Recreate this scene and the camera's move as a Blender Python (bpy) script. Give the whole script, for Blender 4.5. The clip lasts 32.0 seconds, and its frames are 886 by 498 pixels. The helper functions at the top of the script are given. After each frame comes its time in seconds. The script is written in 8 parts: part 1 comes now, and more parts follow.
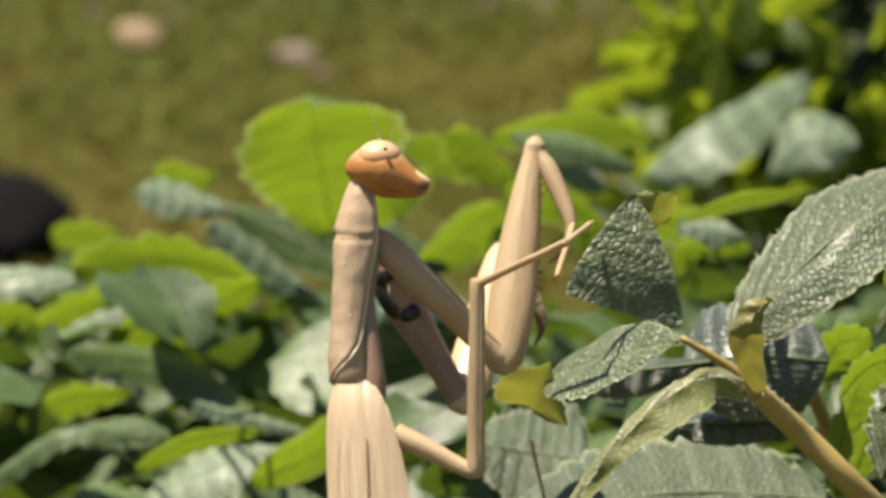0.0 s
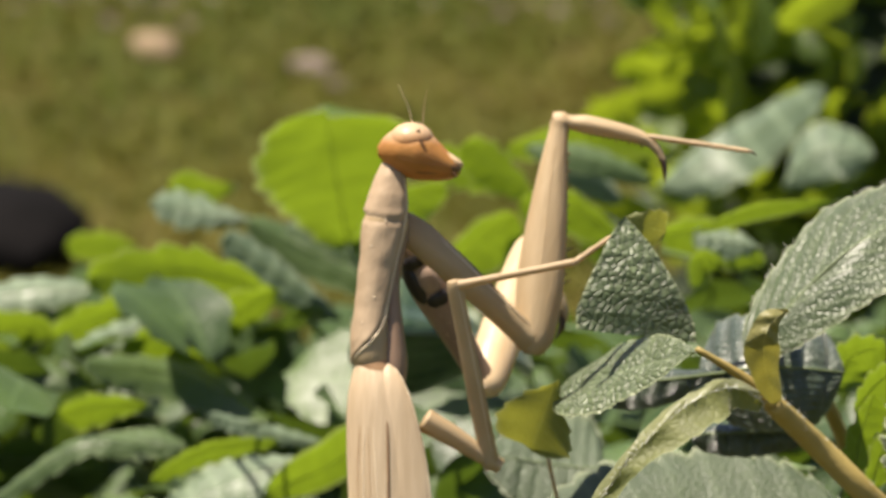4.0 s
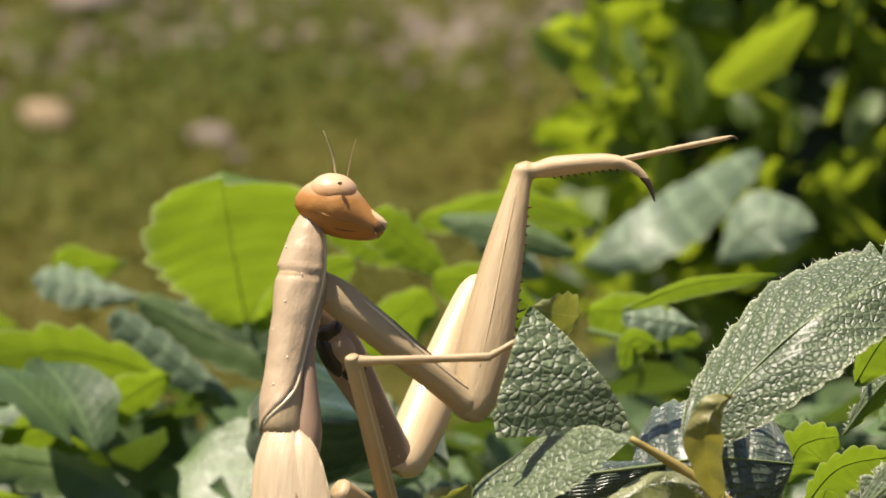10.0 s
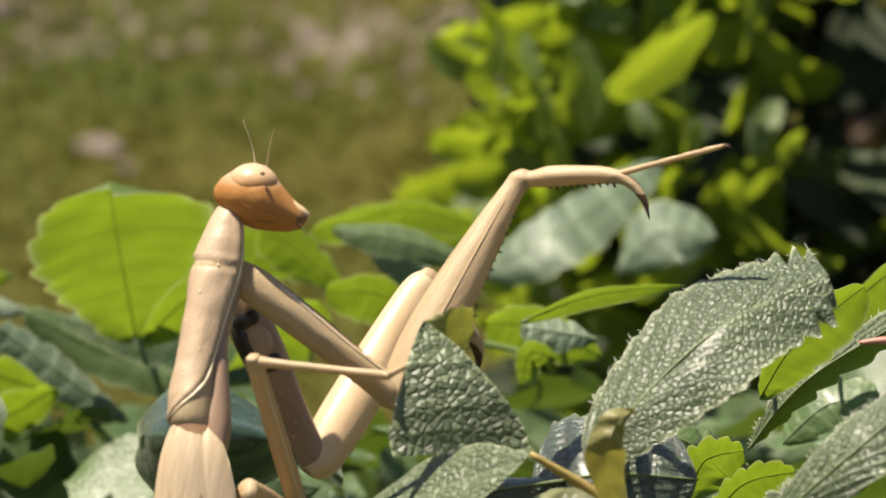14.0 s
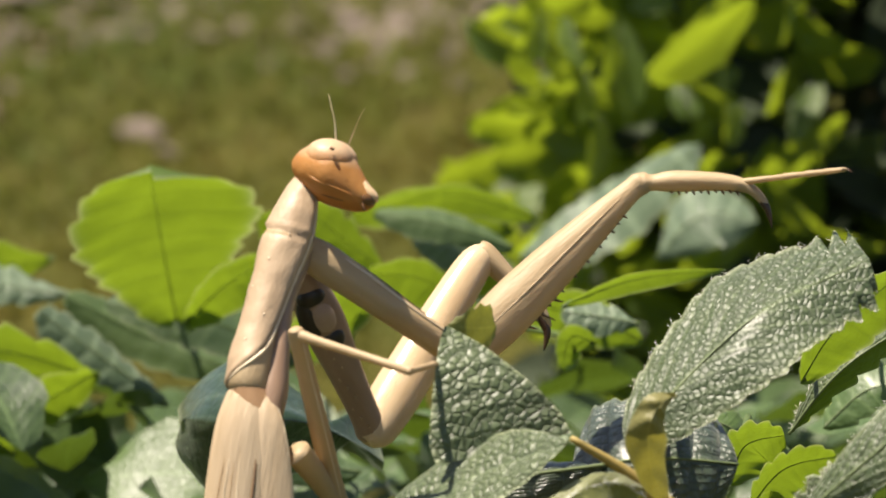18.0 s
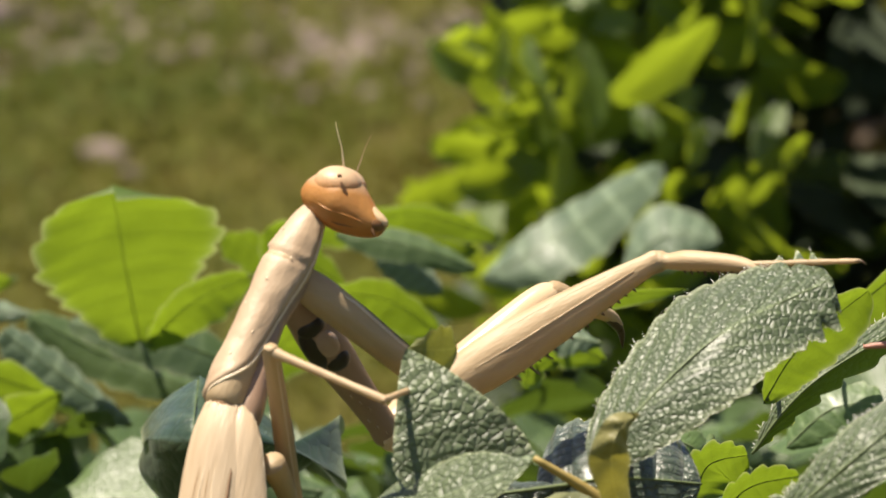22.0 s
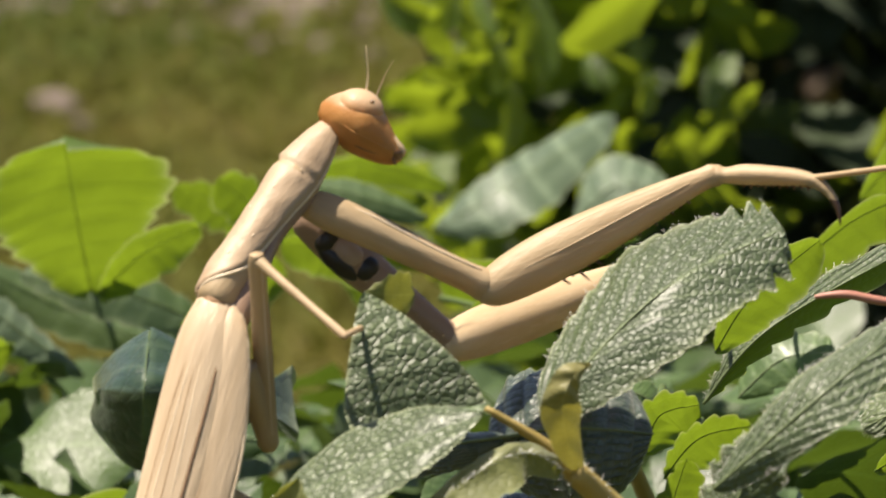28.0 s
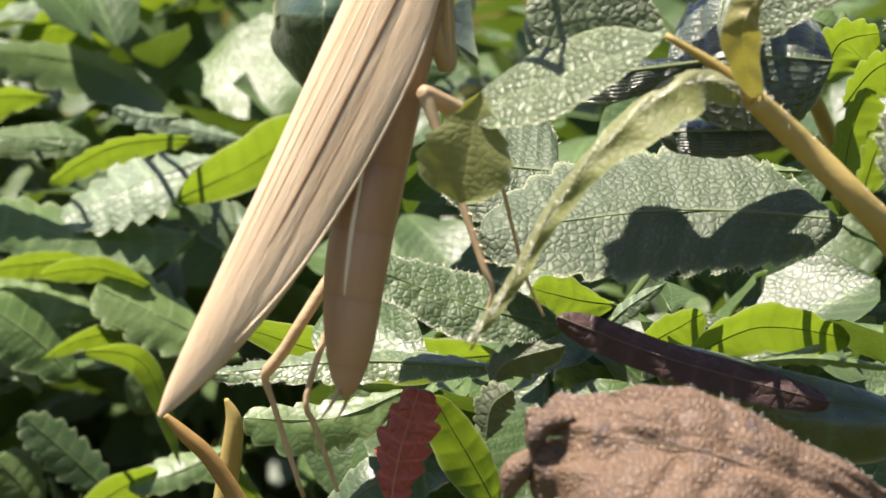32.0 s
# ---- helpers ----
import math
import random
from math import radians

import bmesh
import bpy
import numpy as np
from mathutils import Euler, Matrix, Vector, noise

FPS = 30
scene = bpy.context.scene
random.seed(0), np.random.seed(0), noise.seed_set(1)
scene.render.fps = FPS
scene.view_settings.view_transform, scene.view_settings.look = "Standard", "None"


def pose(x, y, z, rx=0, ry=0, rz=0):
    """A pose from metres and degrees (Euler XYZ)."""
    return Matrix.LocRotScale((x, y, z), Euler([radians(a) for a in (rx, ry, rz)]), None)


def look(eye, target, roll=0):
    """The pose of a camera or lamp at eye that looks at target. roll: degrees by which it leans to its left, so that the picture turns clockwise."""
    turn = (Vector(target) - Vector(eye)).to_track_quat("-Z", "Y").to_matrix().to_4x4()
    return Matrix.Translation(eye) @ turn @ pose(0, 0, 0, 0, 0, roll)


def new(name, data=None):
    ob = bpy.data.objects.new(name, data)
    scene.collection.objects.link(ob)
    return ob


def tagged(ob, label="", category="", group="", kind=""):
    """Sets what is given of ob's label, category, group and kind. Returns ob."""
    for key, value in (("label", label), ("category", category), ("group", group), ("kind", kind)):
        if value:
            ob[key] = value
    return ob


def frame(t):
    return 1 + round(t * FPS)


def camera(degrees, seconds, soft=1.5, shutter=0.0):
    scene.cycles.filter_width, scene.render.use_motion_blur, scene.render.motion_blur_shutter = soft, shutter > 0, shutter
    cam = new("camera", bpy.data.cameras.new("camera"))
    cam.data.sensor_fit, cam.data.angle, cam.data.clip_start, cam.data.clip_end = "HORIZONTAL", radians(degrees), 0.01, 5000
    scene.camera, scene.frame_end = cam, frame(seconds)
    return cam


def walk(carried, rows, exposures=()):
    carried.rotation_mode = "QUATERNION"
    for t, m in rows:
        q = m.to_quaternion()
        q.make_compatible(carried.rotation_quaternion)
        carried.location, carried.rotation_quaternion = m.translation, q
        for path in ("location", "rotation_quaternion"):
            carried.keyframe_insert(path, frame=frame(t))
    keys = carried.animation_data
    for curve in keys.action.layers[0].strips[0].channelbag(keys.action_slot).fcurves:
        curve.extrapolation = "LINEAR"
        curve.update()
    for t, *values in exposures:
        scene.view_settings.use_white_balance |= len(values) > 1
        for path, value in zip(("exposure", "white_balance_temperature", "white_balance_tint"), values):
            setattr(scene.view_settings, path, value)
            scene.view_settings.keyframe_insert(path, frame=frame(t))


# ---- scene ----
# ---- camera: a long lens a metre off, held by hand ----
cam = camera(5.2, 32.0, soft=1.6, shutter=0.4)
walk(cam, [
    (0.0, pose(0.00000, -0.96593, 0.45882, 75.0000, 0, -0.0000)),
    (0.5, pose(0.00000, -0.96593, 0.45882, 75.0153, 0, 0.0414)),
    (1.0, pose(0.00000, -0.96593, 0.45882, 75.0282, 0, 0.1043)),
    (1.5, pose(0.00000, -0.96593, 0.45882, 75.0818, 0, 0.1516)),
    (2.0, pose(0.00000, -0.96593, 0.45882, 75.0917, 0, 0.1201)),
    (2.5, pose(0.00000, -0.96593, 0.45882, 75.0918, 0, 0.1462)),
    (3.0, pose(0.00000, -0.96593, 0.45882, 75.0662, 0, 0.1000)),
    (3.5, pose(0.00000, -0.96593, 0.45882, 75.0638, 0, 0.0936)),
    (5.5, pose(0.00000, -0.96593, 0.45882, 75.0848, 0, 0.0887)),
    (6.0, pose(0.00000, -0.96593, 0.45882, 75.1168, 0, 0.0628)),
    (6.5, pose(0.00000, -0.96593, 0.45882, 75.1523, 0, 0.0267)),
    (7.0, pose(0.00000, -0.96593, 0.45882, 75.1771, 0, -0.0060)),
    (7.5, pose(0.00000, -0.96593, 0.45882, 75.1925, 0, -0.0262)),
    (8.0, pose(0.00000, -0.96593, 0.45882, 75.2128, 0, -0.0366)),
    (8.5, pose(0.00000, -0.96593, 0.45882, 75.3095, 0, -0.0522)),
    (9.0, pose(0.00000, -0.96593, 0.45882, 75.4258, 0, -0.1831)),
    (9.5, pose(0.00000, -0.96593, 0.45882, 75.4740, 0, -0.2867)),
    (10.0, pose(0.00000, -0.87204, 0.43366, 75.5378, 0, -0.4653)),
    (10.5, pose(0.00000, -0.84857, 0.42737, 75.4904, 0, -0.5907)),
    (11.0, pose(0.00000, -0.84857, 0.42737, 75.5011, 0, -0.6378)),
    (11.5, pose(0.00000, -0.84857, 0.42737, 75.5720, 0, -0.7165)),
    (12.0, pose(0.00000, -0.84857, 0.42737, 75.6096, 0, -0.8358)),
    (12.5, pose(0.00000, -0.84857, 0.42737, 75.6676, 0, -0.9865)),
    (13.0, pose(0.00000, -0.84857, 0.42737, 75.6072, 0, -1.0511)),
    (13.5, pose(0.00000, -0.84857, 0.42737, 75.5862, 0, -1.0825)),
    (14.0, pose(0.00000, -0.84857, 0.42737, 75.6166, 0, -1.1216)),
    (14.5, pose(0.00000, -0.84857, 0.42737, 75.5784, 0, -1.0672)),
    (15.0, pose(0.00000, -0.84857, 0.42737, 75.5384, 0, -1.0226)),
    (15.5, pose(0.00000, -0.84857, 0.42737, 75.4837, 0, -0.9312)),
    (17.5, pose(0.00000, -0.84857, 0.42737, 75.5432, 0, -0.8683)),
    (18.0, pose(0.00000, -0.84857, 0.42737, 75.5228, 0, -0.8734)),
    (18.5, pose(0.00000, -0.84857, 0.42737, 75.5785, 0, -0.8943)),
    (19.0, pose(0.00000, -0.84857, 0.42737, 75.5827, 0, -0.9992)),
    (19.5, pose(0.00000, -0.84857, 0.42737, 75.6102, 0, -1.0620)),
    (20.0, pose(0.00000, -0.84857, 0.42737, 75.6026, 0, -1.0380)),
    (20.5, pose(0.00000, -0.84857, 0.42737, 75.6088, 0, -1.0484)),
    (21.0, pose(0.00000, -0.84857, 0.42737, 75.5961, 0, -1.0327)),
    (21.5, pose(0.00000, -0.84857, 0.42737, 75.6433, 0, -1.0798)),
    (22.0, pose(0.00000, -0.84857, 0.42737, 75.6408, 0, -1.0983)),
    (22.5, pose(0.00000, -0.84857, 0.42737, 75.5703, 0, -1.2397)),
    (23.0, pose(0.00000, -0.84857, 0.42737, 75.5252, 0, -1.4581)),
    (23.5, pose(0.00000, -0.84857, 0.42737, 75.4742, 0, -1.6064)),
    (24.0, pose(0.00000, -0.84857, 0.42737, 75.4843, 0, -1.6406)),
    (24.5, pose(0.00000, -0.84857, 0.42737, 75.5427, 0, -1.6404)),
    (25.0, pose(0.00000, -0.84857, 0.42737, 75.5250, 0, -1.6221)),
    (25.5, pose(0.00000, -0.84857, 0.42737, 75.5097, 0, -1.5985)),
    (27.5, pose(0.00000, -0.84857, 0.42737, 75.4376, 0, -1.6007)),
    (28.0, pose(0.00000, -0.84857, 0.42737, 75.3487, 0, -1.3930)),
    (28.5, pose(0.00000, -0.84857, 0.42737, 74.8708, 0, -0.9371)),
    (29.0, pose(0.00000, -0.84857, 0.42737, 74.3956, 0, -0.5568)),
    (29.5, pose(0.00000, -0.84857, 0.42737, 74.0865, 0, -0.4546)),
    (30.0, pose(0.00000, -0.84857, 0.42737, 73.4689, 0, -0.3858)),
    (30.5, pose(0.00000, -0.84857, 0.42737, 73.2150, 0, -0.2325)),
    (31.0, pose(0.00000, -0.84857, 0.42737, 73.1538, 0, -0.2176)),
    (31.5, pose(0.00000, -0.84857, 0.42737, 73.1540, 0, -0.2103)),
    (32.0, pose(0.00000, -0.84857, 0.42737, 73.1542, 0, -0.2961)),
], exposures=[(0.0, 1.0, 7000, 14), (17.0, 1.02, 7000, 14), (22.0, 0.99, 7000, 14), (27.0, 0.93, 7000, 14), (28.3, 0.95, 6900, 15), (29.5, 1.22, 6700, 17), (31.0, 1.46, 6700, 17), (32.0, 1.46, 6700, 17)])
cam.data.dof.use_dof = True
cam.data.dof.focus_distance = 0.925
cam.data.dof.aperture_fstop = 84.0

# ---- daylight: clear sky, high sun from the left and a little behind the scene ----
SUN_TO = Vector((-0.30, 0.08, 0.95)).normalized()
world = bpy.data.worlds.new("sky")
world.use_nodes = True
scene.world = world
wn = world.node_tree.nodes
sky = wn.new("ShaderNodeTexSky")
sky.sky_type = "NISHITA"
sky.sun_disc = False
sky.sun_elevation = math.asin(SUN_TO.z)
sky.sun_rotation = math.atan2(SUN_TO.x, SUN_TO.y)
wn["Background"].inputs["Strength"].default_value = 0.055
world.node_tree.links.new(sky.outputs["Color"], wn["Background"].inputs["Color"])
sun_data = bpy.data.lights.new("sun", "SUN")
sun_data.energy, sun_data.angle, sun_data.color = 5.0, radians(0.5), (1.0, 0.94, 0.84)
sun = new("sun", sun_data)
sun.matrix_world = look((0, 0, 5), Vector((0, 0, 5)) - SUN_TO)

VIEW = Vector((0, 0.96593, -0.25882))   # the way the camera faces, on the whole
UP = Vector((0, 0, 1))
U = 0.0000579                           # the unit in which the small animal is drawn


# ---- materials ----
def ramp(n, stops):
    r = n.new("ShaderNodeValToRGB")
    els = r.color_ramp.elements
    els[0].position, els[0].color = stops[0][0], (*stops[0][1], 1)
    els[1].position, els[1].color = stops[-1][0], (*stops[-1][1], 1)
    for p, c in stops[1:-1]:
        e = els.new(p)
        e.color = (*c, 1)
    return r


def math_node(n, l, op, a, b=None, c=None):
    m = n.new("ShaderNodeMath")
    m.operation = op
    for i, v in enumerate((a, b, c)):
        if v is None:
            continue
        if isinstance(v, (int, float)):
            m.inputs[i].default_value = v
        else:
            l.new(v, m.inputs[i])
    return m.outputs[0]


def mixed(n, l, fac, a, b, blend="MIX"):
    m = n.new("ShaderNodeMix")
    m.data_type, m.blend_type = "RGBA", blend
    for sock, v in ((m.inputs[0], fac), (m.inputs[6], a), (m.inputs[7], b)):
        if isinstance(v, (int, float)):
            sock.default_value = v
        elif isinstance(v, tuple):
            sock.default_value = (*v, 1)
        else:
            l.new(v, sock)
    return m.outputs[2]


def noise_tex(n, l, co, scale, detail=4, rough=0.55):
    t = n.new("ShaderNodeTexNoise")
    t.inputs["Scale"].default_value, t.inputs["Detail"].default_value, t.inputs["Roughness"].default_value = scale, detail, rough
    l.new(co, t.inputs["Vector"])
    return t.outputs["Fac"]


def start(name):
    m = bpy.data.materials.new(name)
    m.use_nodes = True
    n, l = m.node_tree.nodes, m.node_tree.links
    return m, n, l, n["Principled BSDF"], n["Material Output"]


def leaf_material(name, dark, light, glow, through_share, rough, veins=9.0, relief=0.5, coat=0.0, island=False, spots=None, quilt=700, lane_depth=0.25, sheen=0.25, slant=0.0, margin=0.5, stretch=1.0, vein_tone=0.25, cell_tone=0.28, brick=None):
    """A leaf: quilted between its side veins, paler along them and at the rim, lets part of the light through."""
    m, n, l, p, out = start(name)
    tc = n.new("ShaderNodeTexCoord")
    uv = n.new("ShaderNodeSeparateXYZ")
    l.new(tc.outputs["UV"], uv.inputs[0])
    s, v = uv.outputs[0], uv.outputs[1]
    off = math_node(n, l, "ABSOLUTE", math_node(n, l, "SUBTRACT", v, 0.5))
    lane = math_node(n, l, "MULTIPLY", math_node(n, l, "SUBTRACT", s, math_node(n, l, "MULTIPLY", off, slant)), veins)
    wave = math_node(n, l, "ABSOLUTE", math_node(n, l, "SINE", math_node(n, l, "MULTIPLY", lane, math.pi)))
    soft = math_node(n, l, "POWER", math_node(n, l, "SUBTRACT", 1.0, wave), 3.0)
    rib = math_node(n, l, "MAXIMUM", math_node(n, l, "SUBTRACT", 1.0, math_node(n, l, "MULTIPLY", off, 30.0)), 0.0)
    rim = math_node(n, l, "POWER", math_node(n, l, "MULTIPLY", off, 2.0), 22.0)
    co = tc.outputs["Object"]
    big = noise_tex(n, l, co, 130, 3)
    patch = noise_tex(n, l, co, 420, 4, 0.6)
    fine = noise_tex(n, l, co, 2600, 4, 0.65)
    mp = n.new("ShaderNodeMapping")
    mp.inputs["Scale"].default_value = (stretch, 1, 1)
    l.new(co, mp.inputs[0])
    vor = n.new("ShaderNodeTexVoronoi")
    vor.feature = "DISTANCE_TO_EDGE"
    vor.inputs["Scale"].default_value = quilt
    vor.inputs["Randomness"].default_value = 0.9
    l.new(mp.outputs[0], vor.inputs["Vector"])
    cell = math_node(n, l, "POWER", math_node(n, l, "MINIMUM", math_node(n, l, "MULTIPLY", vor.outputs["Distance"], 3.2), 1.0), 0.6)
    if brick:
        # swollen cells stacked in the lanes between the side veins
        step = math_node(n, l, "MULTIPLY", math_node(n, l, "FLOOR", lane), 0.37)
        cross = math_node(n, l, "ADD", math_node(n, l, "MULTIPLY", off, brick * 2.0), math_node(n, l, "ADD", step, math_node(n, l, "MULTIPLY", patch, 0.9)))
        bar = math_node(n, l, "POWER", math_node(n, l, "ABSOLUTE", math_node(n, l, "SINE", math_node(n, l, "MULTIPLY", cross, math.pi))), 0.5)
        cell = math_node(n, l, "MULTIPLY", math_node(n, l, "MULTIPLY", bar, math_node(n, l, "POWER", wave, 0.4)), math_node(n, l, "ADD", 0.5, math_node(n, l, "MULTIPLY", cell, 0.5)))
    if island:
        rnd = n.new("ShaderNodeNewGeometry").outputs["Random Per Island"]
    else:
        rnd = n.new("ShaderNodeObjectInfo").outputs["Random"]
    tone = math_node(n, l, "ADD", math_node(n, l, "ADD", math_node(n, l, "MULTIPLY", big, 0.45), math_node(n, l, "MULTIPLY", patch, 0.3)), math_node(n, l, "MULTIPLY", math_node(n, l, "SUBTRACT", rnd, 0.45), 0.4))
    r = ramp(n, [(0.15, dark), (0.68, light)])
    l.new(tone, r.inputs[0])
    pale = tuple(min(1, c * 1.7 + 0.05) for c in light)
    col = mixed(n, l, math_node(n, l, "MULTIPLY", soft, vein_tone), r.outputs[0], pale)
    col = mixed(n, l, math_node(n, l, "MULTIPLY", rib, 0.5), col, pale)
    col = mixed(n, l, math_node(n, l, "MULTIPLY", math_node(n, l, "SUBTRACT", 1.0, cell), cell_tone), col, tuple(c * 0.55 for c in dark))
    col = mixed(n, l, math_node(n, l, "MULTIPLY", rim, margin), col, (0.42, 0.46, 0.26))
    if spots:
        sp = ramp(n, [(0.55, (0, 0, 0)), (0.68, (1, 1, 1))])
        l.new(noise_tex(n, l, co, 260, 5, 0.7), sp.inputs[0])
        col = mixed(n, l, sp.outputs[0], col, spots)
    l.new(col, p.inputs["Base Color"])
    l.new(math_node(n, l, "ADD", rough - 0.14, math_node(n, l, "ADD", math_node(n, l, "MULTIPLY", fine, 0.14), math_node(n, l, "MULTIPLY", patch, 0.16))), p.inputs["Roughness"])
    p.inputs["Specular IOR Level"].default_value = 0.6
    p.inputs["Sheen Weight"].default_value = sheen
    p.inputs["Sheen Roughness"].default_value = 0.4
    p.inputs["Coat Weight"].default_value = coat
    p.inputs["Coat Roughness"].default_value = 0.25
    h = math_node(n, l, "ADD", math_node(n, l, "MULTIPLY", wave, lane_depth), math_node(n, l, "ADD", math_node(n, l, "MULTIPLY", math_node(n, l, "MULTIPLY", cell, patch), 1.0), math_node(n, l, "MULTIPLY", fine, 0.22)))
    b = n.new("ShaderNodeBump")
    b.inputs["Strength"].default_value, b.inputs["Distance"].default_value = relief, 0.0005
    l.new(h, b.inputs["Height"])
    l.new(b.outputs[0], p.inputs["Normal"])
    tr = n.new("ShaderNodeBsdfTranslucent")
    tcol = mixed(n, l, math_node(n, l, "MULTIPLY", soft, 0.35), glow, tuple(c * 0.5 for c in glow))
    tcol = mixed(n, l, math_node(n, l, "MULTIPLY", patch, 0.6), tcol, tuple(c * 0.55 for c in glow))
    tcol = mixed(n, l, math_node(n, l, "MULTIPLY", rim, margin), tcol, (0.5, 0.52, 0.26))
    l.new(tcol, tr.inputs["Color"])
    mix = n.new("ShaderNodeMixShader")
    mix.inputs[0].default_value = through_share
    l.new(p.outputs[0], mix.inputs[1])
    l.new(tr.outputs[0], mix.inputs[2])
    l.new(mix.outputs[0], out.inputs[0])
    return m


def skin_material(name, a, b, rough=0.45, grain=900, stretch=(1, 1, 1), relief=0.25, glow=None, share=0.0, band=None, shine=0.5, crown=None):
    """Horny skin, wing or stem: two tones, grain and a faint relief; may let light through."""
    m, n, l, p, out = start(name)
    tc = n.new("ShaderNodeTexCoord")
    mp = n.new("ShaderNodeMapping")
    mp.inputs["Scale"].default_value = stretch
    l.new(tc.outputs["Object"], mp.inputs[0])
    big = noise_tex(n, l, mp.outputs[0], grain * 0.28, 3)
    fine = noise_tex(n, l, mp.outputs[0], grain, 5, 0.65)
    both = math_node(n, l, "ADD", math_node(n, l, "MULTIPLY", big, 0.65), math_node(n, l, "MULTIPLY", fine, 0.35))
    r = ramp(n, [(0.33, a), (0.64, b)])
    l.new(both, r.inputs[0])
    col = r.outputs[0]
    h = fine
    if band:
        sx = n.new("ShaderNodeSeparateXYZ")
        l.new(tc.outputs["Object"], sx.inputs[0])
        ring = math_node(n, l, "ABSOLUTE", math_node(n, l, "SINE", math_node(n, l, "MULTIPLY", sx.outputs[0], math.pi / band)))
        dark = math_node(n, l, "POWER", math_node(n, l, "SUBTRACT", 1.0, ring), 6.0)
        col = mixed(n, l, math_node(n, l, "MULTIPLY", dark, 0.2), col, tuple(c * 0.35 for c in a))
        h = math_node(n, l, "ADD", math_node(n, l, "MULTIPLY", fine, 0.4), ring)
    if crown:
        # the paler top of the head: cream colouring with top light painted in
        cz = n.new("ShaderNodeSeparateXYZ")
        l.new(tc.outputs["Object"], cz.inputs[0])
        high = n.new("ShaderNodeMapRange")
        high.inputs[1].default_value, high.inputs[2].default_value = crown[1], crown[2]
        l.new(math_node(n, l, "ADD", cz.outputs[2], math_node(n, l, "MULTIPLY", math_node(n, l, "SUBTRACT", big, 0.5), 16 * U)), high.inputs[0])
        col = mixed(n, l, high.outputs[0], col, crown[0])
    l.new(col, p.inputs["Base Color"])
    l.new(math_node(n, l, "ADD", rough - 0.1, math_node(n, l, "MULTIPLY", fine, 0.2)), p.inputs["Roughness"])
    p.inputs["Specular IOR Level"].default_value = shine
    bm_node = n.new("ShaderNodeBump")
    bm_node.inputs["Strength"].default_value, bm_node.inputs["Distance"].default_value = relief, 0.0003
    l.new(h, bm_node.inputs["Height"])
    l.new(bm_node.outputs[0], p.inputs["Normal"])
    if glow:
        tr = n.new("ShaderNodeBsdfTranslucent")
        tr.inputs["Color"].default_value = (*glow, 1)
        mix = n.new("ShaderNodeMixShader")
        mix.inputs[0].default_value = share
        l.new(p.outputs[0], mix.inputs[1])
        l.new(tr.outputs[0], mix.inputs[2])
        l.new(mix.outputs[0], out.inputs[0])
    return m


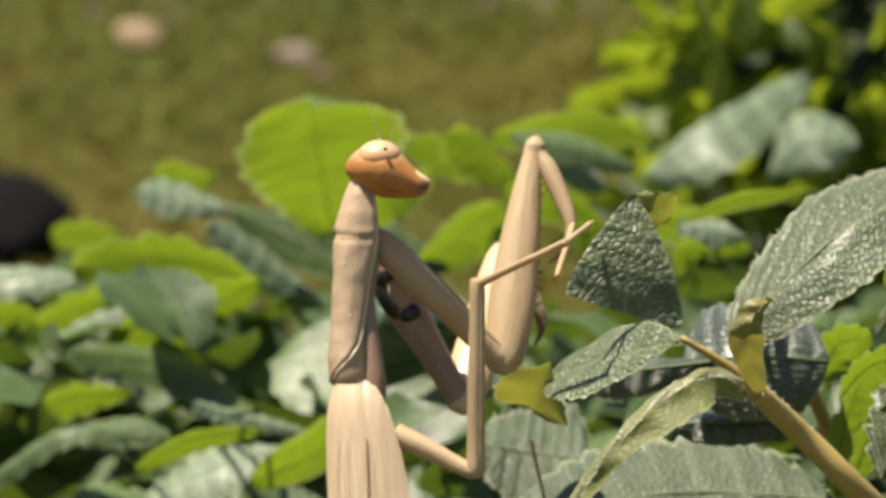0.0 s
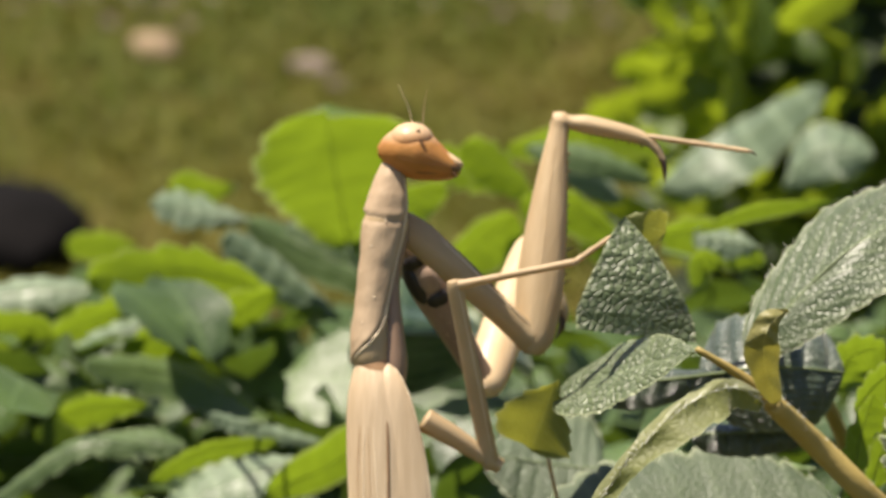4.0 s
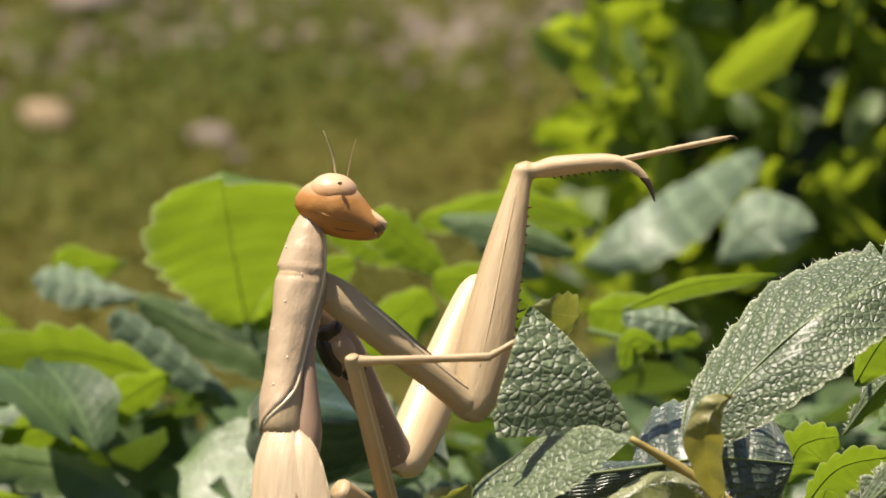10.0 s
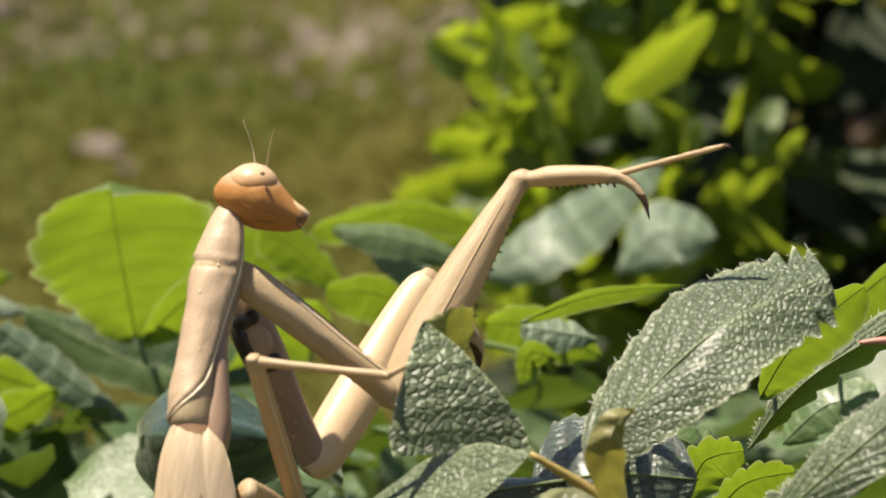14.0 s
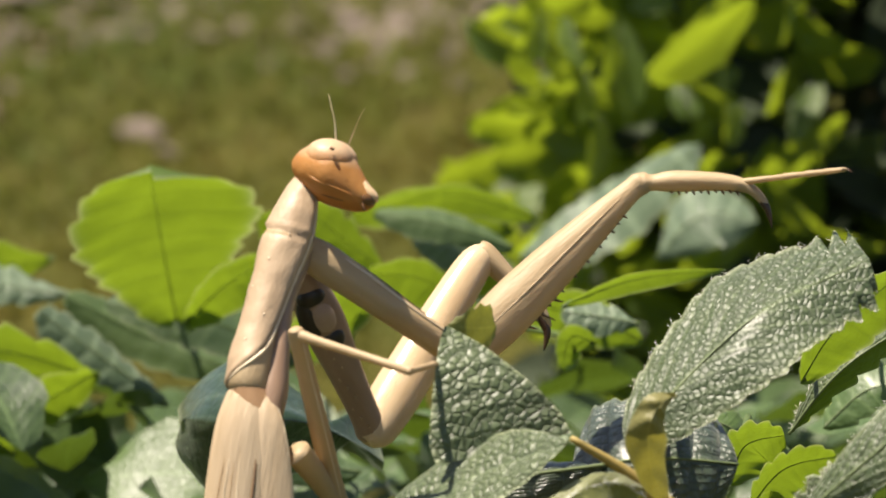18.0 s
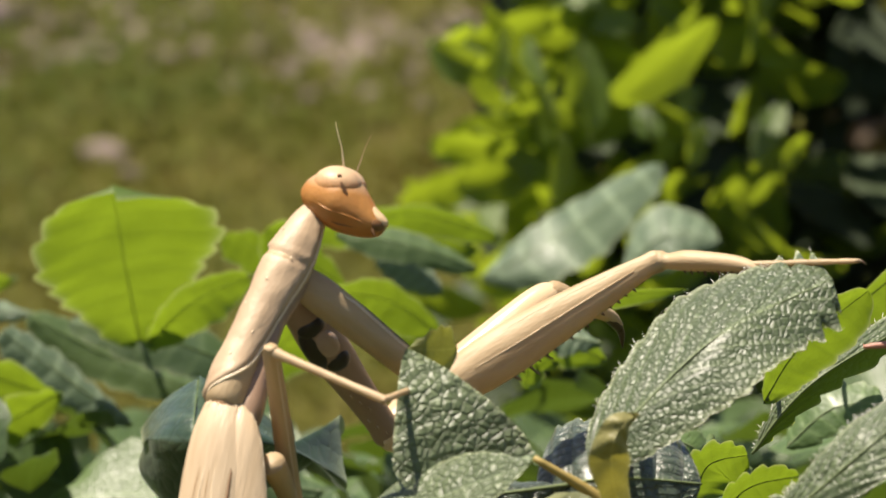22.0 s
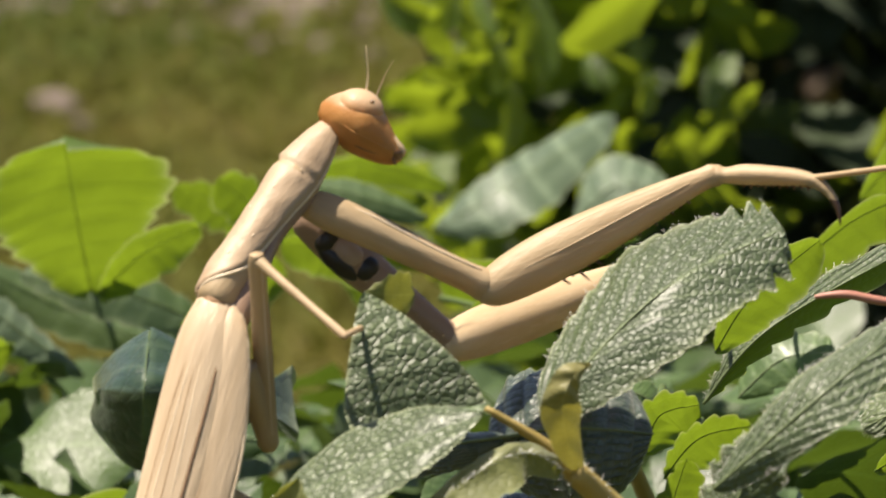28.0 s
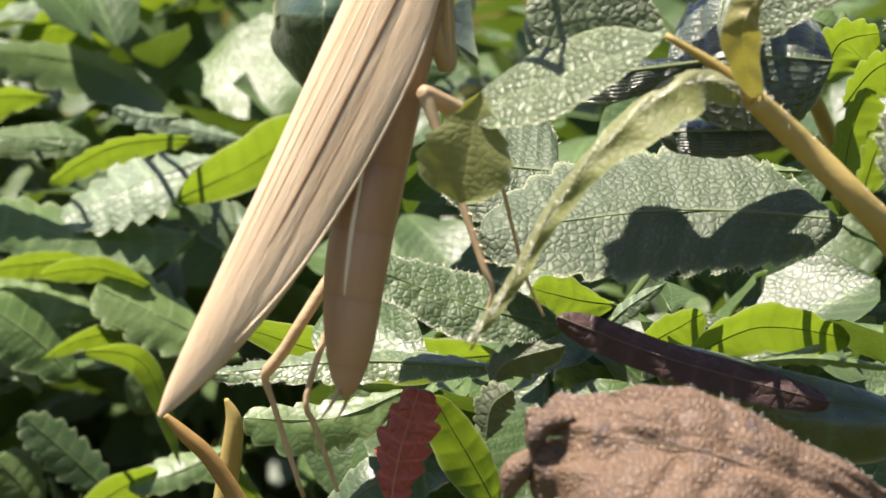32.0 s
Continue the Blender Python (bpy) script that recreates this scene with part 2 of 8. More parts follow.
MAT = {
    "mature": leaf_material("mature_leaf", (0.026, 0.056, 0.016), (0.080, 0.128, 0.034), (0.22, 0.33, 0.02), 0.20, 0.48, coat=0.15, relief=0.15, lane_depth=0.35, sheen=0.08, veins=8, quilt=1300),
    "near": leaf_material("near_leaf", (0.052, 0.080, 0.029), (0.125, 0.165, 0.066), (0.18, 0.26, 0.03), 0.12, 0.46, slant=0.7, veins=9, relief=0.5, coat=0.08, quilt=1500, lane_depth=0.6, sheen=0.15, margin=0.6, cell_tone=0.55),
    "grip": leaf_material("gripped_leaf", (0.044, 0.070, 0.028), (0.110, 0.145, 0.062), (0.16, 0.24, 0.03), 0.10, 0.44, veins=6, relief=0.7, coat=0.08, quilt=1250, lane_depth=0.4, sheen=0.15, margin=0.6, cell_tone=0.4),
    "quilt": leaf_material("quilted_leaf", (0.038, 0.062, 0.028), (0.082, 0.112, 0.054), (0.16, 0.24, 0.03), 0.10, 0.60, veins=9, relief=0.5, coat=0.0, quilt=1300, lane_depth=0.6, sheen=0.0, margin=0.6, cell_tone=0.4),
    # paler hairy leaf, part of the sky sheen painted into its base colour
    "silver": leaf_material("silvery_sheen_leaf", (0.062, 0.104, 0.050), (0.150, 0.205, 0.112), (0.2, 0.3, 0.04), 0.14, 0.5, relief=0.3, coat=0.15, sheen=0.25, quilt=1200, lane_depth=0.4, veins=7, vein_tone=0.5),
    "pale": leaf_material("pale_green_leaf", (0.060, 0.115, 0.028), (0.135, 0.205, 0.058), (0.26, 0.36, 0.05), 0.22, 0.48, relief=0.12, coat=0.12, sheen=0.1, quilt=1200, lane_depth=0.35, veins=8, vein_tone=0.35),
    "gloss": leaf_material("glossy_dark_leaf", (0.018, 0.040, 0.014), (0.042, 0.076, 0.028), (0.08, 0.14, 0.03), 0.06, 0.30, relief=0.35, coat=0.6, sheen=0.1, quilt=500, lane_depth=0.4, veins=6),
    "glint": leaf_material("glittering_leaf", (0.050, 0.088, 0.030), (0.120, 0.165, 0.060), (0.18, 0.28, 0.03), 0.12, 0.40, relief=0.35, coat=0.25, sheen=0.2, quilt=1500, lane_depth=0.4, veins=10, margin=0.7),
    "curl": leaf_material("curled_grey_leaf", (0.060, 0.078, 0.034), (0.120, 0.140, 0.066), (0.24, 0.26, 0.05), 0.25, 0.55, relief=0.4, quilt=1100, margin=0.9, veins=6),
    "dark": leaf_material("dark_glossy_leaf", (0.040, 0.060, 0.036), (0.100, 0.132, 0.080), (0.10, 0.18, 0.03), 0.06, 0.30, veins=7, relief=0.9, coat=0.5, quilt=1100, lane_depth=0.25, sheen=0.2, margin=0.3, cell_tone=0.85, brick=8),
    "stipule": leaf_material("olive_stipule", (0.15, 0.15, 0.040), (0.26, 0.24, 0.075), (0.30, 0.27, 0.04), 0.3, 0.5, relief=0.2, quilt=1200, margin=0.3),
    # yellower, brighter leaf copy: light from behind is partly put into its colour
    "fresh": leaf_material("backlit_leaf", (0.055, 0.11, 0.018), (0.115, 0.185, 0.03), (0.235, 0.345, 0.018), 0.52, 0.42, sheen=0.1, lane_depth=0.2, relief=0.25, quilt=1000, margin=0.65),
    "under": leaf_material("leaf_underside", (0.13, 0.15, 0.04), (0.22, 0.235, 0.07), (0.36, 0.37, 0.045), 0.38, 0.6, relief=0.25, lane_depth=0.12, quilt=1200),
    "fold": leaf_material("pale_folded_leaf", (0.15, 0.17, 0.062), (0.27, 0.285, 0.12), (0.42, 0.40, 0.07), 0.34, 0.45, relief=0.3, coat=0.1, quilt=1300, lane_depth=0.2, sheen=0.4),
    "crisp": leaf_material("crisp_leaf", (0.028, 0.060, 0.018), (0.070, 0.115, 0.034), (0.15, 0.24, 0.02), 0.12, 0.56, veins=7, relief=0.45, lane_depth=0.6, quilt=1500, sheen=0.05, coat=0.05, margin=0.6, cell_tone=0.5),
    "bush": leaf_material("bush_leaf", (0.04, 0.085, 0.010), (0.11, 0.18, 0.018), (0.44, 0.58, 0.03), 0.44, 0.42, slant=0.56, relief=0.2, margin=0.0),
    # near-black copy of the bush colour, shade of the inside put into it
    "bush_shade": leaf_material("shaded_bush_leaf", (0.010, 0.020, 0.006), (0.028, 0.05, 0.010), (0.08, 0.12, 0.01), 0.05, 0.8, island=True, slant=0.56, relief=0.2, margin=0.0, sheen=0.0),
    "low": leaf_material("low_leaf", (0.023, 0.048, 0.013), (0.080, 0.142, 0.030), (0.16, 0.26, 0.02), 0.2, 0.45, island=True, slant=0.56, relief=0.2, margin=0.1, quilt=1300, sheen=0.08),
    "dead": leaf_material("withered_leaf", (0.052, 0.028, 0.019), (0.205, 0.122, 0.062), (0.30, 0.16, 0.06), 0.10, 0.6, veins=5, relief=0.6, quilt=1700, lane_depth=0.25, spots=(0.055, 0.034, 0.026), sheen=0.0, margin=0.0, vein_tone=0.05),
    "red": leaf_material("red_leaf", (0.34, 0.055, 0.045), (0.55, 0.155, 0.125), (0.35, 0.06, 0.035), 0.25, 0.5, relief=0.7, lane_depth=0.5, quilt=900, margin=0.0, veins=7),
    "maroon": leaf_material("maroon_leaf", (0.026, 0.009, 0.007), (0.07, 0.024, 0.018), (0.10, 0.02, 0.015), 0.15, 0.6, margin=0.0),
    "stem": skin_material("leaf_stalk", (0.34, 0.25, 0.070), (0.50, 0.385, 0.13), 0.55, 700, (0.2, 1, 1), glow=(0.45, 0.34, 0.07), share=0.2),
    "greenstem": skin_material("green_stalk", (0.05, 0.085, 0.02), (0.10, 0.14, 0.035), 0.5, 700, (0.2, 1, 1)),
    "rib": skin_material("leaf_rib", (0.10, 0.135, 0.05), (0.15, 0.185, 0.08), 0.5, 700, (0.2, 1, 1)),
    "redstem": skin_material("red_stalk", (0.30, 0.10, 0.08), (0.45, 0.22, 0.14), 0.5, 700, (0.2, 1, 1)),
    "wing": skin_material("tan_wing", (0.50, 0.37, 0.225), (0.68, 0.53, 0.35), 0.42, 1700, (0.10, 1, 1), 0.45, glow=(0.7, 0.45, 0.22), share=0.12),
    "wingline": skin_material("brown_wing_vein", (0.36, 0.23, 0.12), (0.48, 0.32, 0.18), 0.5),
    "groove": skin_material("brown_wing_groove", (0.17, 0.10, 0.05), (0.27, 0.165, 0.085), 0.55),
    "paleedge": skin_material("pale_margin", (0.66, 0.52, 0.34), (0.80, 0.66, 0.46), 0.4),
    "pronotum": skin_material("tan_pronotum", (0.34, 0.235, 0.140), (0.54, 0.405, 0.262), 0.50, 420, (0.5, 1, 1), 0.8, glow=(0.7, 0.42, 0.25), share=0.12),
    "leg": skin_material("tan_leg", (0.38, 0.268, 0.140), (0.57, 0.435, 0.258), 0.52, 620, (0.25, 1, 1), 0.7, glow=(0.80, 0.54, 0.26), share=0.22),
    "inner": skin_material("pale_inner_leg", (0.52, 0.36, 0.19), (0.74, 0.57, 0.36), 0.26, 700, (0.3, 1, 1), 0.2, glow=(0.8, 0.5, 0.2), share=0.15),
    # brown of the underparts, darkened to paint the shade on the far coxa
    "shadecoxa": skin_material("brown_shaded_coxa", (0.20, 0.125, 0.080), (0.34, 0.225, 0.15), 0.42, 500, (0.3, 1, 1), 0.3),
    "belly": skin_material("brown_belly", (0.27, 0.145, 0.070), (0.47, 0.285, 0.15), 0.36, 520, (0.25, 1, 1), 0.6, glow=(0.6, 0.3, 0.1), share=0.15, band=0.0062),
    "head": skin_material("amber_head", (0.38, 0.165, 0.042), (0.55, 0.265, 0.075), 0.46, 420, (1, 1, 1), 0.6, glow=(0.9, 0.45, 0.09), share=0.28, crown=((0.66, 0.49, 0.30), 30 * U, 54 * U)),
    "eye": skin_material("pale_eye", (0.58, 0.38, 0.19), (0.72, 0.53, 0.31), 0.28, 500, glow=(0.8, 0.6, 0.35), share=0.12),
    "black": skin_material("black_spot", (0.012, 0.010, 0.010), (0.022, 0.018, 0.016), 0.35),
    "pinkspot": skin_material("pale_spot", (0.32, 0.22, 0.16), (0.42, 0.30, 0.22), 0.4),
    "claw": skin_material("dark_claw", (0.035, 0.018, 0.010), (0.09, 0.045, 0.022), 0.3),
    "mouth": skin_material("brown_mouth", (0.07, 0.032, 0.012), (0.18, 0.085, 0.028), 0.35),
    "hair": skin_material("pale_hair", (0.55, 0.55, 0.48), (0.7, 0.7, 0.62), 0.5),
    "stone": skin_material("pale_stone", (0.18, 0.125, 0.07), (0.29, 0.21, 0.125), 0.8, 160),
    "gravel": skin_material("gravel", (0.12, 0.090, 0.075), (0.24, 0.185, 0.16), 0.85, 160),
    "ochre": skin_material("ochre_stalk", (0.26, 0.15, 0.045), (0.42, 0.27, 0.09), 0.5, 700, (0.2, 1, 1), glow=(0.45, 0.28, 0.06), share=0.2),
    "branch": skin_material("dark_twig", (0.06, 0.045, 0.03), (0.12, 0.09, 0.06), 0.7, 300),
    "dark_thing": skin_material("black_lump", (0.004, 0.004, 0.004), (0.010, 0.009, 0.009), 0.95, 200, shine=0.05),
}


def ground_material():
    m, n, l, p, out = start("lawn_soil")
    tc = n.new("ShaderNodeTexCoord")
    a = noise_tex(n, l, tc.outputs["Object"], 14, 4)
    b = noise_tex(n, l, tc.outputs["Object"], 160, 5, 0.7)
    r = ramp(n, [(0.30, (0.036, 0.043, 0.006)), (0.5, (0.062, 0.058, 0.009)), (0.7, (0.092, 0.070, 0.019))])
    l.new(math_node(n, l, "ADD", math_node(n, l, "MULTIPLY", a, 0.6), math_node(n, l, "MULTIPLY", b, 0.4)), r.inputs[0])
    l.new(r.outputs[0], p.inputs["Base Color"])
    p.inputs["Roughness"].default_value = 0.9
    p.inputs["Specular IOR Level"].default_value = 0.15
    bn = n.new("ShaderNodeBump")
    bn.inputs["Strength"].default_value, bn.inputs["Distance"].default_value = 0.8, 0.004
    l.new(b, bn.inputs["Height"])
    l.new(bn.outputs[0], p.inputs["Normal"])
    return m


def grass_material():
    m, n, l, p, out = start("dry_grass")
    r = ramp(n, [(0.0, (0.054, 0.082, 0.007)), (0.45, (0.098, 0.104, 0.011)), (0.75, (0.136, 0.112, 0.018)), (1.0, (0.18, 0.130, 0.036))])
    tc = n.new("ShaderNodeTexCoord")
    isl = n.new("ShaderNodeNewGeometry").outputs["Random Per Island"]
    big = noise_tex(n, l, tc.outputs["Object"], 9, 2)
    l.new(math_node(n, l, "ADD", math_node(n, l, "MULTIPLY", isl, 0.3), math_node(n, l, "MULTIPLY", math_node(n, l, "SUBTRACT", big, 0.25), 1.1)), r.inputs[0])
    l.new(r.outputs[0], p.inputs["Base Color"])
    p.inputs["Roughness"].default_value = 0.7
    p.inputs["Specular IOR Level"].default_value = 0.22
    tr = n.new("ShaderNodeBsdfTranslucent")
    l.new(r.outputs[0], tr.inputs["Color"])
    mix = n.new("ShaderNodeMixShader")
    mix.inputs[0].default_value = 0.3
    l.new(p.outputs[0], mix.inputs[1])
    l.new(tr.outputs[0], mix.inputs[2])
    l.new(mix.outputs[0], out.inputs[0])
    return m


# ---- mesh helpers ----
def mesh_part(name, verts, faces, material, parent=None, label="", uvs=None, smooth=True):
    me = bpy.data.meshes.new(name)
    me.from_pydata([tuple(v) for v in verts], [], faces)
    if uvs is not None:
        lay = me.uv_layers.new(name="UVMap")
        idx = np.empty(len(me.loops), dtype=np.int32)
        me.loops.foreach_get("vertex_index", idx)
        lay.data.foreach_set("uv", np.asarray(uvs, dtype=np.float32)[idx].ravel())
    me.polygons.foreach_set("use_smooth", [smooth] * len(me.polygons))
    me.materials.append(material)
    ob = new(name, me)
    if parent is not None:
        ob.parent = parent
    if label:
        ob["label"] = label
    return ob


def keeled(q, power):
    """Radius of a cross-section that is round at power 2 and keeled below it."""
    return (abs(math.cos(q)) ** power + abs(math.sin(q)) ** power) ** (-1.0 / power)


def rings(centres, sides, frame_of, scale=1.0, power=2.0):
    """Closed tube through rings: centres of (point, half a, half b), frame_of(i) gives the two cross axes."""
    verts, faces = [], []
    for i, (c, ha, hb) in enumerate(centres):
        a, b = frame_of(i)
        for k in range(sides):
            q = 2 * math.pi * k / sides
            r = keeled(q, power)
            verts.append((Vector(c) + a * (ha * r * math.cos(q)) + b * (hb * r * math.sin(q))) * scale)
    for i in range(len(centres) - 1):
        for k in range(sides):
            j = (k + 1) % sides
            faces.append((i * sides + k, i * sides + j, (i + 1) * sides + j, (i + 1) * sides + k))
    faces.append(tuple(range(sides))[::-1])
    faces.append(tuple(range((len(centres) - 1) * sides, len(centres) * sides)))
    return verts, faces


def smooth_rows(rows, n):
    """Evenly resampled rows, smooth between the given ones."""
    a = np.array(rows, float)
    k = np.linspace(0, len(a) - 1, n)
    res = []
    for q in k:
        i = min(int(q), len(a) - 2)
        f = q - i
        p0, p1, p2, p3 = a[max(i - 1, 0)], a[i], a[i + 1], a[min(i + 2, len(a) - 1)]
        res.append(0.5 * ((2 * p1) + (p2 - p0) * f + (2 * p0 - 5 * p1 + 4 * p2 - p3) * f * f + (3 * p1 - p0 - 3 * p2 + p3) * f ** 3))
    return np.array(res)


def loft(rows, sides=16, n=28, power=2.0):
    """A limb or body along x: rows of x, y, z of the centre, half width in y, half height in z, in units U."""
    r = smooth_rows(rows, n)
    cs = [((q[0], q[1], q[2]), max(q[3], 0.6), max(q[4], 0.6)) for q in r]
    return rings(cs, sides, lambda i: (Vector((0, 1, 0)), Vector((0, 0, 1))), U, power)


def on_skin(rows, x, turn, lift=0.0, power=2.0):
    """A point on the loft of those rows at x, turn degrees from its top towards the viewer."""
    a = np.array(rows, float)
    c = [np.interp(x, a[:, 0], a[:, i]) for i in range(1, 5)]
    q = radians(turn)
    r = keeled(q, power)
    return (x, c[0] - (c[2] * r + lift) * math.sin(q), c[1] + (c[3] * r + lift) * math.cos(q))


def tube(points, radii, sides=8, n=16):
    """A tapering round stalk through points, in metres."""
    rows = smooth_rows([(*p, r) for p, r in zip(points, radii)], n)
    cs = [(tuple(q[:3]), max(q[3], 1e-6), max(q[3], 1e-6)) for q in rows]

    def fr(i):
        d = Vector(rows[min(i + 1, n - 1)][:3]) - Vector(rows[max(i - 1, 0)][:3])
        a = d.cross(VIEW + Vector((0.01, 0.02, 0.03))).normalized()
        return a, d.cross(a).normalized()
    return rings(cs, sides, fr)


def ball(c, r, sides=14, n=10):
    verts, faces = [], []
    for i in range(n + 1):
        th = math.pi * i / n
        for k in range(sides):
            ph = 2 * math.pi * k / sides
            verts.append(((c[0] + r[0] * math.cos(th)) * U, (c[1] + r[1] * math.sin(th) * math.cos(ph)) * U, (c[2] + r[2] * math.sin(th) * math.sin(ph)) * U))
    for i in range(n):
        for k in range(sides):
            j = (k + 1) % sides
            faces.append((i * sides + k, i * sides + j, (i + 1) * sides + j, (i + 1) * sides + k))
    return verts, faces


# ---- leaves ----
def profile(kind, s):
    if kind == "ovate":
        return math.sin(math.pi * s ** 1.0) ** 0.62
    if kind == "obovate":
        return math.sin(math.pi * s ** 1.5) ** 0.7
    if kind == "fan":
        return min(1.0, 0.12 + 1.25 * s ** 0.9) * math.sqrt(max(0.0, 1 - (max(0.0, s - 0.5) / 0.5) ** 2.6))
    if kind == "delta":
        return max(0.0, 1 - s) ** 0.8 * min(1.0, (s / 0.22) ** 0.7) * 1.15
    if kind == "drop":
        return math.sin(math.pi * s ** 0.68) ** 0.95
    if kind == "tri":
        return max(0.0, 1 - s) ** 0.8 * (1 - 0.12 * max(0.0, 1 - s * 6))
    if kind == "oblong":
        return math.sin(math.pi * s ** 1.15) ** 0.55 * (0.75 + 0.25 * s)
    if kind == "lance":
        return math.sin(math.pi * s ** 0.9) ** 1.15
    return math.sin(math.pi * s) ** 0.6


def blade(length, width, kind="ovate", fold=0.0, bend=0.0, cup=0.0, teeth=8, tooth=0.15, ribs=9, pucker=0.0025, ripple=0.04, twist=0.0, seed=0, n=40, m=17, crumple=0.0, pleat=0.0):
    """A leaf blade along x, its upper face towards z."""
    rnd = random.Random(seed)
    ph = [rnd.uniform(0, 6.28) for _ in range(6)]
    verts, uvs, faces = [], [], []
    px, pz = 0.0, 0.0
    for i in range(n + 1):
        s = i / n
        ang = bend * s
        if i:
            px += length / n * math.cos(bend * (s - 0.5 / n))
            pz -= length / n * math.sin(bend * (s - 0.5 / n))
        half = width / 2 * max(profile(kind, s), 0.0)
        for j in range(m):
            v = 2 * j / (m - 1) - 1
            av = abs(v)
            saw = (s * teeth + ph[0] * (v > 0)) % 1.0
            y = half * v * (1 + tooth * (saw ** 1.5 - 0.4) * av ** 5)
            slip = -0.10 * length * tooth * 4 * (saw - 0.5) * av ** 6 / max(teeth, 1) * 4
            if kind == "fan":
                slip += 0.010 * length * (abs(math.sin(v * 11)) - 0.5) * s ** 5
            q = abs(math.sin(math.pi * ribs * (s - 0.28 * av)))
            h = math.tan(fold) * abs(y) + cup * y * y / max(width / 2, 1e-6)
            h += width * pucker * (q ** 0.6) * (1 - av ** 8) * (1 if av > 0.05 else 0.2)
            h += width * ripple * (math.sin(7 * s + ph[1] + 2 * v) + 0.6 * math.sin(17 * s + ph[2] - v)) * v * v
            if pleat:
                h += width * pleat * (math.sin(8.5 * v + ph[2] + 1.2 * s) + 0.5 * math.sin(19 * v + ph[1])) * min(1.0, s * 2)
            if crumple:
                h += width * crumple * noise.noise(Vector((s * 4 + ph[3], v * 2.2 + ph[4], ph[5]))) + width * crumple * 0.5 * noise.noise(Vector((s * 11 + ph[4], v * 6 + ph[3], ph[5])))
            tw = twist * (s - 0.3)
            yy, hh = y * math.cos(tw) - h * math.sin(tw), y * math.sin(tw) + h * math.cos(tw)
            verts.append((px + slip + hh * math.sin(ang), yy, pz + hh * math.cos(ang)))
            uvs.append((s, v * 0.5 + 0.5))
    for i in range(n):
        for j in range(m - 1):
            a = i * m + j
            faces.append((a, a + m, a + m + 1, a + 1))
    return verts, faces, uvs


def leaf_frame(base, tip, face):
    """Base, turn of a blade whose upper face looks to the camera (face 0), up from that (90), down (-90)."""
    x = (Vector(tip) - Vector(base)).normalized()
    toward = (-VIEW - x * (-VIEW).dot(x)).normalized()
    side = x.cross(toward)
    up = side if side.dot(UP) >= 0 else -side
    nrm = toward * math.cos(radians(face)) + up * math.sin(radians(face))
    return Matrix((x, nrm.cross(x), nrm)).transposed().to_4x4()


def stalk_of(parent, base, tip, thick, mat="stem"):
    b, d = Vector(base), (Vector(tip) - Vector(base)).normalized()
    pts = [b + d * 0.0005, b + d * 0.0015 + VIEW * 0.004, b + d * 0.004 + VIEW * 0.010, b + d * 0.007 + VIEW * 0.022]
    v, f = tube(pts, [thick * 0.6, thick * 0.7, thick * 0.8, thick], 7, 12)
    o = Vector(parent.location)
    return mesh_part("stalk", [p - o for p in v], f, MAT[mat], parent)


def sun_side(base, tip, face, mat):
    """Leaves in the backlit colour get the sun behind them, mature ones face it."""
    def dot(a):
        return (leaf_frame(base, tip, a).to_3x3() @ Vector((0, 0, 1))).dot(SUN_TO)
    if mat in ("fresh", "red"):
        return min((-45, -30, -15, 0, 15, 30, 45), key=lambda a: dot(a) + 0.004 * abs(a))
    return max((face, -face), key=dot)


LEAF_SEED = [10]


def ribbon(path, half, side, back, n=60, m=9, teeth=0, tooth=0.0, seed=0):
    """One half of a folded leaflet: from the fold along path to one side in the view, bending away by back."""
    rows = smooth_rows([(*p, h) for p, h in zip(path, half)], n + 1)
    rnd = random.Random(seed)
    ph = rnd.uniform(0, 6)
    verts, uvs, faces = [], [], []
    for i, q in enumerate(rows):
        d = Vector(rows[min(i + 1, n)][:3]) - Vector(rows[max(i - 1, 0)][:3])
        out = d.cross(VIEW).normalized() * side
        wav = 1 + tooth * (((i / n * teeth) % 1.0) - 0.5) + 0.06 * math.sin(i * 0.5 + ph)
        for j in range(m):
            g = j / (m - 1)
            h = max(q[3], 1e-5) * (1 + (wav - 1) * g ** 3)
            verts.append(Vector(q[:3]) + out * (h * g * (1 - 0.15 * g)) + VIEW * (back * h * g ** 1.6 + 0.00025 * math.sin(i * 0.7 + 3 * g)))
            uvs.append((i / n, 0.5 + 0.5 * g * side))
    for i in range(n):
        for j in range(m - 1):
            a = i * m + j
            faces.append((a, a + m, a + m + 1, a + 1) if side > 0 else (a, a + 1, a + m + 1, a + m))
    return verts, faces, uvs


def hairs(points, length, seed):
    """Fine pale hairs that stand off along a line, as one mesh."""
    rnd = random.Random(seed)
    verts, faces = [], []
    for p in points:
        d = Vector((rnd.gauss(0, 1), rnd.gauss(0, 0.5), rnd.gauss(0, 1))).normalized()
        a = d.cross(VIEW).normalized() * 0.000035
        e = Vector(p) + d * rnd.uniform(0.5, 1.0) * length
        b = d.cross(a).normalized() * 0.000035
        i = len(verts)
        verts += [Vector(p) + a, Vector(p) - a, Vector(p) + b, e]
        faces += [(i, i + 1, i + 3), (i + 1, i + 2, i + 3), (i + 2, i, i + 3)]
    return verts, faces


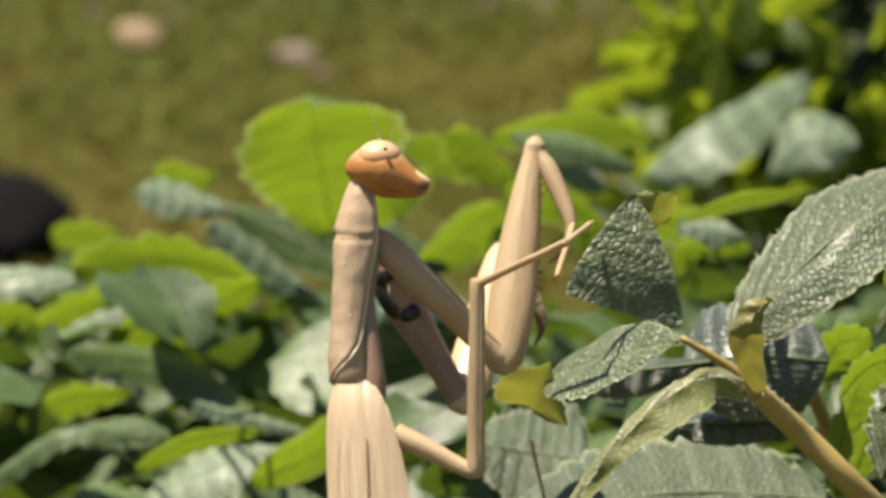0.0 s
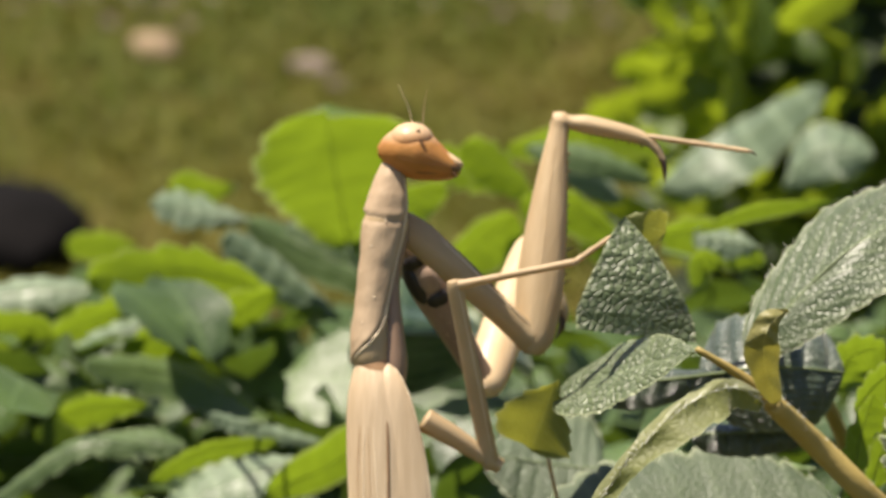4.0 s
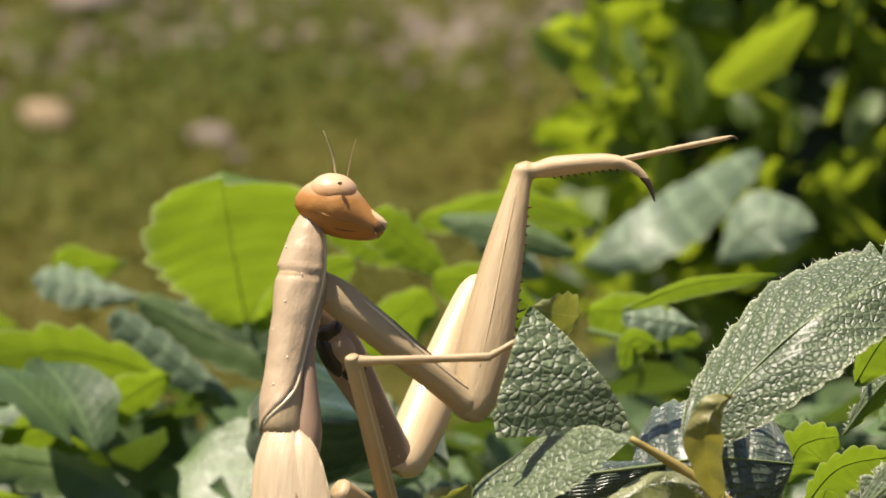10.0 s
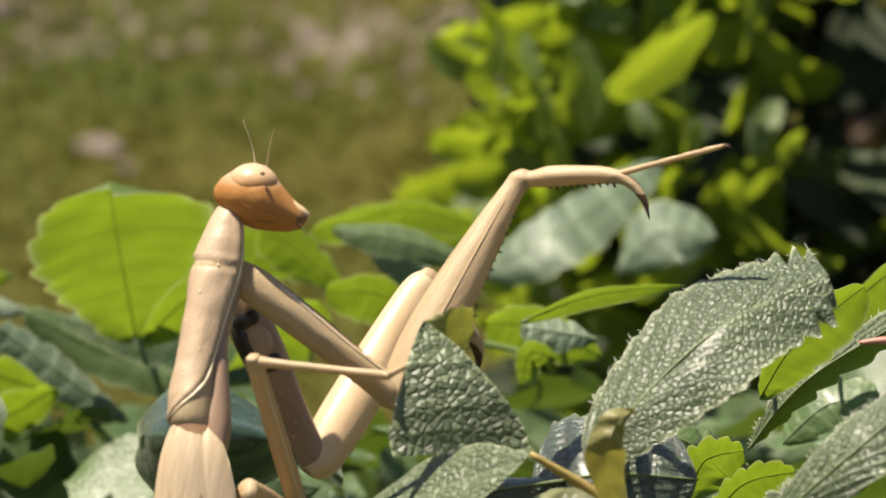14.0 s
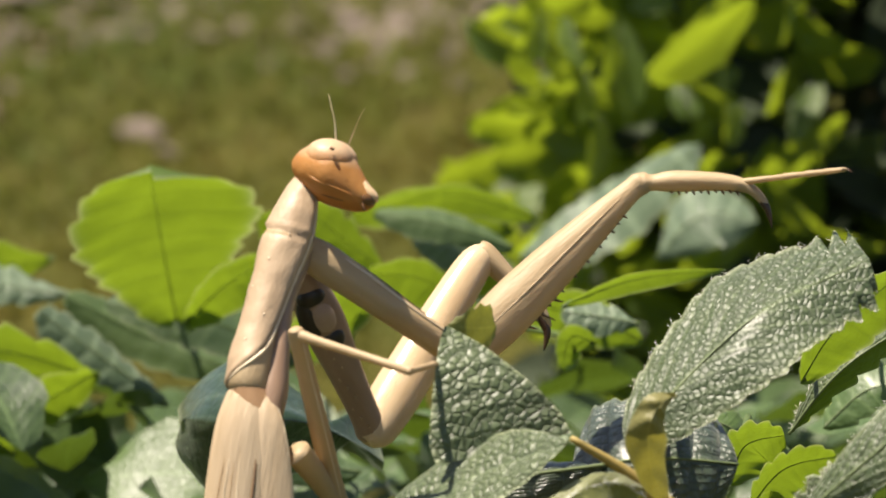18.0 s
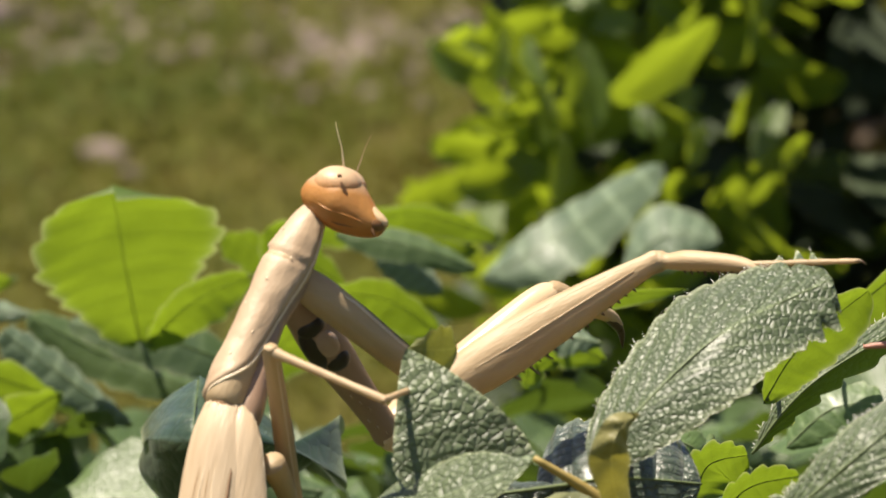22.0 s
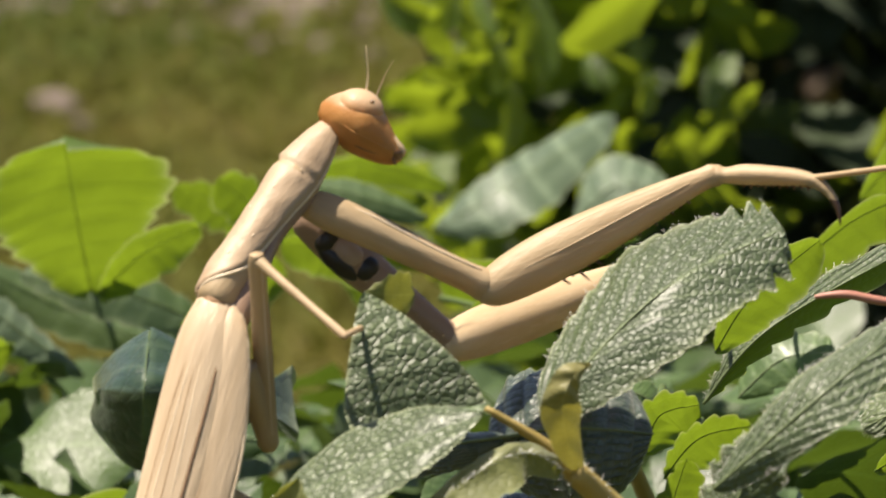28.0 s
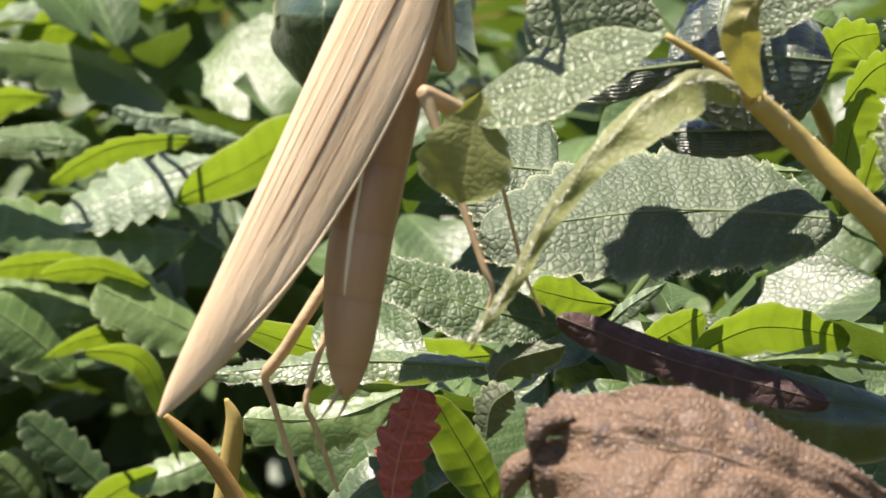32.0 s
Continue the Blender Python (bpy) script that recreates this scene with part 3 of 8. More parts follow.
def half_width(kind, s):
    """Outline of a leaf: half its width at s from base (0) to tip (1)."""
    if kind == "round":
        return 0.06 + 0.94 * (s / 0.6) ** 0.75 if s < 0.6 else math.sqrt(max(0.0, 1 - ((s - 0.6) / 0.4) ** 2))
    if kind == "tooth":
        return min(1.0, (s / 0.5) ** 0.55) * (1 - 0.5 * max(0.0, s - 0.45) / 0.55) * max(0.0, 1 - max(0.0, (s - 0.92) / 0.08) ** 2.0) ** 0.5
    if kind == "egg":
        return math.sin(math.pi * s ** 0.55) ** 0.7
    if kind == "drape":
        return math.sqrt(max(0.0, 1 - max(0.0, 1 - s / 0.3, 1 - (1 - s) / 0.3) ** 2))
    return profile(kind, s)


def broad_blade(base, mid, tip, up, down, tilt_up, tilt_down, kind, teeth, tooth, veins, slant, depth, sweep, n, m, seed, ripple, droop, halves=(1, -1), crumple=0.0):
    """A blade along an arched midrib: each half has its width as seen and its tilt away from the viewer; teeth, sunken side veins and ripples are shaped."""
    line = smooth_rows([base, mid, tip], n + 1)
    chord = Vector(tip) - Vector(base)
    flat = chord.cross(VIEW).normalized()
    turn = flat.dot(UP) if abs(flat.dot(UP)) > 0.25 else -flat.x
    sign = 1.0 if turn > 0 else -1.0
    verts, uvs, faces = [], [], []
    q0 = seed * 3.17
    for half in halves:
        start_at = len(verts)
        wide, tilt = (up, radians(tilt_up)) if half > 0 else (down, radians(tilt_down))
        for i in range(n + 1):
            s = i / n
            c = Vector(line[i])
            d = (Vector(line[min(i + 1, n)]) - Vector(line[max(i - 1, 0)])).normalized()
            side = d.cross(VIEW).normalized() * sign * half
            out_dir = side * math.cos(tilt) + VIEW * math.sin(tilt)
            nrm = d.cross(out_dir).normalized()
            nrm = nrm if nrm.dot(VIEW) < 0 else -nrm
            h = wide * half_width(kind, s) / max(0.42, math.cos(tilt)) * (1 + (0.05 if m > 12 else 0.16) * noise.noise(Vector((s * 3.5 + q0, half, 7))))
            fr = (s * teeth + 0.3 * half + 0.35 * noise.noise(Vector((s * 4, q0, half)))) % 1.0
            saw = fr ** 0.8 * (1 - fr ** 12) - 0.5
            bite = 0.12 + 0.88 * min(1.0, max(0.0, (s - 0.74) / 0.12)) if kind == "tooth" else 1.0
            for j in range(m + 1):
                g = j / m
                e = h * g * (1 + 1.7 * tooth * bite * saw * g ** 3)
                z = depth * (abs(math.sin(math.pi * (veins * (s - sweep * g) + 0.3 * noise.noise(Vector((s * 4, g, q0)))))) ** 0.6 - 0.6) * min(1.0, g * 5) * (1 - 0.4 * g)
                z += ripple * wide * (math.sin(6 * s + q0 + 1.3 * half) + 0.7 * math.sin(13 * s + 2 * q0)) * g * g
                z += ripple * 0.8 * wide * noise.noise(Vector((s * 5 + q0, g * 2 * half, q0)))
                z -= droop * wide * g * g
                if crumple:
                    z += crumple * wide * (noise.noise(Vector((s * 6 + q0, g * 3 * half, 1))) + 0.6 * noise.noise(Vector((s * 15, g * 8 * half, q0))))
                verts.append(c + out_dir * e + d * (slant * h * g * (1 - 0.5 * s)) + nrm * z)
                uvs.append((s, 0.5 + 0.5 * g * half))
        for i in range(n):
            for j in range(m):
                a = start_at + i * (m + 1) + j
                faces.append((a, a + m + 1, a + m + 2, a + 1))
    return verts, faces, uvs, line


LEAF_WORDS = {"mature": "green serrated strawberry leaf with deep side veins", "fresh": "bright yellow-green strawberry leaf lit from behind", "silver": "silvery green strawberry leaf with a pale sheen",
              "pale": "pale green strawberry leaf with a soft sheen", "near": "grey-green hairy strawberry leaf with quilted veins", "curl": "curled grey-green leaf with a frilled rim",
              "red": "small red autumn strawberry leaf", "dead": "withered brown crumpled strawberry leaf"}


def broad_leaf(base, mid, tip, up, down, tilt_up, tilt_down, mat, label="", kind="ovate", teeth=6, tooth=0.09, veins=7, slant=0.3, mat2="", fine=False, crumple=0.0, ripple=0.06, depth=0.0, name="strawberry_leaf"):
    """A single leaf: base, middle and tip of its midrib, half widths above and below it, and the tilt of each half."""
    LEAF_SEED[0] += 1
    root = new(name)
    root.location = Vector(base)
    pts = [Vector(p) - Vector(base) for p in (base, mid, tip)]
    n, m = (110, 22) if fine else (64, 9)
    depth = depth or (0.00012 if fine else 0.00007)
    args = (*pts, up, down, tilt_up, tilt_down, kind, teeth, tooth, veins, slant, depth, 0.35 if mat == "near" else 0.0, n, m, LEAF_SEED[0], ripple, -0.12 if mat == "fresh" else 0.5 if mat == "gloss" else 0.16)
    if mat2:
        v, f, uv, line = broad_blade(*args, halves=(1,), crumple=crumple)
        b = mesh_part("blade", v, f, MAT[mat], root, "", uv)
        v2, f2, uv2, line = broad_blade(*args, halves=(-1,), crumple=crumple)
        mesh_part("underside", v2, f2, MAT[mat2], root, "bright green underside", uv2)
    else:
        v, f, uv, line = broad_blade(*args, crumple=crumple)
        b = mesh_part("blade", v, f, MAT[mat], root, "", uv)
    thick = 0.00016 if fine else 0.0001
    rv, rf = tube([Vector(q) - VIEW * 0.00003 for q in line[::8]], np.linspace(thick, thick * 0.3, len(line[::8])), 6, 24)
    mesh_part("midrib", rv, rf, MAT[{"dead": "branch", "maroon": "branch", "red": "redstem"}.get(mat, "greenstem" if mat in ("fresh", "mature", "gloss", "crisp") else "rib")], b)
    if fine:
        rims = [v[i * (m + 1) + m + k] for k in ((0,) if mat2 else (0, (n + 1) * (m + 1))) for i in range(3, n)]
        tagged(mesh_part("hairs", *hairs(rims, 0.0007, LEAF_SEED[0]), MAT["hair"], b, "fine pale hairs on the rim"), kind="stuff")
    stalk_of(root, base, mid, 0.0004, "greenstem")
    return tagged(root, label or LEAF_WORDS[mat], "leaf", "strawberry leaves")


# ---- the ground ----
GROUND = ground_material()
gv, gf = [], []
steps = [-300, -60, -12, -4, -2, -1, -0.5, -0.2, 0, 0.2, 0.4, 0.6, 0.8, 1.0, 1.2, 1.5, 2, 4, 12, 60, 300]
for yy in steps:
    for xx in steps:
        gv.append((xx, yy, 0.0))
k = len(steps)
gf = [(j * k + i, j * k + i + 1, (j + 1) * k + i + 1, (j + 1) * k + i) for j in range(k - 1) for i in range(k - 1)]
tagged(mesh_part("ground", gv, gf, GROUND), "flat lawn soil with thin dry olive grass", "ground", kind="structure")


def grass():
    rnd = random.Random(5)
    verts, faces = [], []
    for _ in range(95000):
        x, y = rnd.gauss(0.05, 0.20), rnd.gauss(1.15, 0.36)
        if noise.noise(Vector((x * 9, y * 9, 3))) < -0.5:
            continue
        a, h, w = rnd.uniform(0, 6.28), rnd.uniform(0.002, 0.005), rnd.uniform(0.0004, 0.0009)
        lean = rnd.uniform(0.6, 2.2)
        dx, dy = math.cos(a), math.sin(a)
        i = len(verts)
        verts += [(x - dy * w, y + dx * w, 0), (x + dy * w, y - dx * w, 0), (x + dx * h * lean * 0.4 + dy * w * 0.7, y + dy * h * lean * 0.4 - dx * w * 0.7, h * 0.6),
                  (x + dx * h * lean * 0.4 - dy * w * 0.7, y + dy * h * lean * 0.4 + dx * w * 0.7, h * 0.6), (x + dx * h * lean, y + dy * h * lean, h * 0.95)]
        faces += [(i, i + 1, i + 2, i + 3), (i + 3, i + 2, i + 4)]
    tagged(mesh_part("grass", verts, faces, grass_material(), smooth=False), "thin olive and straw-coloured lawn grass", "grass", kind="stuff")


grass()


def stone(at, size, mat, seed):
    rnd = random.Random(seed)
    v, f = ball((0, 0, 0), (1, 1, 1), 12, 8)
    q = rnd.uniform(0, 9)
    vv = []
    for p in v:
        d = Vector(p) / U
        r = 1 + 0.28 * noise.noise(d * 1.3 + Vector((q, q, 1)))
        vv.append((d.x * size * r, d.y * size * 0.8 * r, d.z * size * 0.5 * r))
    ob = mesh_part("stone", vv, f, MAT[mat])
    ob.location = Vector(at) + UP * size * 0.25
    ob.rotation_euler = (0, 0, rnd.uniform(0, 6))
    return tagged(ob, "small pale stone lying in the lawn", "stone", "stones in the lawn")


stone((-0.05972, 0.90268, 0.00000), 0.0062, "stone", 1)
stone((-0.02863, 0.88692, 0.00000), 0.0048, "gravel", 2)
stone((-0.02350, 0.87413, 0.00000), 0.0028, "gravel", 12)
# a black rounded lump, shaped like the stones
tagged(stone((-0.08069, 0.75078, 0.00000), 0.0175, "dark_thing", 6), "black rounded thing in the lawn")
stone((-0.05466, 0.99722, 0.00000), 0.0075, "gravel", 3)


def gravel():
    rnd = random.Random(8)
    verts, faces = [], []
    bv, bf = ball((0, 0, 0), (1, 1, 1), 6, 4)
    while len(verts) < 800 * len(bv):
        x, y = rnd.uniform(-0.30, 0.16), rnd.gauss(0.976, 0.020)
        if 1.6 * noise.noise(Vector((x * 22, y * 30, 1))) + 0.45 - 7.0 * max(0.0, x + 0.015) < rnd.uniform(0.0, 1.1):
            continue
        s = rnd.uniform(0.0008, 0.0026)
        i = len(verts)
        verts += [(x + p[0] / U * s, y + p[1] / U * s, p[2] / U * s * 0.6 + s * 0.3) for p in bv]
        faces += [tuple(q + i for q in fc) for fc in bf]
    tagged(mesh_part("gravel", verts, faces, MAT["gravel"]), "pinkish grey gravel scattered on bare soil", "gravel", kind="stuff")


gravel()

# ---- single leaves, from the crest behind down to the front ----
# round bright leaf behind the head, with its side lobe
broad_leaf((-0.01354, 0.19500, 0.14979), (-0.01498, 0.18800, 0.16028), (-0.01627, 0.18100, 0.17101), 0.01001, 0.01051, -10, 14, "fresh", "large round bright green leaf with a scalloped edge", kind="round", teeth=9, tooth=0.09, veins=6, slant=-0.04)
broad_leaf((-0.01244, 0.18000, 0.15340), (-0.00781, 0.17600, 0.15896), (-0.00162, 0.18000, 0.16116), 0.00210, 0.00296, -48, 46, "fresh", kind="ovate", teeth=5, tooth=0.095)
# grey-green leaves along the crest
broad_leaf((-0.02594, 0.24000, 0.14116), (-0.03253, 0.24000, 0.14192), (-0.03925, 0.24000, 0.14359), 0.00246, 0.00231, 55, -30, "silver", kind="obovate", teeth=5, tooth=0.24)
broad_leaf((-0.01446, 0.20000, 0.13871), (-0.02188, 0.20000, 0.14422), (-0.02892, 0.20000, 0.14972), 0.00238, 0.00294, 50, -25, "silver", kind="oblong", teeth=7, tooth=0.19)
broad_leaf((-0.04298, 0.29500, 0.12256), (-0.04758, 0.29500, 0.12319), (-0.05243, 0.29500, 0.12303), 0.00197, 0.00242, -48, 46, "fresh", teeth=5, tooth=0.23)
broad_leaf((-0.02848, 0.25500, 0.14167), (-0.03293, 0.25500, 0.14090), (-0.03738, 0.25500, 0.14167), 0.00256, 0.00220, -48, 46, "fresh", kind="obovate")
# lobed yellow-green leaf and its neighbours
broad_leaf((-0.02198, 0.18000, 0.14732), (-0.03294, 0.18000, 0.15049), (-0.04533, 0.19000, 0.14678), 0.00385, 0.00330, -48, 46, "fresh", "lobed yellow-green leaf lit from behind", kind="oblong", teeth=6, tooth=0.24)
broad_leaf((-0.02173, 0.17500, 0.14954), (-0.02729, 0.17500, 0.14631), (-0.03369, 0.17500, 0.14322), 0.00260, 0.00233, -48, 46, "fresh", kind="ovate", teeth=4, tooth=0.24)
broad_leaf((-0.03314, 0.18500, 0.14393), (-0.04118, 0.18500, 0.14393), (-0.04960, 0.18500, 0.14059), 0.00262, 0.00207, -48, 46, "fresh", kind="oblong", teeth=5, tooth=0.23)
broad_leaf((-0.03065, 0.17000, 0.14159), (-0.03547, 0.17000, 0.14374), (-0.04065, 0.17000, 0.14288), 0.00232, 0.00177, -48, 46, "fresh", kind="ovate", teeth=4, tooth=0.23)
broad_leaf((-0.04476, 0.20000, 0.14290), (-0.05270, 0.20000, 0.14261), (-0.06193, 0.20000, 0.14129), 0.00168, 0.00224, 60, -35, "silver", kind="ovate", teeth=6, tooth=0.19)
broad_leaf((-0.04807, 0.19000, 0.13964), (-0.05333, 0.19000, 0.14052), (-0.06072, 0.19000, 0.13928), 0.00263, 0.00250, -48, 46, "fresh", kind="obovate", teeth=5)
broad_leaf((-0.03595, 0.17500, 0.14652), (-0.04221, 0.17500, 0.14365), (-0.04939, 0.17500, 0.14034), 0.00137, 0.00178, 62, -30, "silver", "leaf edge with a white glint", kind="lance", teeth=6, tooth=0.23)
broad_leaf((-0.02074, 0.15500, 0.13623), (-0.03144, 0.16100, 0.14184), (-0.04451, 0.15500, 0.14608), 0.00188, 0.00336, 58, -42, "mature", "long grey-green leaf with mottled pale veins", kind="ovate", teeth=9, tooth=0.19)
broad_leaf((-0.04221, 0.16500, 0.14085), (-0.05114, 0.16500, 0.14142), (-0.06076, 0.16500, 0.14171), 0.00203, 0.00244, 55, -35, "mature", kind="oblong", teeth=7, tooth=0.19)
broad_leaf((-0.04888, 0.16000, 0.13999), (-0.05299, 0.16000, 0.14027), (-0.05848, 0.16000, 0.13942), 0.00149, 0.00135, -48, 46, "fresh")
broad_leaf((-0.03618, 0.14500, 0.14341), (-0.04145, 0.14500, 0.14341), (-0.04720, 0.14500, 0.14228), 0.00173, 0.00253, -48, 46, "fresh", kind="obovate", teeth=4, tooth=0.24)
broad_leaf((-0.03394, 0.12500, 0.14373), (-0.04401, 0.12500, 0.14442), (-0.05438, 0.12500, 0.13723), 0.00078, 0.00196, 66, -30, "mature", "arched leaf with a pale rim", kind="oblong", teeth=8, tooth=0.19)
broad_leaf((-0.02071, 0.12000, 0.14614), (-0.02896, 0.12000, 0.14518), (-0.03579, 0.12000, 0.14133), 0.00098, 0.00169, -48, 46, "fresh", kind="ovate", teeth=7, tooth=0.24)
broad_leaf((-0.02191, 0.11500, 0.14984), (-0.02551, 0.11500, 0.14984), (-0.02879, 0.11500, 0.15087), 0.00065, 0.00130, 60, -20, "silver", kind="obovate", teeth=4, tooth=0.24)
broad_leaf((-0.01865, 0.12600, 0.14243), (-0.02666, 0.12600, 0.13941), (-0.03528, 0.12600, 0.13552), 0.00257, 0.00333, 58, -40, "silver", "silvery leaf with a dark midrib and a white sheen", kind="ovate", teeth=8, tooth=0.23)
broad_leaf((-0.02083, 0.12400, 0.13409), (-0.03046, 0.12400, 0.13368), (-0.04267, 0.12400, 0.13656), 0.00391, 0.00414, 40, -30, "pale", "large pale green leaf with a scalloped edge", kind="oblong", teeth=8, tooth=0.19)
broad_leaf((-0.02280, 0.12200, 0.13876), (-0.01463, 0.12200, 0.14286), (-0.00811, 0.12200, 0.14721), 0.00361, 0.00233, -48, 46, "fresh", "small glossy bright green leaf", kind="ovate", teeth=0, tooth=0)
broad_leaf((-0.03152, 0.12000, 0.13318), (-0.03676, 0.12000, 0.13258), (-0.04200, 0.12000, 0.13198), 0.00139, 0.00151, -48, 46, "fresh")
broad_leaf((-0.01243, 0.12900, 0.13411), (-0.01711, 0.12900, 0.13411), (-0.02237, 0.12900, 0.13596), 0.00240, 0.00229, 45, -30, "mature")
broad_leaf((-0.03185, 0.13500, 0.14124), (-0.03655, 0.13500, 0.14186), (-0.04420, 0.13500, 0.14126), 0.00165, 0.00212, 60, -30, "mature", kind="ovate")
broad_leaf((-0.01485, 0.13800, 0.14035), (-0.02015, 0.13800, 0.14152), (-0.02709, 0.13800, 0.14337), 0.00106, 0.00118, 55, -20, "silver", kind="oblong", teeth=6, tooth=0.24)
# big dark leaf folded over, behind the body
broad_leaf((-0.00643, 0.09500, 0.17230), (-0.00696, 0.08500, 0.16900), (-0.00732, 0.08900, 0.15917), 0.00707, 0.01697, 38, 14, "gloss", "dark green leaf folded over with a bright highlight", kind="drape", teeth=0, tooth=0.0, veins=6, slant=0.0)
broad_leaf((0.00082, 0.20000, 0.14401), (-0.00969, 0.20000, 0.14827), (-0.02145, 0.20000, 0.15073), 0.00264, 0.00314, 52, -30, "mature", "blue-green leaf below the round bright one", kind="ovate", teeth=7, tooth=0.12)
broad_leaf((-0.00624, 0.21000, 0.13966), (-0.01624, 0.21000, 0.14361), (-0.02621, 0.21000, 0.14884), 0.00254, 0.00305, 50, -25, "mature", kind="ovate", teeth=7, tooth=0.12)
broad_leaf((0.00651, 0.15000, 0.14508), (-0.00027, 0.15000, 0.14649), (-0.00704, 0.15000, 0.15071), 0.00268, 0.00268, 50, -20, "mature")
# right of the head
broad_leaf((0.02703, 0.22500, 0.15375), (0.01785, 0.22500, 0.15653), (0.00904, 0.22500, 0.15488), 0.00116, 0.00219, -48, 46, "fresh", "green leaf with a pale upper rim", kind="ovate", teeth=5)
broad_leaf((0.02428, 0.21500, 0.15275), (0.01643, 0.21500, 0.15557), (0.00834, 0.21500, 0.15691), 0.00166, 0.00217, 55, -20, "mature", kind="ovate", teeth=6)
broad_leaf((0.01005, 0.20500, 0.15251), (0.00508, 0.20500, 0.15639), (0.00043, 0.20500, 0.16001), 0.00278, 0.00291, -48, 46, "fresh", kind="obovate", teeth=5, tooth=0.23)
broad_leaf((0.02006, 0.19000, 0.15129), (0.01391, 0.19000, 0.15564), (0.00746, 0.19000, 0.15644), 0.00212, 0.00324, -48, 46, "fresh", kind="ovate", teeth=5)
broad_leaf((-0.00489, 0.20000, 0.14276), (0.00113, 0.20000, 0.14715), (0.00714, 0.20000, 0.15228), 0.00280, 0.00364, -48, 46, "fresh", kind="obovate", teeth=5)
broad_leaf((0.00720, 0.21000, 0.15333), (0.00185, 0.21000, 0.15569), (-0.00441, 0.21000, 0.15789), 0.00183, 0.00310, -48, 46, "fresh", kind="ovate", teeth=6, tooth=0.19)
broad_leaf((0.02484, 0.23500, 0.14971), (0.01572, 0.23500, 0.15347), (0.00590, 0.23500, 0.15166), 0.00158, 0.00302, -48, 46, "fresh", "green leaf with a pale upper rim", kind="ovate", teeth=5)
broad_leaf((0.02067, 0.22500, 0.14720), (0.01705, 0.22500, 0.15019), (0.01307, 0.22500, 0.15228), 0.00186, 0.00243, 50, -20, "silver", kind="ovate")
broad_leaf((0.02096, 0.20000, 0.14569), (0.01741, 0.20000, 0.14862), (0.01385, 0.20000, 0.15301), 0.00210, 0.00210, -48, 46, "fresh")
# silvery leaf in two halves
broad_leaf((0.02651, 0.30000, 0.12941), (0.03679, 0.30000, 0.13526), (0.04973, 0.32000, 0.13905), 0.00289, 0.00427, 48, -38, "silver", "large silvery green leaf with a pale sheen", kind="ovate", teeth=7, tooth=0.095)
broad_leaf((0.04324, 0.29500, 0.13072), (0.04875, 0.29500, 0.13624), (0.05575, 0.29500, 0.13536), 0.00398, 0.00494, 52, -30, "silver", "broad silvery leaf with a pointed end", kind="lance", teeth=5, tooth=0.06)
broad_leaf((0.02685, 0.12000, 0.17106), (0.03433, 0.12000, 0.17389), (0.04383, 0.12000, 0.17503), 0.00075, 0.00128, -48, 46, "fresh", "long narrow green leaf seen along its edge", kind="lance", teeth=0, tooth=0)
broad_leaf((0.03689, 0.16000, 0.15671), (0.02969, 0.16000, 0.15984), (0.02430, 0.16000, 0.16049), 0.00242, 0.00302, -48, 46, "fresh", kind="ovate", teeth=5)
broad_leaf((0.03620, 0.15000, 0.16122), (0.03282, 0.15000, 0.16192), (0.02775, 0.15000, 0.16262), 0.00167, 0.00201, 45, -20, "silver", kind="obovate", teeth=4, tooth=0.24)
broad_leaf((0.03119, 0.14000, 0.16181), (0.02851, 0.14000, 0.16250), (0.02753, 0.14000, 0.15903), 0.00133, 0.00199, -48, 46, "fresh")
# beside the big near leaf
broad_leaf((0.05619, 0.10000, 0.17470), (0.06518, 0.10000, 0.18247), (0.07701, 0.10000, 0.18652), 0.00125, 0.00330, -48, 46, "fresh", "long green leaf with a pale upper rim", kind="ovate", teeth=6, tooth=0.15)
broad_leaf((0.04601, 0.03500, 0.18110), (0.05260, 0.03500, 0.18874), (0.06955, 0.04700, 0.19480), 0.00191, 0.00244, 40, 40, "near", "grey-green hairy leaf folded along its midrib", kind="oblong", teeth=8, tooth=0.24, mat2="fresh", fine=True)
broad_leaf((0.04680, 0.03000, 0.18740), (0.05019, 0.03000, 0.19283), (0.05648, 0.03000, 0.19822), 0.00237, 0.00316, -48, 46, "fresh", kind="ovate", teeth=6)
broad_leaf((0.05285, 0.10000, 0.16358), (0.05737, 0.10000, 0.16766), (0.06275, 0.10000, 0.16821), 0.00284, 0.00273, 40, -25, "pale", "pale green leaf in half shade", kind="ovate", teeth=6, tooth=0.19)
broad_leaf((0.04401, -0.02000, 0.18851), (0.05369, -0.02000, 0.19725), (0.06285, -0.01000, 0.20173), 0.00288, 0.00318, 42, -32, "near", "large grey-green hairy leaf with a toothed end", kind="tooth", teeth=7, tooth=0.24, veins=8, fine=True)
broad_leaf((0.06894, 0.01500, 0.19066), (0.06430, 0.01500, 0.18693), (0.05964, 0.01500, 0.18416), 0.00228, 0.00186, 50, -25, "near", "grey-green hairy leaf behind its neighbour", kind="ovate", teeth=7, tooth=0.23, fine=True)
broad_leaf((0.04157, 0.02000, 0.17811), (0.04480, 0.02000, 0.18189), (0.04961, 0.02000, 0.18316), 0.00177, 0.00312, -48, 46, "fresh", "bright green leaf with a frilled pale edge", kind="ovate", teeth=7, tooth=0.24)
broad_leaf((0.06326, 0.05000, 0.17007), (0.06810, 0.05000, 0.17284), (0.07133, 0.05000, 0.17393), 0.00189, 0.00216, -48, 46, "fresh")
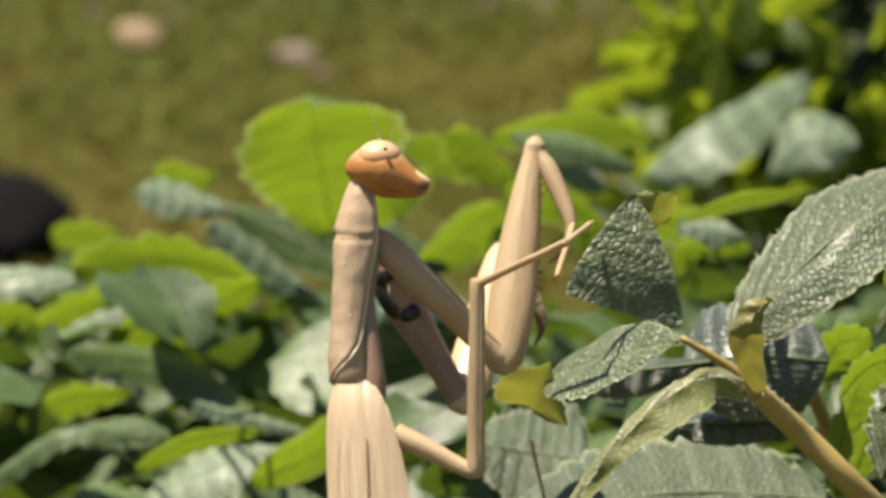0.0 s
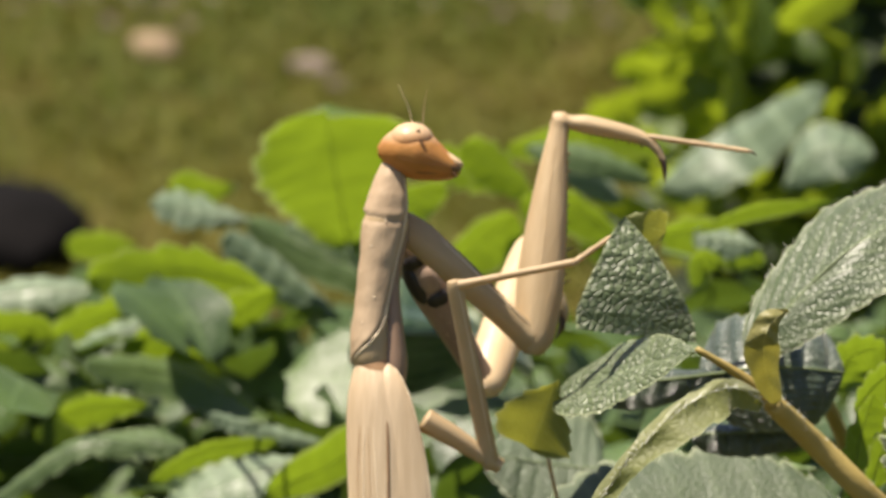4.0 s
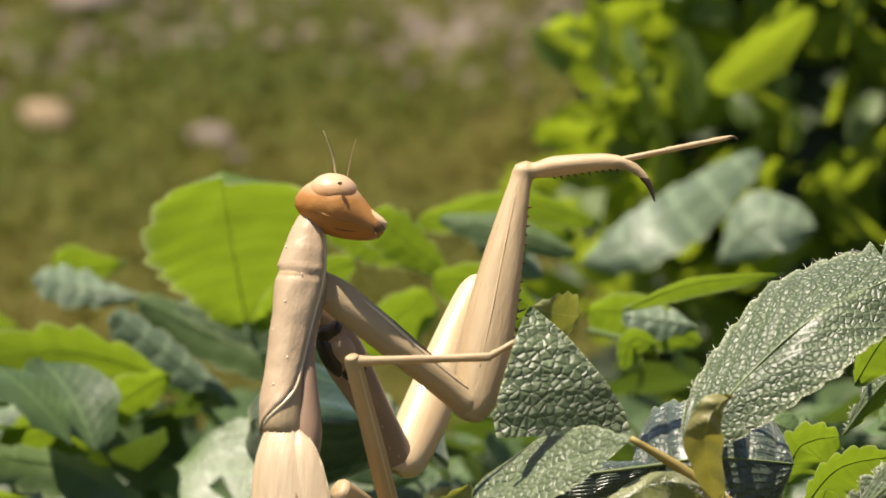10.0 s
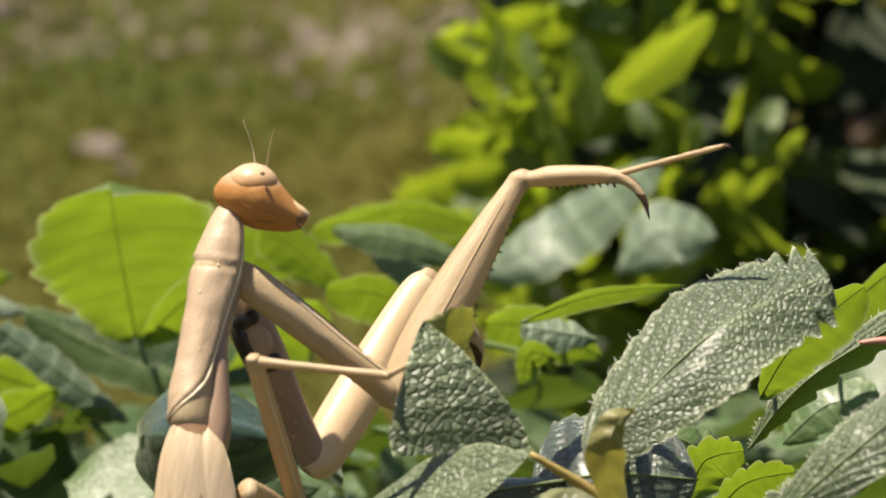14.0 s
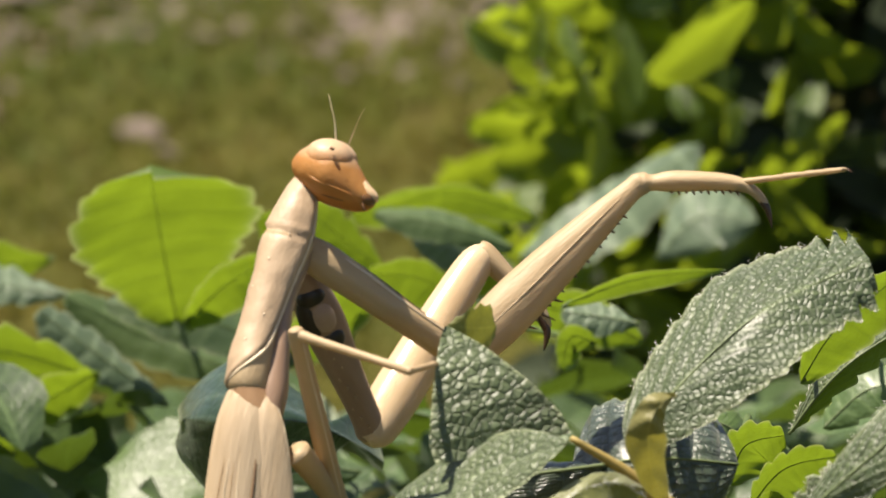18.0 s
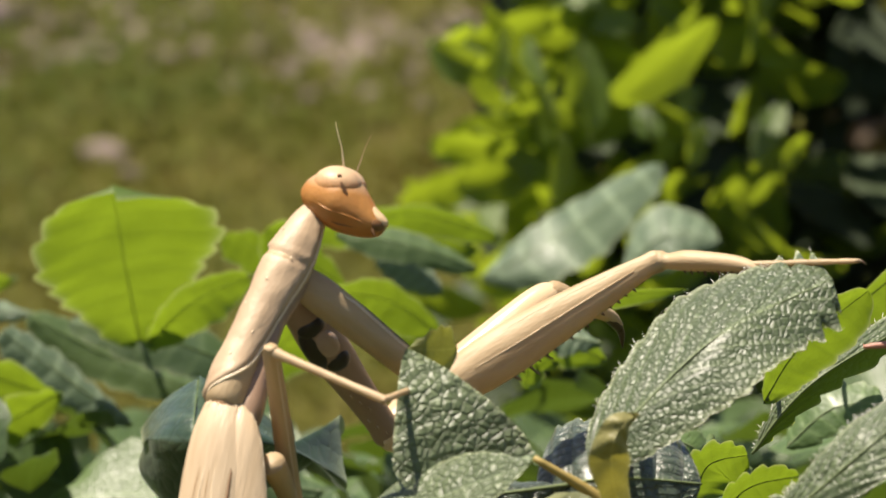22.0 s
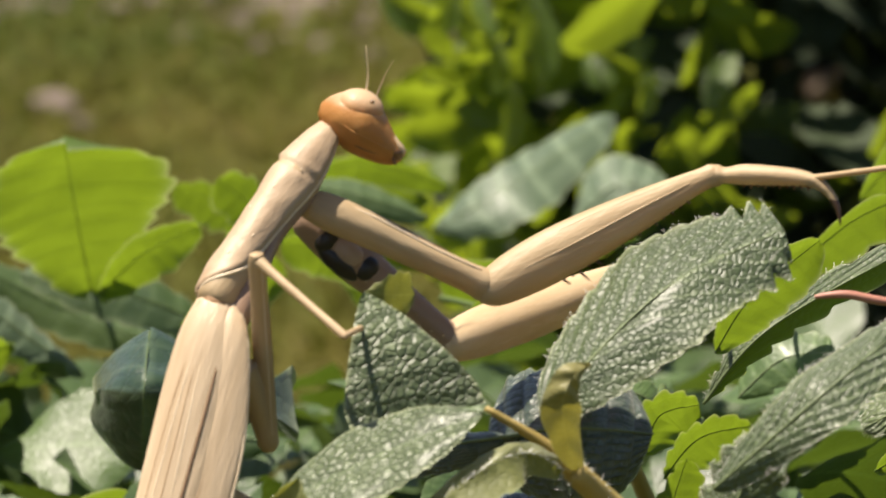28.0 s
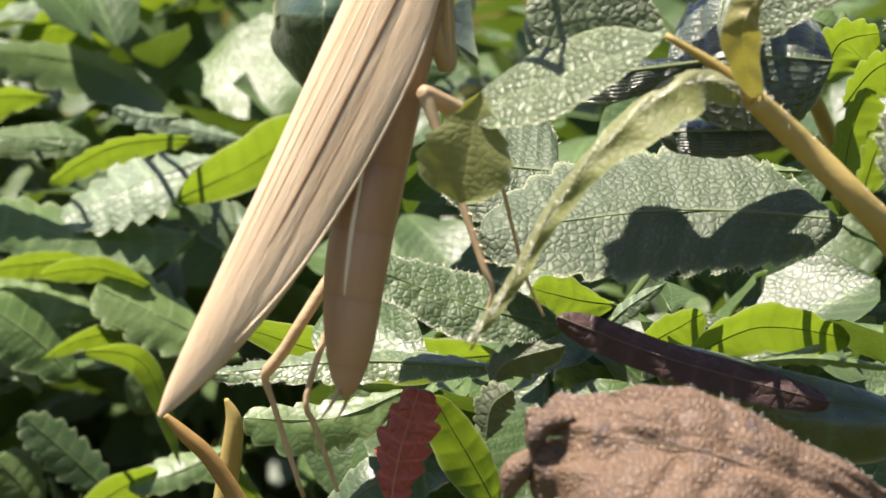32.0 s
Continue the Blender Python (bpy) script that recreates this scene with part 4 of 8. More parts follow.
broad_leaf((0.06903, 0.16000, 0.16854), (0.07495, 0.16000, 0.17590), (0.07909, 0.16000, 0.18017), 0.00242, 0.00363, -48, 46, "fresh", "bright leaf with a rounded end", kind="ovate", teeth=0, tooth=0)
broad_leaf((0.04110, 0.01500, 0.16906), (0.04186, 0.01500, 0.17584), (0.04345, 0.01500, 0.18137), 0.00176, 0.00282, -48, 46, "fresh", "bright green toothed leaf beside the thick stalk", kind="ovate", teeth=6, tooth=0.24)
broad_leaf((0.04276, 0.01000, 0.17177), (0.04418, 0.01000, 0.17667), (0.04621, 0.01000, 0.17912), 0.00164, 0.00199, -48, 46, "fresh", kind="ovate", teeth=6, tooth=0.24)
broad_leaf((0.04044, 0.04000, 0.17484), (0.04221, 0.04000, 0.17862), (0.04584, 0.04000, 0.17957), 0.00217, 0.00362, -48, 46, "fresh", kind="ovate", teeth=6, tooth=0.24)
broad_leaf((0.04019, 0.08000, 0.17007), (0.04273, 0.08000, 0.16909), (0.04403, 0.08000, 0.16614), 0.00188, 0.00188, 40, -20, "pale")
broad_leaf((0.04467, -0.01200, 0.17884), (0.04633, -0.01200, 0.18423), (0.04912, -0.01200, 0.19139), 0.00343, 0.00343, 40, -20, "near", kind="ovate", teeth=7, tooth=0.23, fine=True)
# low among the stalks
broad_leaf((0.04158, 0.01800, 0.16782), (0.02575, 0.01800, 0.16872), (0.00790, 0.01400, 0.16776), 0.00640, 0.00560, 48, -42, "quilt", "puckered grey-green leaf, half in the shade of another", kind="ovate", teeth=12, tooth=0.13, veins=11, fine=True)
broad_leaf((0.01575, 0.05000, 0.16306), (0.00960, 0.05000, 0.16371), (0.00284, 0.05000, 0.16499), 0.00670, 0.00579, 55, -40, "quilt", "grey leaf with deep cross veins behind the leg", kind="egg", teeth=8, tooth=0.1, veins=6, slant=0.0, fine=True)
broad_leaf((0.02640, 0.03500, 0.16746), (0.02276, 0.03500, 0.16809), (0.01973, 0.03500, 0.16935), 0.00180, 0.00240, 40, -20, "pale")
broad_leaf((0.03829, 0.03000, 0.16892), (0.03227, 0.03000, 0.16892), (0.02325, 0.03000, 0.16767), 0.00096, 0.00131, 55, -20, "pale", kind="ovate", teeth=6, tooth=0.23)
broad_leaf((0.02113, 0.03000, 0.15580), (0.01741, 0.03000, 0.15625), (0.01289, 0.03000, 0.15747), 0.00221, 0.00242, -48, 46, "fresh", kind="obovate", teeth=4)
broad_leaf((0.01921, 0.02800, 0.15365), (0.02186, 0.02800, 0.15615), (0.02556, 0.02800, 0.15864), 0.00074, 0.00105, 60, -20, "silver", "narrow leaf with a glinting rim", kind="lance", teeth=6, tooth=0.19)
broad_leaf((0.02139, 0.04000, 0.14711), (0.02567, 0.04000, 0.14963), (0.02942, 0.04000, 0.15188), 0.00186, 0.00213, -48, 46, "fresh")
broad_leaf((0.02743, 0.03500, 0.14866), (0.03462, 0.03500, 0.15201), (0.04319, 0.03500, 0.15087), 0.00254, 0.00265, -48, 46, "fresh", "bright green leaf in half shade", kind="ovate", teeth=5, tooth=0.11)
broad_leaf((0.01572, 0.01200, 0.15930), (0.00685, 0.01200, 0.16139), (-0.00191, 0.01200, 0.16490), 0.00341, 0.00310, 35, -38, "crisp", "small serrated dark green leaf with pale hairs", kind="tooth", teeth=6, tooth=0.24, veins=7, fine=True)
broad_leaf((0.01019, 0.05000, 0.14457), (-0.00285, 0.05000, 0.14402), (-0.01479, 0.05000, 0.14746), 0.00323, 0.00216, -48, 46, "fresh", "large bright green leaf in the shade of the abdomen", kind="ovate", teeth=3, tooth=0.076)
broad_leaf((0.00947, 0.01200, 0.15537), (-0.00360, 0.01200, 0.15594), (-0.01709, 0.01200, 0.15476), 0.00114, 0.00175, 62, -35, "glint", "long serrated leaf with a bright gloss", kind="ovate", teeth=9, tooth=0.23, fine=True)
broad_leaf((0.00111, 0.02000, 0.15064), (-0.00576, 0.02000, 0.14788), (-0.01422, 0.02000, 0.14790), 0.00187, 0.00344, 30, -15, "pale", "pale green leaf with a scalloped lower edge", kind="oblong", teeth=7, tooth=0.24)
broad_leaf((0.00892, 0.01000, 0.15436), (0.01049, 0.01000, 0.15655), (0.01569, 0.01000, 0.15807), 0.00154, 0.00257, 30, 25, "curl", "curled grey-green leaf with a frilled rim", kind="ovate", teeth=7, tooth=0.24)
broad_leaf((0.00836, 0.00500, 0.15050), (0.00888, 0.00500, 0.15377), (0.01069, 0.00500, 0.15541), 0.00174, 0.00205, 30, 20, "curl", kind="ovate", teeth=6, tooth=0.24)
broad_leaf((0.01483, 0.00600, 0.16215), (0.02601, 0.00600, 0.15779), (0.04007, 0.00600, 0.15384), 0.00154, 0.00184, 30, -10, "maroon", "dark maroon withered leaf rolled along its length", kind="drape", teeth=0, tooth=0)
broad_leaf((0.03260, 0.00200, 0.15904), (0.03880, 0.00200, 0.15930), (0.04761, 0.00200, 0.15793), 0.00041, 0.00071, 60, 20, "pale", "pale torn rim of a shaded leaf", kind="lance", teeth=8, tooth=0.24)
broad_leaf((-0.00049, 0.01200, 0.14135), (0.00046, 0.01200, 0.14714), (0.00225, 0.01200, 0.15319), 0.00268, 0.00299, 25, -25, "red", kind="oblong", teeth=6, tooth=0.24, veins=7)
broad_leaf((0.00955, 0.01800, 0.13961), (0.00691, 0.01800, 0.14462), (0.00348, 0.01800, 0.15072), 0.00234, 0.00260, -48, 46, "fresh", kind="ovate", teeth=0, tooth=0)
# low in the picture, left
broad_leaf((-0.03012, 0.12000, 0.12709), (-0.03680, 0.12000, 0.12893), (-0.04377, 0.12000, 0.13016), 0.00377, 0.00377, 45, -35, "pale", "pale green rounded leaf with a soft sheen", kind="obovate", teeth=6, tooth=0.15)
broad_leaf((-0.01581, 0.11500, 0.12375), (-0.02332, 0.11500, 0.12801), (-0.03082, 0.11500, 0.13166), 0.00335, 0.00376, 45, -35, "pale", "pale green leaf with a glittering rim", kind="oblong", teeth=8, tooth=0.19)
broad_leaf((-0.02279, 0.11400, 0.11860), (-0.02910, 0.11400, 0.12651), (-0.03666, 0.11400, 0.12410), 0.00127, 0.00150, -48, 46, "fresh", "yellow-green leaf arched over its neighbours", kind="lance", teeth=0, tooth=0)
broad_leaf((-0.03681, 0.11700, 0.11950), (-0.03793, 0.11700, 0.12316), (-0.03905, 0.11700, 0.12651), 0.00266, 0.00301, 40, -10, "silver", "grey bud-like rolled leaf", kind="oblong", teeth=0, tooth=0)
broad_leaf((-0.02915, 0.11000, 0.11045), (-0.03374, 0.11000, 0.11503), (-0.03844, 0.11000, 0.11917), 0.00253, 0.00253, 35, -20, "mature", "serrated green leaf with a pale midrib", kind="ovate", teeth=8, tooth=0.23, veins=8)
broad_leaf((-0.03493, 0.10800, 0.10655), (-0.02909, 0.10800, 0.11141), (-0.02444, 0.10800, 0.11384), 0.00195, 0.00229, -48, 46, "fresh", kind="ovate", teeth=0, tooth=0)
broad_leaf((-0.01350, 0.11000, 0.10951), (-0.01696, 0.11000, 0.11379), (-0.01635, 0.11000, 0.11925), 0.00092, 0.00115, -48, 46, "fresh", "small yellow-green leaf bud")
broad_leaf((-0.02106, 0.11200, 0.11253), (-0.01873, 0.11200, 0.11314), (-0.01698, 0.11200, 0.11558), 0.00132, 0.00161, 45, -20, "pale")
broad_leaf((-0.02508, 0.11700, 0.13104), (-0.03086, 0.11700, 0.13287), (-0.03666, 0.11700, 0.13227), 0.00151, 0.00127, -48, 46, "fresh", kind="ovate")
broad_leaf((-0.02304, 0.12800, 0.12217), (-0.02542, 0.12800, 0.11909), (-0.02723, 0.12800, 0.11355), 0.00228, 0.00304, 20, -10, "mature")
broad_leaf((-0.03707, 0.12000, 0.10504), (-0.03937, 0.12000, 0.10874), (-0.04168, 0.12000, 0.11121), 0.00302, 0.00302, 40, -20, "mature")
broad_leaf((-0.03294, 0.11600, 0.12101), (-0.03754, 0.11600, 0.12588), (-0.04271, 0.11600, 0.12953), 0.00359, 0.00347, 40, -30, "pale", "broad pale green leaf in soft light", kind="ovate", teeth=6, tooth=0.12)
broad_leaf((-0.03259, 0.10600, 0.12747), (-0.02570, 0.10600, 0.12595), (-0.02204, 0.10600, 0.11507), 0.00137, 0.00149, -48, 46, "fresh", "yellow-green leaf bent over its neighbours", kind="lance", teeth=0, tooth=0)
broad_leaf((-0.01714, 0.10700, 0.11656), (-0.02235, 0.10700, 0.11414), (-0.02757, 0.10700, 0.11232), 0.00195, 0.00172, 45, -25, "pale", kind="ovate", teeth=6, tooth=0.15)
broad_leaf((-0.00726, 0.05000, 0.12687), (-0.00288, 0.05000, 0.13088), (0.00149, 0.05000, 0.13259), 0.00269, 0.00269, 35, -20, "mature")
# dark leaf sheet added in place of the shadow strip there
broad_leaf((0.02384, 0.00800, 0.15880), (0.03533, 0.00800, 0.15442), (0.04891, 0.00800, 0.15166), 0.00231, 0.00565, 20, -15, "gloss", "added dark leaf standing in for shade behind the withered one", kind="ovate", teeth=0, tooth=0)
# withered leaf low in front
dead = broad_leaf((0.04535, -0.04000, 0.15570), (0.02694, -0.04200, 0.16469), (0.01154, -0.03600, 0.16431), 0.00606, 0.00727, 30, -42, "dead", "withered brown crumpled leaf with curled lobes", kind="tooth", teeth=4, tooth=0.30, veins=7, slant=0.5, fine=True, crumple=0.07, ripple=0.16, depth=0.0007)
# rolled lobes at its end
for pts, r in (
    (((0.01572, -0.03700, 0.16619), (0.01300, -0.03740, 0.16570), (0.01226, -0.03780, 0.16448), (0.01206, -0.03820, 0.16316)), (0.00039, 0.00087, 0.00097, 0.00015)),
    (((0.01425, -0.03700, 0.16307), (0.01178, -0.03740, 0.16243), (0.01039, -0.03780, 0.16116), (0.00980, -0.03820, 0.15905)), (0.00039, 0.00107, 0.00126, 0.00039)),
):
    v, f = tube([Vector(q) - dead.location for q in pts], r, 10, 16)
    mesh_part("rolled_lobe", v, f, MAT["dead"], dead, "dark rolled lobe")


def runner(points, thick, mat, label):
    o = Vector(points[0])
    root = tagged(new("strawberry_runner"), label, "runner", "strawberry runners")
    root.location = o
    v, f = tube([Vector(p) - o for p in points], thick, 8, 20)
    mesh_part("stem", v, f, MAT[mat], root)


# round stem added in place of a thin pinkish leaf edge
runner(((0.05478, 0.01000, 0.19812), (0.05762, 0.01000, 0.19832), (0.06124, 0.01000, 0.19765), (0.06641, 0.01000, 0.19729)), [0.0002, 0.0004, 0.0004, 0.0004], "redstem", "thin pink leaf edge drawn as a round stem")
runner(((-0.02150, 0.02000, 0.14818), (-0.01977, 0.02000, 0.14635), (-0.01731, 0.02000, 0.14390), (-0.01427, 0.02000, 0.13899)), [0.0003, 0.0007, 0.0008, 0.0009], "ochre", "ochre strawberry stalk among the low leaves")
runner(((-0.01586, 0.02400, 0.14851), (-0.01513, 0.02400, 0.14633), (-0.01536, 0.02400, 0.14326), (-0.01620, 0.02400, 0.13767)), [0.0002, 0.0008, 0.001, 0.0011], "stem", "yellow-green strawberry stalk among the low leaves")


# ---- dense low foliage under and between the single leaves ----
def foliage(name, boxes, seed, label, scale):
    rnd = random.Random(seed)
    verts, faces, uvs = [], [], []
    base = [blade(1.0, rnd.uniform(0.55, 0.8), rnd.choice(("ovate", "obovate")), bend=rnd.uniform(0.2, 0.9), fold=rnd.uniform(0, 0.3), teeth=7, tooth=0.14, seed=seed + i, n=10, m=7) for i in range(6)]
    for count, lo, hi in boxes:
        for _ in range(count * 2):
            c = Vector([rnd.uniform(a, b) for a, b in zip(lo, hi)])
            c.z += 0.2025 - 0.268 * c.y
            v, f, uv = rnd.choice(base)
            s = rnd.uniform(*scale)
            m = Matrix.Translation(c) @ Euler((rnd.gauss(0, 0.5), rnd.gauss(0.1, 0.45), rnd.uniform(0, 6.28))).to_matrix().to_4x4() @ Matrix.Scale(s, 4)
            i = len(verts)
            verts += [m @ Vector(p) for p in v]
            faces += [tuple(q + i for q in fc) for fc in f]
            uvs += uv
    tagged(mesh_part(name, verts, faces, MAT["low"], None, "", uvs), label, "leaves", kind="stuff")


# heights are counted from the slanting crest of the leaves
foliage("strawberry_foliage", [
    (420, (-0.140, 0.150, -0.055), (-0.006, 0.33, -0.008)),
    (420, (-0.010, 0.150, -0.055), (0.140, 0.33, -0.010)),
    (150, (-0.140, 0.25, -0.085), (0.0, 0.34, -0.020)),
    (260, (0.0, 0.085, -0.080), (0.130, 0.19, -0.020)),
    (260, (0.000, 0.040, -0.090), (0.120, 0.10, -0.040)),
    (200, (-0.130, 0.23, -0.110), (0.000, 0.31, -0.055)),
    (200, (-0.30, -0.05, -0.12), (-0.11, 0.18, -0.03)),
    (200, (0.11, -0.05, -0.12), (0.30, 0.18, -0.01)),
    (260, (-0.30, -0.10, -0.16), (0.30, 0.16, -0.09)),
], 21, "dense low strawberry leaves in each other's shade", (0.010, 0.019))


def stalks():
    """Thin leaf stalks from the soil up into the leaves."""
    rnd = random.Random(77)
    verts, faces = [], []
    for _ in range(420):
        x, y = rnd.uniform(-0.22, 0.22), rnd.uniform(-0.04, 0.34)
        if y < 0.10 and abs(x) < 0.12:
            y += 0.14
        top = 0.203 - 0.268 * y - rnd.uniform(0.05, 0.09)
        if top < 0.02:
            continue
        dx, dy = rnd.gauss(0, 0.012), rnd.gauss(0, 0.012)
        v, f = tube([(x, y, -0.002), (x + dx * 0.4, y + dy * 0.4, top * 0.6), (x + dx, y + dy, top)], [0.0009, 0.0008, 0.0005], 5, 6)
        i = len(verts)
        verts += v
        faces += [tuple(q + i for q in fc) for fc in f]
    tagged(mesh_part("strawberry_stalks", verts, faces, MAT["greenstem"]), "thin green leaf stalks rising from the soil", "stalks", kind="stuff")


stalks()


# ---- shrub behind, out of the focus ----
def shrub():
    rnd = random.Random(31)
    root = tagged(new("shrub"), "leafy shrub with yellow-green lit leaves and a dark inside", "shrub")
    root.location = (0.09190, 0.81580, 0.00000)
    o = Vector(root.location)
    core = Vector((0.05845, 0.44366, 0.11709))
    # stems
    for i in range(7):
        top = core + Vector((rnd.uniform(-0.03, 0.06), rnd.uniform(-0.02, 0.05), rnd.uniform(-0.02, 0.04)))
        foot = Vector((o.x + rnd.uniform(-0.02, 0.02), o.y + rnd.uniform(-0.02, 0.02), 0.0))
        v, f = tube([p - o for p in (foot, (foot + top) / 2 + Vector((rnd.uniform(-0.01, 0.01), 0, 0.02)), top)], [0.003, 0.002, 0.001], 7, 8)
        mesh_part("stem", v, f, MAT["branch"], root)
    # a bare dark twig at the edge
    v, f = tube([Vector(p) - o for p in ((0.09457, 0.41114, 0.11163), (0.09994, 0.40491, 0.12702), (0.09623, 0.39672, 0.13511), (0.09069, 0.39234, 0.13807), (0.08479, 0.39311, 0.14096))], [0.0016, 0.0015, 0.0014, 0.0011, 0.0004], 8, 24)
    mesh_part("twig", v, f, MAT["branch"], root, "dark reddish bare twig")
    meshes = []
    for i in range(6):
        v, f, uv = blade(1.0, 0.2 if i == 5 else rnd.uniform(0.36, 0.58), "ovate", bend=rnd.uniform(0.1, 0.7), fold=rnd.uniform(0.05, 0.3), teeth=0, tooth=0, seed=50 + i, n=12, m=7)
        ob = mesh_part("leaf", v, f, MAT["bush"], root, "", uv)
        meshes.append(ob.data)
        bpy.data.objects.remove(ob)

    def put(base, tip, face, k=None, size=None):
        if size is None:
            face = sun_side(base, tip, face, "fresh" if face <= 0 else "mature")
        ob = new("leaf", meshes[rnd.randrange(5)] if k is None else meshes[k])
        ob.parent = root
        s = (Vector(tip) - Vector(base)).length if size is None else size
        ob.matrix_local = Matrix.Translation(Vector(base) - o) @ leaf_frame(base, tip, face) @ Matrix.Diagonal((s, s, s, 1))
    put((0.04404, 0.38540, 0.13150), (0.06187, 0.39809, 0.14020), -20, 5)
    put((0.03983, 0.38007, 0.13092), (0.04207, 0.38253, 0.14011), -35, 1)
    put((0.04315, 0.39266, 0.13926), (0.04980, 0.39303, 0.14066), 15, 2)
    put((0.06307, 0.39130, 0.13418), (0.06606, 0.39340, 0.14202), -5, 5)
    put((0.03308, 0.37408, 0.12789), (0.02214, 0.37410, 0.12794), -25, 4)
    put((0.02729, 0.37673, 0.13778), (0.03096, 0.37716, 0.13166), -30, 0)
    put((0.03328, 0.38273, 0.14085), (0.02817, 0.38350, 0.14370), -25, 1)
    put((0.05007, 0.37911, 0.12734), (0.04863, 0.38044, 0.13230), -25, 2)
    put((0.05518, 0.37835, 0.12448), (0.05741, 0.37986, 0.13014), -25, 3)
    put((0.03535, 0.37754, 0.13305), (0.03099, 0.37849, 0.13660), -30, 4)
    put((0.06337, 0.37992, 0.11877), (0.06706, 0.38087, 0.12230), -30, 0)
    put((0.08501, 0.37686, 0.11893), (0.09241, 0.37893, 0.12668), -30, 2)
    put((0.08899, 0.38319, 0.13095), (0.09489, 0.38375, 0.13305), -5, 3)
    put((0.04139, 0.37958, 0.12910), (0.03498, 0.38083, 0.13375), -30, 4)
    put((0.02209, 0.37584, 0.12672), (0.02770, 0.37646, 0.12904), -30, 0)
    put((0.04239, 0.37200, 0.12940), (0.04308, 0.37800, 0.14118), -25, 4)
    put((0.04503, 0.37200, 0.13415), (0.06025, 0.37800, 0.14305), -25, 4)
    put((0.05075, 0.37200, 0.12860), (0.05061, 0.37800, 0.13266), -25, 4)
    put((0.05505, 0.37200, 0.12563), (0.05816, 0.37800, 0.12966), -25, 4)
    put((0.03754, 0.37200, 0.12097), (0.03986, 0.37800, 0.12905), -25, 4)
    put((0.03682, 0.37200, 0.13641), (0.03341, 0.37800, 0.14161), -25, 4)
    put((0.03182, 0.37200, 0.12910), (0.02624, 0.37800, 0.12915), -25, 4)
    put((0.03611, 0.37200, 0.12834), (0.03771, 0.37800, 0.13496), -25, 4)
    put((0.02969, 0.37200, 0.13646), (0.03198, 0.37800, 0.14235), -25, 4)
    # the lit outside
    n_out = 0
    while n_out < 430:
        c = core + Vector((rnd.uniform(-0.045, 0.095), rnd.uniform(-0.05, 0.0), rnd.uniform(-0.045, 0.055)))
        edge = core.x - 0.031 + 0.014 * noise.noise(Vector((c.z * 60, c.y * 20, 2)))
        if c.x < edge or c.x > core.x + 0.024 or (c.x > core.x + 0.010 and rnd.random() < 0.85):
            continue
        n_out += 1
        a = rnd.uniform(0, 6.28)
        d = Vector((math.cos(a), rnd.uniform(-0.5, 0.5), math.sin(a) * 0.8))
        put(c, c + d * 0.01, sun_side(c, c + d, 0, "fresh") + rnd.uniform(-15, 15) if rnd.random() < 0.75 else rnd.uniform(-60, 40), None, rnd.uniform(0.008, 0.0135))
    # the inside: leaves painted near black for shade, stacked high to block the sun
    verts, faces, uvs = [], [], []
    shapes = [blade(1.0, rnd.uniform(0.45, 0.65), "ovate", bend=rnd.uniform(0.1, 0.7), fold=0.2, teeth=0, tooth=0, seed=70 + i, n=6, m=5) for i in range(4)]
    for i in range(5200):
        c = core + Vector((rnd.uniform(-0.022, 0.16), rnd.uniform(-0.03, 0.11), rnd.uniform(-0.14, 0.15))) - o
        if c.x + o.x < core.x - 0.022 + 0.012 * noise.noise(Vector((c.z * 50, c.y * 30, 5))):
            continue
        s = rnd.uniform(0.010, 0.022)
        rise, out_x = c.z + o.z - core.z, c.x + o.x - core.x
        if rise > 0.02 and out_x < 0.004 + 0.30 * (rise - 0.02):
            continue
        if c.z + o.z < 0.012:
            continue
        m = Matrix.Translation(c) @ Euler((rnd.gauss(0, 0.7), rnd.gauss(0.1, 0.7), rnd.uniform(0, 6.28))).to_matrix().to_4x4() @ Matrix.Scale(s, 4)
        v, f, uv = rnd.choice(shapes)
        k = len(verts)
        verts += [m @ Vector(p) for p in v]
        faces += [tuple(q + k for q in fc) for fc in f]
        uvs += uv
    tagged(mesh_part("inner_foliage", verts, faces, MAT["bush_shade"], root, "inner leaves painted near black for shade", uvs), kind="stuff")


shrub()


# ---- the three-part leaf that the animal holds ----
FORK = (0.03195, -0.01150, 0.18797)
held = tagged(new("strawberry_leaf"), "grey-green hairy strawberry leaf bent by the mantis", "leaf", "strawberry leaves")
held.location = FORK
v, f = tube([Vector(p) - Vector(FORK) for p in (FORK, (0.03669, -0.00878, 0.18270), (0.04135, -0.00901, 0.17796), (0.04474, -0.00706, 0.17364), (0.04927, -0.00127, 0.16437))], [0.0011, 0.00125, 0.0013, 0.0014, 0.0015], 10, 24)
mesh_part("stalk", v, f, MAT["stem"], held, "yellow-green hairy stalk")
v, f = tube([Vector(p) - Vector(FORK) for p in (FORK, (0.02903, -0.01228, 0.19088), (0.02412, -0.01295, 0.19416))], [0.0009, 0.00055, 0.0003], 8, 10)
mesh_part("leaf_stem", v, f, MAT["stem"], held)
# gripped half of the leaflet, keyed: it hangs on its lower right corner, its tip lies along x
TIP, LEFT = Vector((262 * U, 0, 0)), Vector((138 * U, -66 * U, 185 * U))
mid = LEFT / 2
bv, bf, buv = blade(1.0, 1.0, "tri", teeth=0, tooth=0.0, ribs=6, pucker=0.0, ripple=0.012, seed=3, n=44, m=25)
nrm = LEFT.cross(TIP).normalized()
nrm = nrm if nrm.y < 0 else -nrm
